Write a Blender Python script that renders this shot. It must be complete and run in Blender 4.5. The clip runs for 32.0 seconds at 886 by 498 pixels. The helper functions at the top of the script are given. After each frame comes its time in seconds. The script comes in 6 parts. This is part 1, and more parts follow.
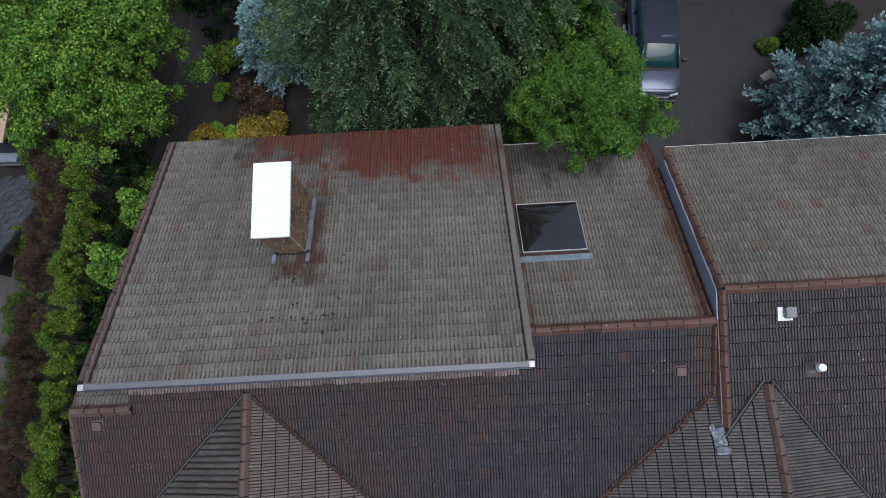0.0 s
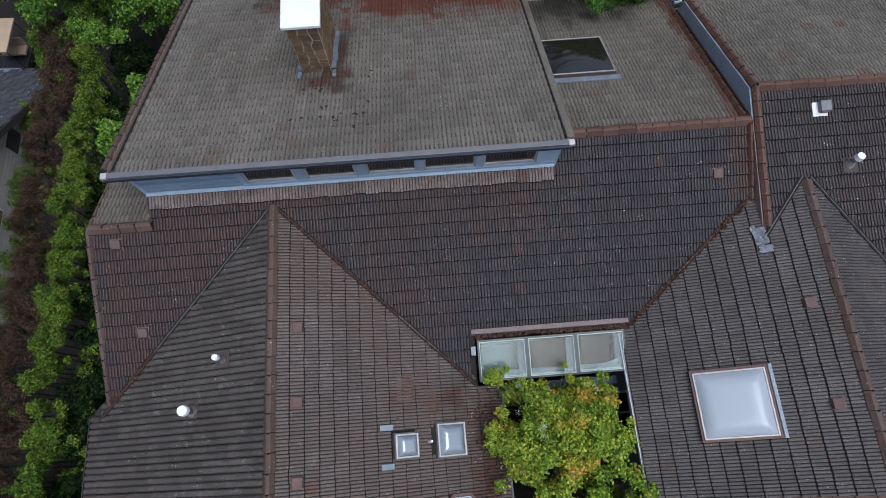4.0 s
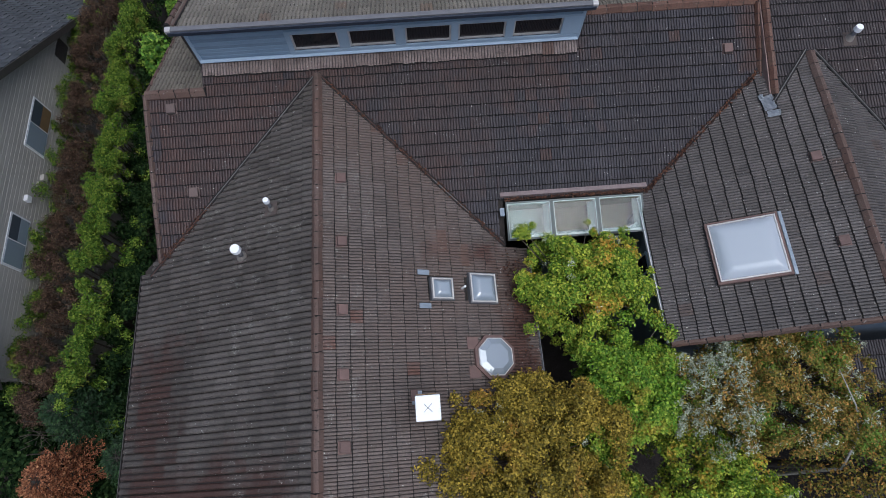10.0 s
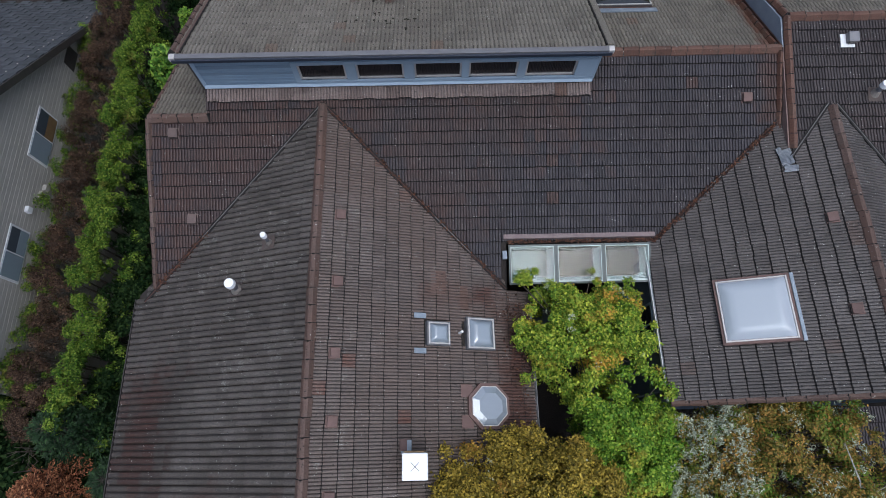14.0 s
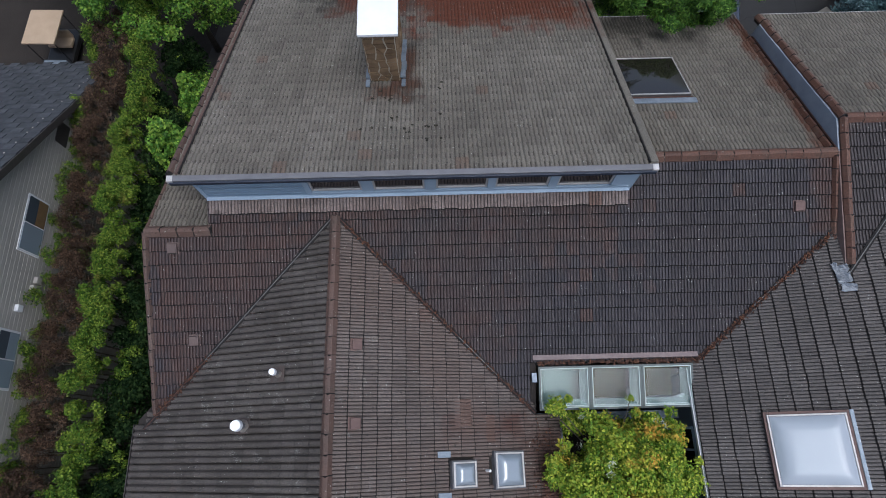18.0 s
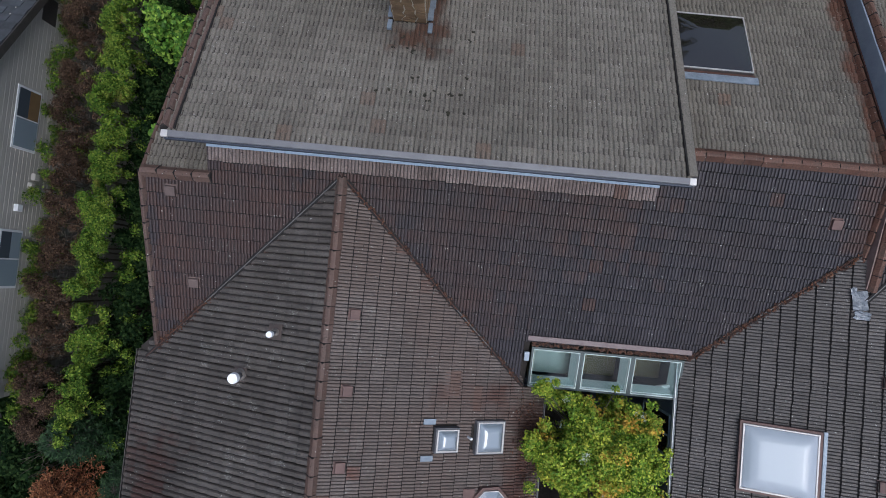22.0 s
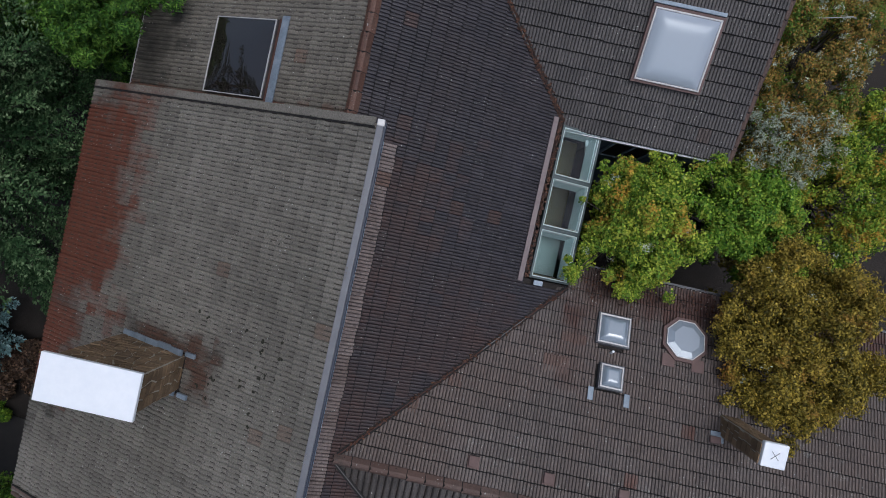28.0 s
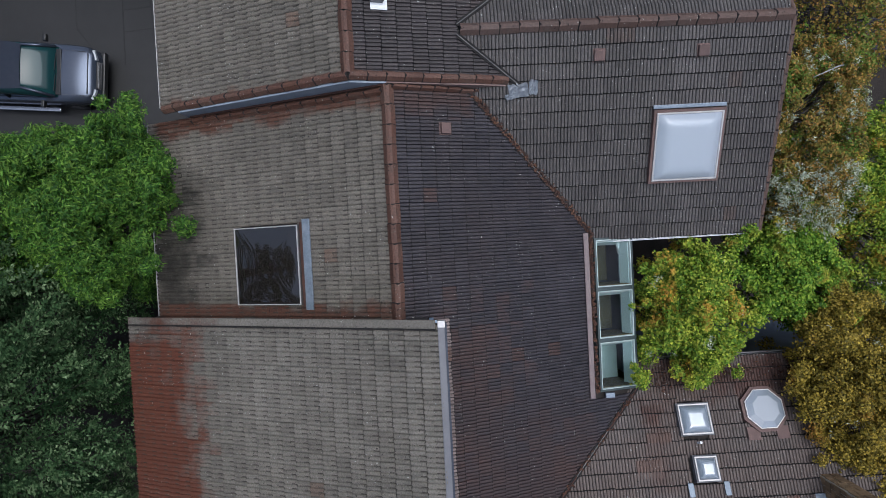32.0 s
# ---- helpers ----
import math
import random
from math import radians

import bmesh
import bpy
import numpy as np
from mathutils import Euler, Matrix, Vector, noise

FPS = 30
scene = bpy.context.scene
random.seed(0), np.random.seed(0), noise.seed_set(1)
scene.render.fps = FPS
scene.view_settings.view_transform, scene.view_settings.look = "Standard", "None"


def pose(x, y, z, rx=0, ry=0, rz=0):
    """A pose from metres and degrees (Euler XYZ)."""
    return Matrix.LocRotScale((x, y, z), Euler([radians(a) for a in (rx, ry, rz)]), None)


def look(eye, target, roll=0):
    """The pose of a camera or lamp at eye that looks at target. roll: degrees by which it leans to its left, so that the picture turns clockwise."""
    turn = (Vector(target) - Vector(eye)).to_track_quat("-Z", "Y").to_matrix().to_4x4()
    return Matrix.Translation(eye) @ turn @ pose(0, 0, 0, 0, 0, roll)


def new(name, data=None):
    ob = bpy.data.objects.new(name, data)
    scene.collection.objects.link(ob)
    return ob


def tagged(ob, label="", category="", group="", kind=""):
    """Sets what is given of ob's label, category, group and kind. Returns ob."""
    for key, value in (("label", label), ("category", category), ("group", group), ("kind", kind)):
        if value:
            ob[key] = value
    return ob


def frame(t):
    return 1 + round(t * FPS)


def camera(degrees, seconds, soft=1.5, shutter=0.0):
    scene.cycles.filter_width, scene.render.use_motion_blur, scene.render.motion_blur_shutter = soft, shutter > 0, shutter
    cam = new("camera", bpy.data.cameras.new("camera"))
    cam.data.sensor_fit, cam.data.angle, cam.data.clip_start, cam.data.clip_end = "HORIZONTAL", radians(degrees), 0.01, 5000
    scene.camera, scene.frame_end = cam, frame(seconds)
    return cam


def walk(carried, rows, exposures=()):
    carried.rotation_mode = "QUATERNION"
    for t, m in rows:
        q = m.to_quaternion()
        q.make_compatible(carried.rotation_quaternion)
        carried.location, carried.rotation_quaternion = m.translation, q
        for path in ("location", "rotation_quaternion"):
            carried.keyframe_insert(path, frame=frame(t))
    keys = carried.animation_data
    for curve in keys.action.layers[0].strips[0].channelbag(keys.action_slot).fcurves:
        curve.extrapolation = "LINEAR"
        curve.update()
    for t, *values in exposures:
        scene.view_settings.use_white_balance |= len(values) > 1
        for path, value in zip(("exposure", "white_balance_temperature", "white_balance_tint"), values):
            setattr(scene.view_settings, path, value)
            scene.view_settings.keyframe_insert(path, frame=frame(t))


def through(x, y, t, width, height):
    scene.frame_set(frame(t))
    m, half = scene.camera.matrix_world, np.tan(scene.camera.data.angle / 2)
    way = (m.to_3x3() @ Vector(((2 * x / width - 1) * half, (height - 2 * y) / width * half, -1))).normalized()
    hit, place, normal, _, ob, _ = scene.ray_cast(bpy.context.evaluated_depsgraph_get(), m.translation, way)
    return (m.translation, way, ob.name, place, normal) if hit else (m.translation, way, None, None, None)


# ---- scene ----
EXPOSURES = ((0.0, 0.13, 5850, 9), (9.0, 0.12, 5850, 9), (14.5, 0.17, 5850, 9), (24.5, 0.16, 5850, 9), (26.5, -0.23, 5850, 9), (28.5, -0.22, 5850, 9), (31.0, 0.12, 5850, 9), (32.0, 0.15, 5850, 9))
cam = camera(76.51, 32.0, 0.9)
PATH = [
    (0.0, -1.713, -0.585, 23.729, 14.35, 1.31, -2.92),
    (0.5, -1.792, -0.724, 23.455, 14.73, 1.30, -3.10),
    (1.0, -1.896, -0.999, 23.227, 14.88, 1.17, -3.34),
    (1.5, -2.044, -1.486, 22.981, 15.05, 1.01, -3.75),
    (2.0, -2.214, -2.181, 22.711, 15.48, 0.91, -4.04),
    (2.5, -2.409, -2.991, 22.448, 15.84, 0.85, -4.32),
    (3.0, -2.663, -3.924, 22.219, 16.35, 0.65, -4.63),
    (3.5, -2.904, -4.893, 22.044, 17.01, 0.56, -5.00),
    (5.5, -3.755, -7.796, 21.641, 18.60, -0.14, 0.73),
    (6.0, -3.889, -8.522, 21.594, 18.70, -0.12, 2.03),
    (6.5, -4.037, -9.038, 21.604, 18.83, -0.20, 2.61),
    (7.0, -4.172, -9.386, 21.606, 18.98, -0.30, 2.80),
    (7.5, -4.290, -9.635, 21.625, 19.02, -0.26, 1.34),
    (8.0, -4.331, -9.741, 21.659, 19.07, -0.09, -0.08),
    (8.5, -4.343, -9.790, 21.684, 19.21, 0.06, -1.81),
    (9.0, -4.358, -9.792, 21.658, 19.33, 0.11, -2.95),
    (9.5, -4.340, -9.780, 21.608, 19.52, 0.17, -3.60),
    (10.0, -4.313, -9.730, 21.596, 19.56, 0.25, -4.27),
    (10.5, -4.284, -9.693, 21.584, 19.68, 0.27, -4.69),
    (11.0, -4.217, -9.611, 21.582, 19.65, 0.38, -5.06),
    (11.5, -4.148, -9.501, 21.595, 19.52, 0.31, -3.65),
    (12.0, -4.106, -9.378, 21.623, 19.38, 0.16, -2.07),
    (12.5, -4.052, -9.288, 21.618, 19.41, 0.20, -1.62),
    (13.0, -4.023, -9.108, 21.616, 19.38, 0.17, -1.39),
    (13.5, -4.018, -8.859, 21.641, 19.29, 0.14, -1.27),
    (14.0, -4.024, -8.562, 21.654, 19.20, 0.15, -1.16),
    (14.5, -4.098, -8.231, 21.658, 19.15, 0.09, -1.15),
    (16.5, -4.463, -6.601, 21.611, 18.80, 0.11, -1.30),
    (17.0, -4.469, -6.155, 21.585, 18.63, 0.25, -1.32),
    (17.5, -4.487, -5.717, 21.555, 18.54, 0.28, -1.35),
    (18.0, -4.490, -5.246, 21.532, 18.41, 0.33, -1.39),
    (18.5, -4.497, -4.757, 21.536, 16.56, 0.40, -1.51),
    (19.0, -4.518, -4.283, 21.514, 9.05, 0.42, -1.55),
    (19.5, -4.542, -3.827, 21.454, 3.45, 0.44, -1.45),
    (20.0, -4.525, -3.385, 21.452, 3.44, 0.50, -1.47),
    (20.5, -4.536, -2.898, 21.488, 3.28, 0.40, -1.51),
    (21.0, -4.528, -2.458, 21.529, 3.05, 0.35, -1.49),
    (21.5, -4.542, -2.288, 21.548, 2.78, 0.26, -1.53),
    (22.0, -4.568, -2.263, 21.557, 2.74, -0.04, 5.33),
    (22.5, -4.596, -2.291, 21.533, 2.65, -0.12, 6.23),
    (23.0, -4.642, -2.409, 21.481, 2.83, -0.01, -2.77),
    (23.5, -4.614, -2.479, 21.438, 2.74, 0.54, -21.07),
    (24.0, -4.415, -2.270, 21.393, 1.21, 0.90, -41.61),
    (24.5, -4.202, -2.137, 21.339, -0.10, 0.64, -62.91),
    (26.5, -3.154, -2.242, 21.272, -0.44, 1.26, -76.56),
    (27.0, -2.735, -2.125, 21.274, -0.70, 1.17, -76.89),
    (27.5, -2.257, -1.962, 21.285, -1.01, 1.06, -77.17),
    (28.0, -1.774, -1.774, 21.271, -1.14, 0.93, -77.45),
    (28.5, -1.285, -1.543, 21.271, -1.28, 0.73, -77.75),
    (29.0, -0.748, -1.304, 21.242, -1.52, 0.61, -77.89),
    (29.5, -0.259, -1.035, 21.224, -1.54, 0.36, -78.05),
    (30.0, 0.159, -0.832, 21.172, -1.13, 0.35, -78.35),
    (30.5, 0.675, -0.610, 21.211, -1.37, 0.22, -80.59),
    (31.0, 1.141, -0.408, 21.228, -1.54, -0.01, -86.68),
    (31.5, 1.422, -0.218, 21.234, -1.63, -0.42, -90.84),
    (32.0, 1.600, -0.060, 21.241, -1.23, -0.60, -92.96),
]
walk(cam, [(r[0], pose(*r[1:])) for r in PATH], EXPOSURES)


# ---- light: flat overcast sky, high and soft ----
world = bpy.data.worlds.new("world")
scene.world = world
world.use_nodes = True
wn = world.node_tree.nodes
wl = world.node_tree.links
sky = wn.new("ShaderNodeTexSky")
sky.sky_type = "NISHITA"
sky.sun_disc = False
sky.sun_elevation = radians(76)
sky.sun_rotation = radians(143)
sky.air_density = 1.0
sky.dust_density = 6.0
sky.ozone_density = 1.0
cloud = wn.new("ShaderNodeTexNoise")
cloud.inputs["Scale"].default_value = 2.2
cloud.inputs["Detail"].default_value = 5.0
wcoord = wn.new("ShaderNodeTexCoord")
wl.new(wcoord.outputs["Generated"], cloud.inputs["Vector"])
hsv = wn.new("ShaderNodeHueSaturation")
hsv.inputs["Saturation"].default_value = 0.80
wl.new(sky.outputs["Color"], hsv.inputs["Color"])
cmul = wn.new("ShaderNodeMix")
cmul.data_type = "RGBA"
cmul.blend_type = "MULTIPLY"
cmul.inputs["Factor"].default_value = 0.6
cr = wn.new("ShaderNodeValToRGB")
cr.color_ramp.elements[0].position = 0.3
cr.color_ramp.elements[0].color = (0.55, 0.57, 0.6, 1)
cr.color_ramp.elements[1].position = 0.7
cr.color_ramp.elements[1].color = (1, 1, 1, 1)
wl.new(cloud.outputs["Fac"], cr.inputs["Fac"])
wl.new(hsv.outputs["Color"], cmul.inputs["A"])
wl.new(cr.outputs["Color"], cmul.inputs["B"])
wl.new(cmul.outputs["Result"], wn["Background"].inputs["Color"])
wn["Background"].inputs["Strength"].default_value = 0.13

sun = new("sun", bpy.data.lights.new("sun", "SUN"))
sun.data.energy = 1.1
sun.data.angle = radians(44)
sun.data.color = (0.94, 0.98, 1.0)
sun.matrix_world = look((0, 0, 60), (-4.5, 6.0, 30))


# ---- materials ----
def nodes_of(name):
    m = bpy.data.materials.new(name)
    m.use_nodes = True
    return m, m.node_tree.nodes, m.node_tree.links, m.node_tree.nodes["Principled BSDF"]


def noise_at(n, l, scale, detail=4.0, rough=0.6, stretch=None):
    """World-space noise, so that shared meshes still vary from place to place."""
    g = n.new("ShaderNodeNewGeometry")
    t = n.new("ShaderNodeTexNoise")
    t.inputs["Scale"].default_value = scale
    t.inputs["Detail"].default_value = detail
    t.inputs["Roughness"].default_value = rough
    if stretch:
        mp = n.new("ShaderNodeMapping")
        mp.inputs["Scale"].default_value = stretch
        l.new(g.outputs["Position"], mp.inputs["Vector"])
        l.new(mp.outputs["Vector"], t.inputs["Vector"])
    else:
        l.new(g.outputs["Position"], t.inputs["Vector"])
    return t.outputs["Fac"]


def ramp(n, l, fac, stops):
    r = n.new("ShaderNodeValToRGB")
    el = r.color_ramp.elements
    while len(el) < len(stops):
        el.new(0.5)
    for e, (p, c) in zip(el, stops):
        e.position = p
        e.color = (*c, 1) if len(c) == 3 else c
    l.new(fac, r.inputs["Fac"])
    return r.outputs["Color"]


def mixc(n, l, fac, a, b, mode="MIX"):
    m = n.new("ShaderNodeMix")
    m.data_type = "RGBA"
    m.blend_type = mode
    for sock, val in (("Factor", fac), ("A", a), ("B", b)):
        s = m.inputs[sock]
        if isinstance(val, (int, float)):
            s.default_value = val
        elif isinstance(val, tuple):
            s.default_value = (*val, 1)
        else:
            l.new(val, s)
    return m.outputs["Result"]


def calc(n, l, op, a, b=0.0, clamp=False):
    m = n.new("ShaderNodeMath")
    m.operation = op
    m.use_clamp = clamp
    for i, v in enumerate((a, b)):
        if isinstance(v, (int, float)):
            m.inputs[i].default_value = v
        else:
            l.new(v, m.inputs[i])
    return m.outputs[0]


def chance(n, l):
    """One random number per piece: by object for loose pieces, by island for joined ones."""
    o = n.new("ShaderNodeObjectInfo")
    g = n.new("ShaderNodeNewGeometry")
    return calc(n, l, "FRACT", calc(n, l, "ADD", o.outputs["Random"], g.outputs["Random Per Island"]))


def bumped(n, l, p, fac, strength, dist):
    b = n.new("ShaderNodeBump")
    b.inputs["Strength"].default_value = strength
    b.inputs["Distance"].default_value = dist
    l.new(fac, b.inputs["Height"])
    l.new(b.outputs["Normal"], p.inputs["Normal"])


def plain(name, dark, light, rough=0.7, scale=6.0, fine=60.0, bump=0.3, metal=0.0, spread=0.25, dist=0.004):
    """A surface with stains at two scales and a fine relief."""
    m, n, l, p = nodes_of(name)
    big = noise_at(n, l, scale)
    small = noise_at(n, l, fine, 3.0)
    both = calc(n, l, "ADD", calc(n, l, "MULTIPLY", big, 0.65), calc(n, l, "MULTIPLY", small, 0.35))
    col = ramp(n, l, both, ((0.3, dark), (0.7, light)))
    rnd = chance(n, l)
    k = calc(n, l, "ADD", calc(n, l, "MULTIPLY", rnd, spread), 1.0 - spread / 2)
    comb = n.new("ShaderNodeCombineColor")
    for i in range(3):
        l.new(k, comb.inputs[i])
    l.new(mixc(n, l, 1.0, col, comb.outputs[0], "MULTIPLY"), p.inputs["Base Color"])
    p.inputs["Roughness"].default_value = rough
    p.inputs["Metallic"].default_value = metal
    bumped(n, l, p, small, bump, dist)
    return m


def tile_material(name, dark, mid, light, moss, rust=None, wet=0.5, red=(0.150, 0.047, 0.025), odd=(0.105, 0.050, 0.032), speckle=0.55, crust=(), warm=None, dark_zones=(), stain=()):
    """Weathered concrete roof tile: per-tile tone, streaks down the slope, specks of lichen, rust-red algal growth,
    darkened zones.
    """
    m, n, l, p = nodes_of(name)
    rnd = chance(n, l)
    broad = noise_at(n, l, 0.45, 3.0)
    blot = noise_at(n, l, 3.2, 5.0, 0.7)
    fine = noise_at(n, l, 30.0, 4.0, 0.75)
    speck = noise_at(n, l, 24.0, 1.5, 0.5)
    grime = noise_at(n, l, 9.0, 4.0, 0.7)
    tone = calc(n, l, "ADD", calc(n, l, "MULTIPLY", rnd, 0.22), calc(n, l, "ADD", calc(n, l, "MULTIPLY", broad, 0.55), calc(n, l, "MULTIPLY", blot, 0.42)))
    col = ramp(n, l, tone, ((0.30, dark), (0.57, mid), (0.88, light)))
    col = mixc(n, l, ramp(n, l, blot, ((0.5, (0, 0, 0)), (0.72, (0.7, 0.7, 0.7)))), col, moss)
    other = calc(n, l, "GREATER_THAN", calc(n, l, "FRACT", calc(n, l, "MULTIPLY", rnd, 13.7)), 0.991)
    col = mixc(n, l, calc(n, l, "MULTIPLY", other, calc(n, l, "ADD", blot, 0.1), True), col, odd)
    for zones, paint, force in ((dark_zones, tuple(c * 0.45 for c in dark), 0.18), (stain, (0.078, 0.043, 0.030), 0.5), (rust, red, 0.32)):
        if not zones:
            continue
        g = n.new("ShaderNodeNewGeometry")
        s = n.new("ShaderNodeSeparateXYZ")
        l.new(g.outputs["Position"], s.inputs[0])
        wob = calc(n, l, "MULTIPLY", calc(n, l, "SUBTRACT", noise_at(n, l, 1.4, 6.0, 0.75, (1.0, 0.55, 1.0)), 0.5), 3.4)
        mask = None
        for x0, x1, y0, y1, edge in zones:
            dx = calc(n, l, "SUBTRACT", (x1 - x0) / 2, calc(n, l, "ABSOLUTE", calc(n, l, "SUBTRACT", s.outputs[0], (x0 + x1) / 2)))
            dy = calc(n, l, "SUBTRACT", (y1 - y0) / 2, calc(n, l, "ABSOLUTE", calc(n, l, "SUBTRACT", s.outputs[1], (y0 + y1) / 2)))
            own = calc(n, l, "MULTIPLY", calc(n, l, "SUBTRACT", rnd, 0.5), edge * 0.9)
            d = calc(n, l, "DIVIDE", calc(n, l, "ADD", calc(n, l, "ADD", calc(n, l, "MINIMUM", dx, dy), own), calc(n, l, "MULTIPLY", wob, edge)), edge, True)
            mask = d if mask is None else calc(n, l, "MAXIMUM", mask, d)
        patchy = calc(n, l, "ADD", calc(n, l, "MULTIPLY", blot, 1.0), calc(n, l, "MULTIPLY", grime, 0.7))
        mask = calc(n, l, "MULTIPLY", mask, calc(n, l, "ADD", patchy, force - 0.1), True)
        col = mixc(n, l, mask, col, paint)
    gr = ramp(n, l, fine, ((0.25, (0.5, 0.5, 0.5)), (0.75, (1.42, 1.42, 1.42))))
    col = mixc(n, l, 1.0, col, gr, "MULTIPLY")
    col = mixc(n, l, ramp(n, l, grime, ((0.58, (0, 0, 0)), (0.72, (0.6, 0.6, 0.6)))), col, tuple(c * 0.45 for c in dark))
    if warm:
        col = mixc(n, l, ramp(n, l, noise_at(n, l, 0.33, 4.0, 0.65), ((0.46, (0, 0, 0)), (0.62, (0.75, 0.75, 0.75)))), col, warm)
    black = ramp(n, l, noise_at(n, l, 17.0, 2.0, 0.5), ((0.69, (0, 0, 0)), (0.71, (0.85, 0.85, 0.85))))
    col = mixc(n, l, black, col, tuple(c * 0.18 for c in dark))
    lich = ramp(n, l, speck, ((0.705, (0, 0, 0)), (0.72, (1, 1, 1))))
    lich = calc(n, l, "MULTIPLY", lich, calc(n, l, "GREATER_THAN", noise_at(n, l, 1.3, 3.0), speckle))
    col = mixc(n, l, calc(n, l, "MULTIPLY", lich, 0.8), col, (0.45, 0.46, 0.43))
    if crust:
        # lichen crusts: ragged pale blotches within a few stretches of the slope
        g = n.new("ShaderNodeNewGeometry")
        s = n.new("ShaderNodeSeparateXYZ")
        l.new(g.outputs["Position"], s.inputs[0])
        zone = None
        for x0, x1, y0, y1 in crust:
            inx = calc(n, l, "LESS_THAN", calc(n, l, "ABSOLUTE", calc(n, l, "SUBTRACT", s.outputs[0], (x0 + x1) / 2)), (x1 - x0) / 2)
            iny = calc(n, l, "LESS_THAN", calc(n, l, "ABSOLUTE", calc(n, l, "SUBTRACT", s.outputs[1], (y0 + y1) / 2)), (y1 - y0) / 2)
            both = calc(n, l, "MULTIPLY", inx, iny)
            zone = both if zone is None else calc(n, l, "MAXIMUM", zone, both)
        blob = ramp(n, l, noise_at(n, l, 2.6, 2.0), ((0.61, (0, 0, 0)), (0.67, (1, 1, 1))))
        grit = ramp(n, l, noise_at(n, l, 34.0, 3.0, 0.7), ((0.50, (0, 0, 0)), (0.62, (0.6, 0.6, 0.6))))
        col = mixc(n, l, calc(n, l, "MULTIPLY", zone, calc(n, l, "MULTIPLY", blob, grit)), col, (0.34, 0.34, 0.31))
    l.new(col, p.inputs["Base Color"])
    l.new(ramp(n, l, blot, ((0.3, (wet,) * 3), (0.8, (wet + 0.3,) * 3))), p.inputs["Roughness"])
    p.inputs["Specular IOR Level"].default_value = 0.3
    bumped(n, l, p, fine, 0.7, 0.008)
    return m


def leaf_material(name, cols, patch=None, rough=0.5, through=0.3, gloss=0.2, mottle=0.75):
    """Leaves: colour by leaf and by drifts through the crown, and some light through the blade."""
    m, n, l, p = nodes_of(name)
    rnd = chance(n, l)
    drift = noise_at(n, l, 0.9, 3.0)
    f = calc(n, l, "ADD", calc(n, l, "MULTIPLY", rnd, mottle), calc(n, l, "MULTIPLY", calc(n, l, "SUBTRACT", drift, 0.25), 1.2 - 0.8 * mottle))
    k = len(cols)
    col = ramp(n, l, f, [(0.2 + 0.65 * i / (k - 1), c) for i, c in enumerate(cols)])
    if patch:
        pm = ramp(n, l, noise_at(n, l, patch[1], 3.0), ((patch[2], (0, 0, 0)), (patch[2] + 0.12, (1, 1, 1))))
        pm = calc(n, l, "MULTIPLY", pm, calc(n, l, "GREATER_THAN", calc(n, l, "FRACT", calc(n, l, "MULTIPLY", rnd, 7.31)), 0.3))
        col = mixc(n, l, pm, col, patch[0])
    own = calc(n, l, "ADD", calc(n, l, "MULTIPLY", calc(n, l, "FRACT", calc(n, l, "MULTIPLY", rnd, 31.7)), mottle), 1.0 - 0.5 * mottle)
    vary = n.new("ShaderNodeCombineColor")
    for i in range(3):
        l.new(own, vary.inputs[i])
    col = mixc(n, l, 1.0, col, vary.outputs[0], "MULTIPLY")
    l.new(col, p.inputs["Base Color"])
    p.inputs["Roughness"].default_value = rough
    p.inputs["Specular IOR Level"].default_value = gloss
    tr = n.new("ShaderNodeBsdfTranslucent")
    l.new(col, tr.inputs["Color"])
    mx = n.new("ShaderNodeMixShader")
    mx.inputs[0].default_value = through
    out = n["Material Output"]
    l.new(p.outputs[0], mx.inputs[1])
    l.new(tr.outputs[0], mx.inputs[2])
    l.new(mx.outputs[0], out.inputs["Surface"])
    return m


def glass_material(name, tint, ior=1.9, body=0.0, milk=(0.6, 0.63, 0.66), clear=(0.75, 0.8, 0.8), rough=0.015):
    """A pane: what lies behind shows through the tint, the sky mirrors in it; body is the share of even body colour,
    such as milky plastic.
    """
    m, n, l, p = nodes_of(name)
    tb = n.new("ShaderNodeBsdfTransparent")
    tb.inputs["Color"].default_value = (*clear, 1)
    df = n.new("ShaderNodeBsdfDiffuse")
    df.inputs["Color"].default_value = (*(milk if body else tint), 1)
    mx = n.new("ShaderNodeMixShader")
    mx.inputs[0].default_value = body
    l.new(tb.outputs[0], mx.inputs[1])
    l.new(df.outputs[0], mx.inputs[2])
    gl = n.new("ShaderNodeBsdfGlossy")
    gl.inputs["Roughness"].default_value = rough
    fr = n.new("ShaderNodeFresnel")
    fr.inputs["IOR"].default_value = ior
    m2 = n.new("ShaderNodeMixShader")
    l.new(fr.outputs[0], m2.inputs[0])
    l.new(mx.outputs[0], m2.inputs[1])
    l.new(gl.outputs[0], m2.inputs[2])
    l.new(m2.outputs[0], n["Material Output"].inputs["Surface"])
    bp = n.new("ShaderNodeBump")
    bp.inputs["Strength"].default_value = 0.12
    bp.inputs["Distance"].default_value = 0.01
    l.new(noise_at(n, l, 1.6, 1.0), bp.inputs["Height"])
    l.new(bp.outputs["Normal"], gl.inputs["Normal"])
    n.remove(p)
    return m


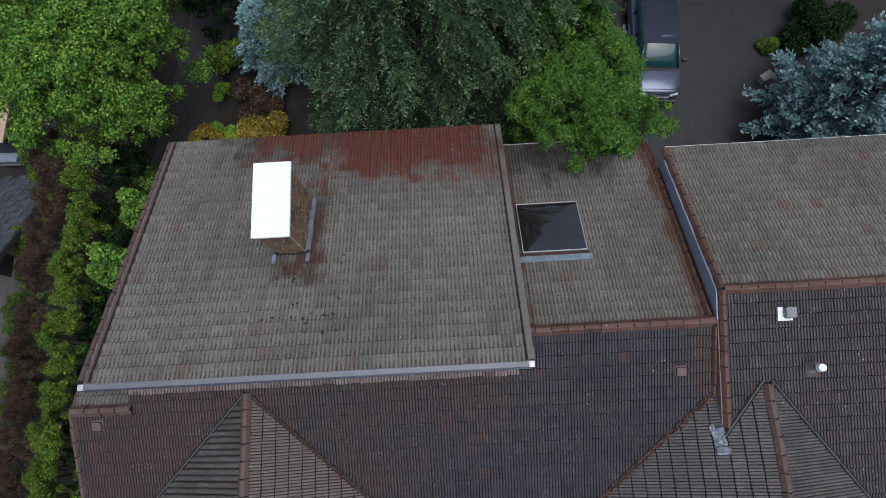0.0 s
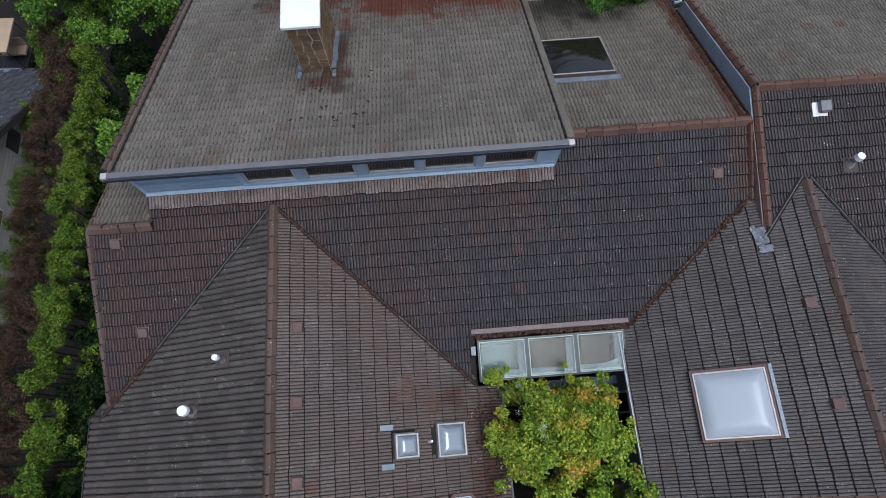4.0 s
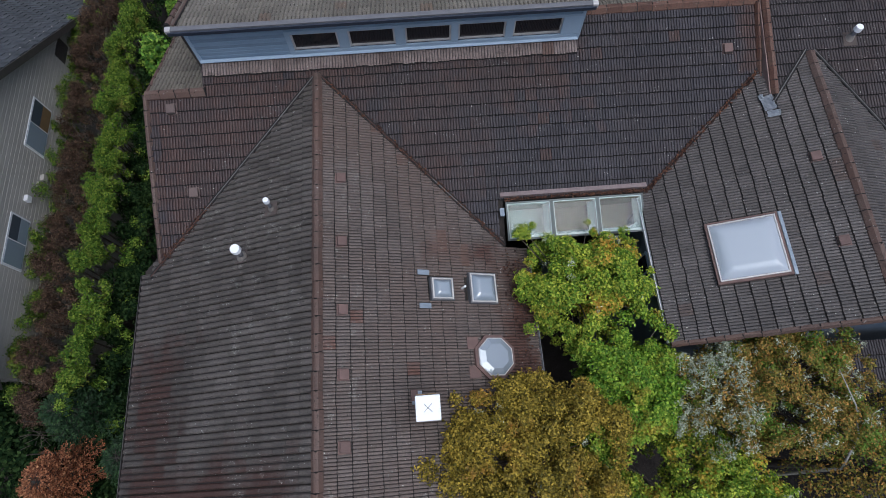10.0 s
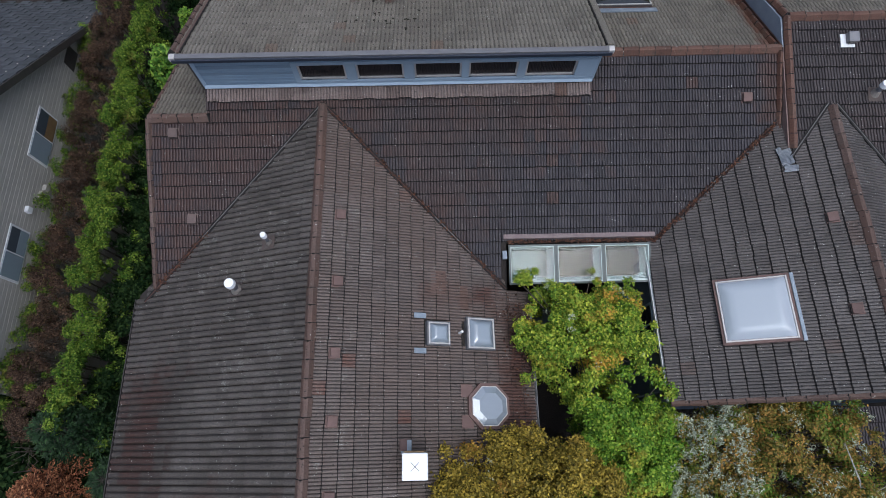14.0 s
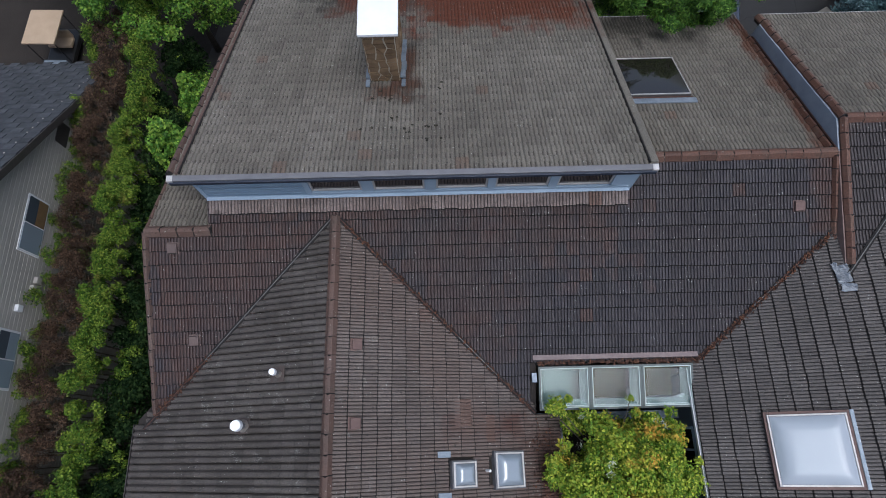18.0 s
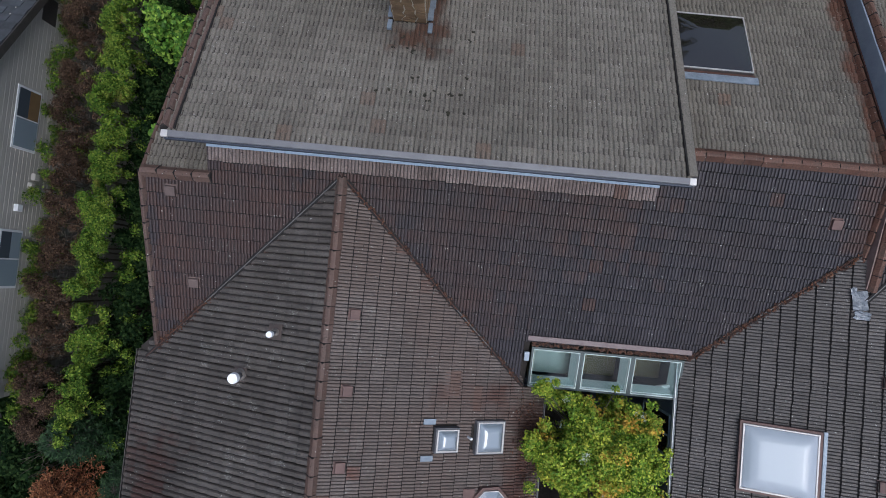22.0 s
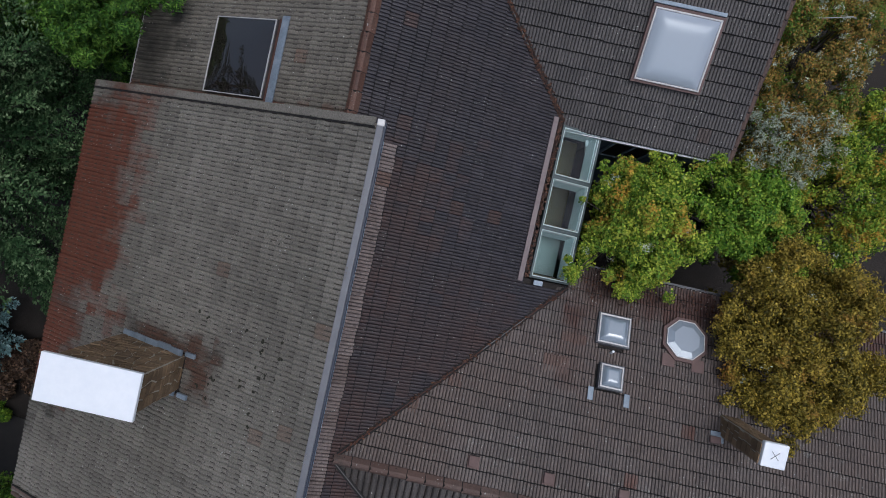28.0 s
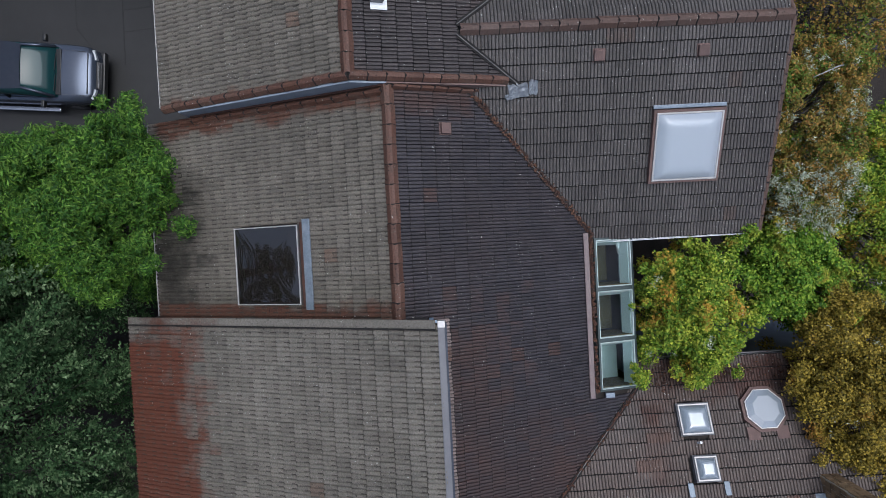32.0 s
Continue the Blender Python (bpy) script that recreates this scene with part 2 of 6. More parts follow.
# north end darkened in colour: black growth together with the fir's shade
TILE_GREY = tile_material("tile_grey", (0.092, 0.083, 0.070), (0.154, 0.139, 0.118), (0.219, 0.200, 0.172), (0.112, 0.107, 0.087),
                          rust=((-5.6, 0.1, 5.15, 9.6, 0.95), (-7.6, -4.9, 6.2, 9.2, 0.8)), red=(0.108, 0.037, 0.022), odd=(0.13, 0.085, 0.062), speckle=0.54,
                          dark_zones=((-8.6, 0.3, 6.0, 9.8, 0.9), (-5.6, -4.9, 2.2, 5.0, 0.4)), stain=((-5.6, -4.9, 2.5, 4.6, 0.35), (-6.2, -5.2, 2.35, 3.1, 0.3)))
# darker north end paints growth and fir shade; also a strip by the raised roof
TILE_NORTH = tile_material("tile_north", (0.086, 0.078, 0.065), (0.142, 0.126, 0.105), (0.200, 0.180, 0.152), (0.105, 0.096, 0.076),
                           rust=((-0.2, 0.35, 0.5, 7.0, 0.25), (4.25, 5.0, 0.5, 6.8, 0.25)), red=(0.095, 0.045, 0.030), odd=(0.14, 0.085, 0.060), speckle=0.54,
                           dark_zones=((-0.8, 3.4, 5.2, 7.6, 0.8), (-0.6, 0.3, 0.9, 7.0, 0.25)))
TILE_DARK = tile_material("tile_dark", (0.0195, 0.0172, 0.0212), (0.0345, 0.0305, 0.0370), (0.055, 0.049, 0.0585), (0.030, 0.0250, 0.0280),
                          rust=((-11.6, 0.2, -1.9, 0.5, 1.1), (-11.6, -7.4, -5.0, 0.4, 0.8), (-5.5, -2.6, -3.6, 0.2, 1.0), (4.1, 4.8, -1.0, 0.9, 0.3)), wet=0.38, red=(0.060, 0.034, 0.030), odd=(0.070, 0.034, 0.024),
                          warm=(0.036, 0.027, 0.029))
TILE_BROWN = tile_material("tile_brown", (0.064, 0.050, 0.045), (0.110, 0.088, 0.079), (0.160, 0.132, 0.121), (0.084, 0.074, 0.064),
                           rust=((-2.9, -1.6, -13, -5.0, 0.5), (-4.6, -2.6, -5.4, -4.6, 0.3)), wet=0.42, red=(0.074, 0.036, 0.028), odd=(0.120, 0.046, 0.030), speckle=0.52,
                           crust=((-6.75, -5.9, -13, -2.2), (-5.2, -3.0, -12, -10.0)), warm=(0.112, 0.082, 0.070))
TILE_WEST = tile_material("tile_west", (0.042, 0.036, 0.032), (0.076, 0.066, 0.060), (0.118, 0.105, 0.097), (0.064, 0.058, 0.050),
                          rust=((-12.2, -10.3, -13.6, -6.5, 0.9), (-12.2, -7.5, -13.6, -9.3, 1.0)), wet=0.42, red=(0.052, 0.028, 0.023), odd=(0.080, 0.045, 0.035), speckle=0.52,
                          crust=((-10.2, -7.2, -7.4, -2.5), (-9.0, -7.2, -13.0, -9.0)), dark_zones=((-12.4, -10.0, -13.8, -7.0, 1.2), (-12.4, -8.0, -13.8, -10.5, 1.2)))
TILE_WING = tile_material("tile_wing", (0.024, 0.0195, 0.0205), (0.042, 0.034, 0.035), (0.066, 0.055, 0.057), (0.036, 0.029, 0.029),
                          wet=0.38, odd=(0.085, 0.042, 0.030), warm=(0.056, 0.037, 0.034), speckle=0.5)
TILE_SLATE = tile_material("tile_slate", (0.051, 0.045, 0.044), (0.085, 0.076, 0.073), (0.126, 0.113, 0.110), (0.072, 0.067, 0.060),
                           wet=0.42, odd=(0.090, 0.062, 0.052), speckle=0.5)
TILE_RIDGE = tile_material("ridge_tile_red", (0.066, 0.034, 0.025), (0.115, 0.058, 0.042), (0.160, 0.094, 0.070), (0.070, 0.052, 0.042))
TILE_RIDGE_DULL = tile_material("ridge_tile_brown", (0.062, 0.040, 0.033), (0.100, 0.064, 0.053), (0.148, 0.105, 0.090), (0.078, 0.064, 0.055), warm=(0.108, 0.064, 0.050))
TILE_VENT = plain("vent_terracotta", (0.100, 0.060, 0.052), (0.150, 0.093, 0.083), 0.7, 5, 70, 0.3)
TILE_APRON = tile_material("apron_tile", (0.11, 0.080, 0.071), (0.19, 0.147, 0.134), (0.25, 0.202, 0.187), (0.06, 0.042, 0.034))
# near-black lap colours: grime, with the shade under tile noses painted in
LAP_SHADE_DIRT = plain("lap_shade_dirt", (0.006, 0.005, 0.005), (0.020, 0.017, 0.016), 0.9, 6, 50, 0.4)
LAP_SOFT = plain("lap_shade_dirt_pale", (0.018, 0.015, 0.012), (0.085, 0.072, 0.060), 0.9, 4.5, 30, 0.4)
BOOT = plain("pipe_boot", (0.050, 0.037, 0.033), (0.085, 0.065, 0.058), 0.8, 5, 60, 0.3)
PIPE_COLLAR = plain("weathered_collar", (0.16, 0.14, 0.125), (0.26, 0.235, 0.21), 0.7, 5, 60, 0.3)
KERB_GREY = plain("grey_kerb", (0.075, 0.075, 0.08), (0.14, 0.14, 0.15), 0.7, 5, 40, 0.3)
MOSS = plain("dark_moss", (0.010, 0.010, 0.006), (0.03, 0.028, 0.016), 0.95, 10, 60, 0.8)
DECK = plain("roof_deck", (0.015, 0.012, 0.011), (0.03, 0.024, 0.02), 0.9)
BLUE = plain("blue_siding", (0.19, 0.27, 0.36), (0.25, 0.34, 0.44), 0.6, 1.6, 30, 0.15)
BLUE_TRIM = plain("pale_blue_trim", (0.27, 0.36, 0.46), (0.34, 0.43, 0.53), 0.55, 2, 40, 0.1)
GUTTER = plain("grey_gutter_metal", (0.136, 0.136, 0.149), (0.192, 0.192, 0.205), 0.5, 3, 50, 0.1, 0.2)
WHITE = plain("white_metal", (0.72, 0.74, 0.76), (0.85, 0.86, 0.87), 0.45, 2, 20, 0.05)
WHITE_CAP = plain("white_cap_metal", (0.80, 0.82, 0.86), (0.90, 0.91, 0.93), 0.4, 1.2, 8, 0.05, spread=0.05)
LEAD = plain("lead_flashing", (0.14, 0.175, 0.215), (0.29, 0.335, 0.39), 0.5, 5, 30, 0.6, 0.3)
STONE = plain("yellow_flagstone", (0.13, 0.080, 0.042), (0.26, 0.175, 0.10), 0.85, 3, 40, 0.6, spread=0.6, dist=0.012)
MORTAR = plain("pale_mortar", (0.34, 0.31, 0.25), (0.50, 0.45, 0.37), 0.9, 8, 60, 0.4)
FRAME_DARK = plain("dark_bronze_frame", (0.05, 0.045, 0.045), (0.09, 0.08, 0.075), 0.45, 4, 40, 0.1, 0.3)
NAVY_SHADE = plain("navy_shade", (0.016, 0.022, 0.038), (0.030, 0.040, 0.062), 0.5, 4, 40, 0.1)
FRAME_PALE = plain("pale_metal_frame", (0.42, 0.40, 0.39), (0.55, 0.53, 0.52), 0.45, 4, 40, 0.1, 0.3)
FRAME_MINT = plain("mint_white_frame", (0.46, 0.56, 0.54), (0.58, 0.67, 0.65), 0.5, 3, 40, 0.1)
FRAME_GREEN = plain("dark_green_frame", (0.03, 0.045, 0.045), (0.05, 0.07, 0.07), 0.4, 3, 40, 0.1)
DOME = glass_material("milky_dome", (0.5, 0.5, 0.5), 1.55, 0.85, (0.43, 0.47, 0.53), rough=0.10)
# clear plastic; its blue-grey body colour stands in for reflected sky
DOME_CLEAR = glass_material("clear_dome", (0.5, 0.5, 0.5), 2.4, 0.7, (0.33, 0.38, 0.44), clear=(0.5, 0.55, 0.6), rough=0.015)
PANE_DARK = glass_material("smoked_glass", (0.016, 0.013, 0.011), 2.1, 1.0, (0.016, 0.013, 0.011), rough=0.03)
PANE_INNER = glass_material("pane_inner_face", (0.05, 0.06, 0.06), 1.001, 0.0, clear=(0.97, 0.98, 0.98))
PANE = glass_material("clear_pane", (0.05, 0.06, 0.06), 1.48, 0.0, clear=(0.66, 0.78, 0.79), rough=0.02)
WINDOW = glass_material("window_glass", (0.02, 0.022, 0.025), 1.6, 1.0, (0.018, 0.018, 0.02))
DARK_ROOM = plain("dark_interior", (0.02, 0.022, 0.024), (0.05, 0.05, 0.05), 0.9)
REVEAL = plain("white_reveal", (0.58, 0.66, 0.66), (0.68, 0.75, 0.75), 0.7)
NAVY_WALL = plain("slate_blue_wall", (0.10, 0.135, 0.19), (0.14, 0.18, 0.24), 0.7, 2, 30, 0.2)
TAUPE = plain("taupe_siding", (0.37, 0.35, 0.315), (0.46, 0.435, 0.395), 0.75, 1.2, 30, 0.2, spread=0.06)
SHINGLE = plain("dark_shingle", (0.032, 0.036, 0.042), (0.075, 0.082, 0.095), 0.85, 5, 45, 0.6, spread=0.6)
ASPHALT = plain("wet_driveway", (0.009, 0.0088, 0.009), (0.022, 0.0205, 0.0205), 0.55, 0.7, 40, 0.25)
CONCRETE_JOINT = plain("driveway_joint", (0.012, 0.012, 0.012), (0.03, 0.03, 0.03), 0.8)
SOIL = plain("garden_soil", (0.012, 0.009, 0.007), (0.036, 0.028, 0.023), 0.95, 0.8, 20, 0.8, dist=0.03)
BARK = plain("bark", (0.05, 0.04, 0.03), (0.12, 0.10, 0.08), 0.9, 8, 40, 0.8, dist=0.02)
BARK_DARK = plain("dark_bark", (0.016, 0.013, 0.010), (0.040, 0.032, 0.025), 0.9, 8, 40, 0.6)
TWIG = plain("pale_twig", (0.13, 0.12, 0.10), (0.50, 0.49, 0.45), 0.85, 14, 40, 0.4)
CAR_PAINT = plain("slate_car_paint", (0.085, 0.10, 0.135), (0.105, 0.12, 0.155), 0.2, 1, 8, 0.02, 0.6, 0.05)
CAR_BLACK = plain("black_trim", (0.010, 0.010, 0.011), (0.02, 0.02, 0.02), 0.4)
SILVER = plain("silver_lead", (0.24, 0.27, 0.31), (0.46, 0.49, 0.54), 0.45, 7, 40, 0.6, 0.3)
CHROME = plain("chrome", (0.5, 0.5, 0.52), (0.65, 0.65, 0.67), 0.2, 4, 40, 0.05, 1.0)
CAR_GLASS = glass_material("car_glass", (0.03, 0.04, 0.045), 1.5, 1.0, (0.012, 0.045, 0.048))
RUBBER = plain("tyre_rubber", (0.012, 0.012, 0.012), (0.025, 0.025, 0.025), 0.85)
LAMP_GLASS = plain("headlamp_glass", (0.45, 0.47, 0.5), (0.6, 0.62, 0.65), 0.15)
ORANGE_BLIND = plain("orange_blind", (0.13, 0.08, 0.035), (0.19, 0.12, 0.05), 0.8)

LEAF_MAPLE = leaf_material("maple_leaf", ((0.080, 0.170, 0.016), (0.220, 0.330, 0.034), (0.440, 0.480, 0.058)), ((0.52, 0.310, 0.048), 1.0, 0.53), through=0.28)
LEAF_GREEN = leaf_material("green_leaf", ((0.026, 0.078, 0.013), (0.066, 0.160, 0.022), (0.155, 0.275, 0.040)), through=0.25)
LEAF_GOLD = leaf_material("gold_leaf", ((0.090, 0.078, 0.012), (0.250, 0.190, 0.026), (0.460, 0.340, 0.055)), ((0.37, 0.195, 0.042), 0.8, 0.58), through=0.25)
LEAF_ORANGE = leaf_material("orange_leaf", ((0.105, 0.115, 0.022), (0.240, 0.190, 0.038), (0.410, 0.220, 0.058)), ((0.130, 0.215, 0.030), 1.1, 0.47), through=0.25)
LEAF_LIME = leaf_material("lime_leaf", ((0.070, 0.165, 0.016), (0.170, 0.310, 0.030), (0.340, 0.450, 0.052)), ((0.40, 0.34, 0.048), 0.9, 0.53), through=0.28)
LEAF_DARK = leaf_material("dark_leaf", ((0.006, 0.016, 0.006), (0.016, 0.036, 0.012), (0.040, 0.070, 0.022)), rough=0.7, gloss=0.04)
LEAF_HEDGE = leaf_material("hedge_leaf", ((0.030, 0.075, 0.010), (0.095, 0.175, 0.022), (0.240, 0.310, 0.045)), ((0.20, 0.17, 0.040), 1.3, 0.60), gloss=0.1)
LEAF_DEAD = leaf_material("dead_hedge", ((0.026, 0.015, 0.010), (0.066, 0.039, 0.026), (0.180, 0.115, 0.075)))
LEAF_RUST = leaf_material("rust_leaf", ((0.10, 0.034, 0.016), (0.24, 0.090, 0.040), (0.36, 0.16, 0.08)))
LEAF_BIRCH = leaf_material("birch_leaf", ((0.046, 0.125, 0.018), (0.110, 0.240, 0.032), (0.260, 0.390, 0.056)), through=0.28)
LICHEN = leaf_material("pale_lichen", ((0.26, 0.29, 0.21), (0.40, 0.44, 0.33), (0.56, 0.60, 0.46)), rough=0.9, through=0.15, gloss=0.05)
NEEDLE = leaf_material("fir_needle", ((0.022, 0.052, 0.020), (0.058, 0.108, 0.044), (0.125, 0.185, 0.082)), rough=0.7, through=0.15, gloss=0.05, mottle=0.4)
NEEDLE_TIP = leaf_material("fir_tip", ((0.080, 0.135, 0.058), (0.155, 0.225, 0.108), (0.270, 0.340, 0.190)), rough=0.7, through=0.15, gloss=0.05, mottle=0.4)
NEEDLE_BLUE = leaf_material("blue_spruce_needle", ((0.070, 0.135, 0.140), (0.150, 0.250, 0.250), (0.270, 0.380, 0.375)), rough=0.6, through=0.1, mottle=0.4)
NEEDLE_BLUE_TIP = leaf_material("blue_spruce_tip", ((0.210, 0.330, 0.345), (0.330, 0.470, 0.485), (0.480, 0.610, 0.620)), rough=0.6, through=0.1, mottle=0.4)
NEEDLE_DARK = leaf_material("dark_needle", ((0.008, 0.022, 0.009), (0.018, 0.042, 0.016), (0.034, 0.066, 0.024)), rough=0.6, through=0.1, mottle=0.4)
NEEDLE_DARK_TIP = leaf_material("dark_needle_tip", ((0.022, 0.050, 0.018), (0.040, 0.082, 0.028), (0.066, 0.112, 0.040)), rough=0.6, through=0.1, mottle=0.4)
RUST_TIP = leaf_material("rust_tip", ((0.20, 0.075, 0.032), (0.34, 0.14, 0.065), (0.46, 0.24, 0.12)))


# ---- mesh helpers ----
def mesh_ob(name, verts, faces, material, parent=None, label="", smooth=False):
    me = bpy.data.meshes.new(name)
    me.from_pydata([tuple(v) for v in verts], [], faces)
    me.materials.append(material)
    me.update()
    if smooth:
        me.polygons.foreach_set("use_smooth", [True] * len(me.polygons))
    ob = new(name, me)
    if parent:
        ob.parent = parent
    if label:
        ob["label"] = label
    return ob


def part(name, bm, material, parent, label="", smooth=False):
    me = bpy.data.meshes.new(name)
    bmesh.ops.recalc_face_normals(bm, faces=bm.faces[:])
    bm.to_mesh(me)
    bm.free()
    me.materials.append(material)
    if smooth:
        me.polygons.foreach_set("use_smooth", [True] * len(me.polygons))
    ob = new(name, me)
    if parent:
        ob.parent = parent
    if label:
        ob["label"] = label
    return ob


def thing(name, label, category, group="", at=None):
    ob = new(name)
    if at is not None:
        ob.matrix_world = at
    return tagged(ob, label, category, group)


def box(sx, sy, sz, m=None, bevel=0.0, bm=None):
    """A box of that size round the origin, moved by m."""
    bm = bm or bmesh.new()
    v = bmesh.ops.create_cube(bm, size=1.0)["verts"]
    bmesh.ops.scale(bm, vec=(sx, sy, sz), verts=v)
    if bevel:
        e = list({e for q in v for e in q.link_edges})
        r = bmesh.ops.bevel(bm, geom=e, offset=bevel, segments=2, affect="EDGES", profile=0.6)
        v = list({q for f in r["faces"] for q in f.verts} | {q for q in v if q.is_valid})
    if m is not None:
        bmesh.ops.transform(bm, matrix=m, verts=v)
    return bm


def tube(r0, r1, h, seg=16, m=None, bm=None, cap=True):
    """A tapered cylinder from z = 0 to h."""
    bm = bm or bmesh.new()
    v = bmesh.ops.create_cone(bm, segments=seg, radius1=r0, radius2=r1, depth=h, cap_ends=cap)["verts"]
    bmesh.ops.translate(bm, vec=(0, 0, h / 2), verts=v)
    if m is not None:
        bmesh.ops.transform(bm, matrix=m, verts=v)
    return bm


def prism(points, thick, axis, bm=None):
    """A flat polygon in space, given depth along a vector of that length."""
    bm = bm or bmesh.new()
    a = Vector(axis).normalized() * thick
    lo = [bm.verts.new(p) for p in points]
    hi = [bm.verts.new(Vector(p) + a) for p in points]
    k = len(lo)
    bm.faces.new(lo)
    bm.faces.new(hi[::-1])
    for i in range(k):
        bm.faces.new((lo[i], hi[i], hi[(i + 1) % k], lo[(i + 1) % k]))
    return bm


def roof_frame(o, u, v):
    """The matrix of a slope: x along the course, y up the slope, z out of it."""
    u, v = Vector(u).normalized(), Vector(v).normalized()
    w = u.cross(v)
    return Matrix((
        (u.x, v.x, w.x, o[0]), (u.y, v.y, w.y, o[1]), (u.z, v.z, w.z, o[2]), (0, 0, 0, 1)))


TILE_W, TILE_E = 0.300, 0.325


def tile_verts(w, e, ribs=4):
    """One interlocking tile of narrow rolls with channels between; its worn nose stands proud of the course below."""
    q = w / ribs
    tall = {4: 0.026, 3: 0.024, 2: 0.040}[ribs]
    edge = {4: 0.004, 3: q * 0.11, 2: q * 0.075}[ribs]
    prof, dip = [], []
    for k in range(ribs):
        a = q * k
        prof += [(a + edge, 0.003), (a + q * (0.17 if ribs == 4 else 0.22), tall * 0.84), (a + q * 0.5, tall), (a + q * (0.8 if ribs == 4 else 0.76), tall * 0.84), (a + q - edge, 0.003)]
        s = (0.006, 0.011, 0.004, 0.009)[k]
        dip += [0.0, s * 0.6, s, s * 0.6, 0.0]
    if ribs != 2:
        prof[0], prof[-1] = (0.003, 0.003), (w - 0.003, 0.003)
    n = len(prof)
    nose, tail, long = 0.040, 0.0, e + 0.05
    head = e - (0.16 if ribs == 3 else 0.075)
    vs = [(x, -d, z + nose) for (x, z), d in zip(prof, dip)]
    vs += [(x, long, z + tail) for x, z in prof]
    vs += [(x, -d - 0.026, z + 0.013) for (x, z), d in zip(prof, dip)]
    vs += [(prof[0][0], long, -0.01), (prof[-1][0], long, -0.01)]
    m = len(vs)
    vs += [(x, head + 1.5 * d, z + nose + (tail - nose) * head / long) for (x, z), d in zip(prof, dip)]
    fs = [(i, i + 1, m + i + 1, m + i) for i in range(n - 1)]
    fs += [(2 * n + i, 2 * n + i + 1, i + 1, i) for i in range(n - 1)]
    fs += [(m + i, m + i + 1, n + i + 1, n + i) for i in range(n - 1)]
    fs += [(0, m, n, 3 * n, 2 * n), (n - 1, 2 * n + n - 1, 3 * n + 1, 2 * n - 1, m + n - 1)]
    return np.array(vs), fs


def darken_laps(me, lap_dark, ribs=4, channel=True):
    """Colours each nose, channel head and, if asked, channel: grime plus painted-in lap shade."""
    me.materials.append(lap_dark)
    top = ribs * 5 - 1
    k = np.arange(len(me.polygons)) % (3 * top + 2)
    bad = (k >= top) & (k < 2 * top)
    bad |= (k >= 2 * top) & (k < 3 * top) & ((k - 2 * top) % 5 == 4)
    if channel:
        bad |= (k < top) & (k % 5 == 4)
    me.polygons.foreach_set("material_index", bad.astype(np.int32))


def tile_field(slope, m, nu, nv, w, e, keep, near, material, loose=280, ribs=4):
    """Tiles on a slope: those round a point are objects, the rest is joined."""
    vs, fs = tile_verts(w, e, ribs)
    me = bpy.data.meshes.new("tile")
    me.from_pydata([tuple(p) for p in vs], [], fs)
    me.materials.append(material)
    lap_dark = LAP_SOFT if material in (TILE_GREY, TILE_NORTH) else LAP_SHADE_DIRT
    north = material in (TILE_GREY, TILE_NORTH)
    darken_laps(me, lap_dark, ribs, not north)
    cells = []
    for j in range(nv):
        for i in range(nu):
            c = m @ Vector(((i + 0.5) * w, (j + 0.5) * e, 0))
            if keep(c.x, c.y):
                cells.append(((c.xy - Vector(near)).length, i, j))
    cells.sort()
    rng = np.random.default_rng(len(cells) + nu)
    for d, i, j in cells[:loose]:
        ob = new("tile", me)
        ob.parent = slope
        jit = rng.normal(0, 1, 4)
        ob.matrix_world = m @ Matrix.Translation((i * w, j * e + jit[0] * 0.004, jit[1] * 0.003)) @ Euler((jit[2] * 0.006, jit[3] * 0.006, 0)).to_matrix().to_4x4()
    rest = cells[loose:]
    if rest:
        k = len(vs)
        pos = np.array([(i * w, j * e, 0.0) for d, i, j in rest])
        pos[:, 1] += rng.normal(0, 0.004, len(rest))
        pos[:, 2] += rng.normal(0, 0.003, len(rest))
        al = (vs[None] + pos[:, None]).reshape(-1, 3)
        tilt = np.repeat(rng.normal(0, 0.006, len(rest)), k)
        al[:, 2] += tilt * (np.tile(vs[:, 1], len(rest)))
        mm = np.array(m)
        al = al @ mm[:3, :3].T + mm[:3, 3]
        faces = [tuple(q + k * t for q in f) for t in range(len(rest)) for f in fs]
        rest_ob = tagged(mesh_ob("tile_rest", al, faces, material, slope), kind="stuff")
        darken_laps(rest_ob.data, lap_dark, ribs, not north)


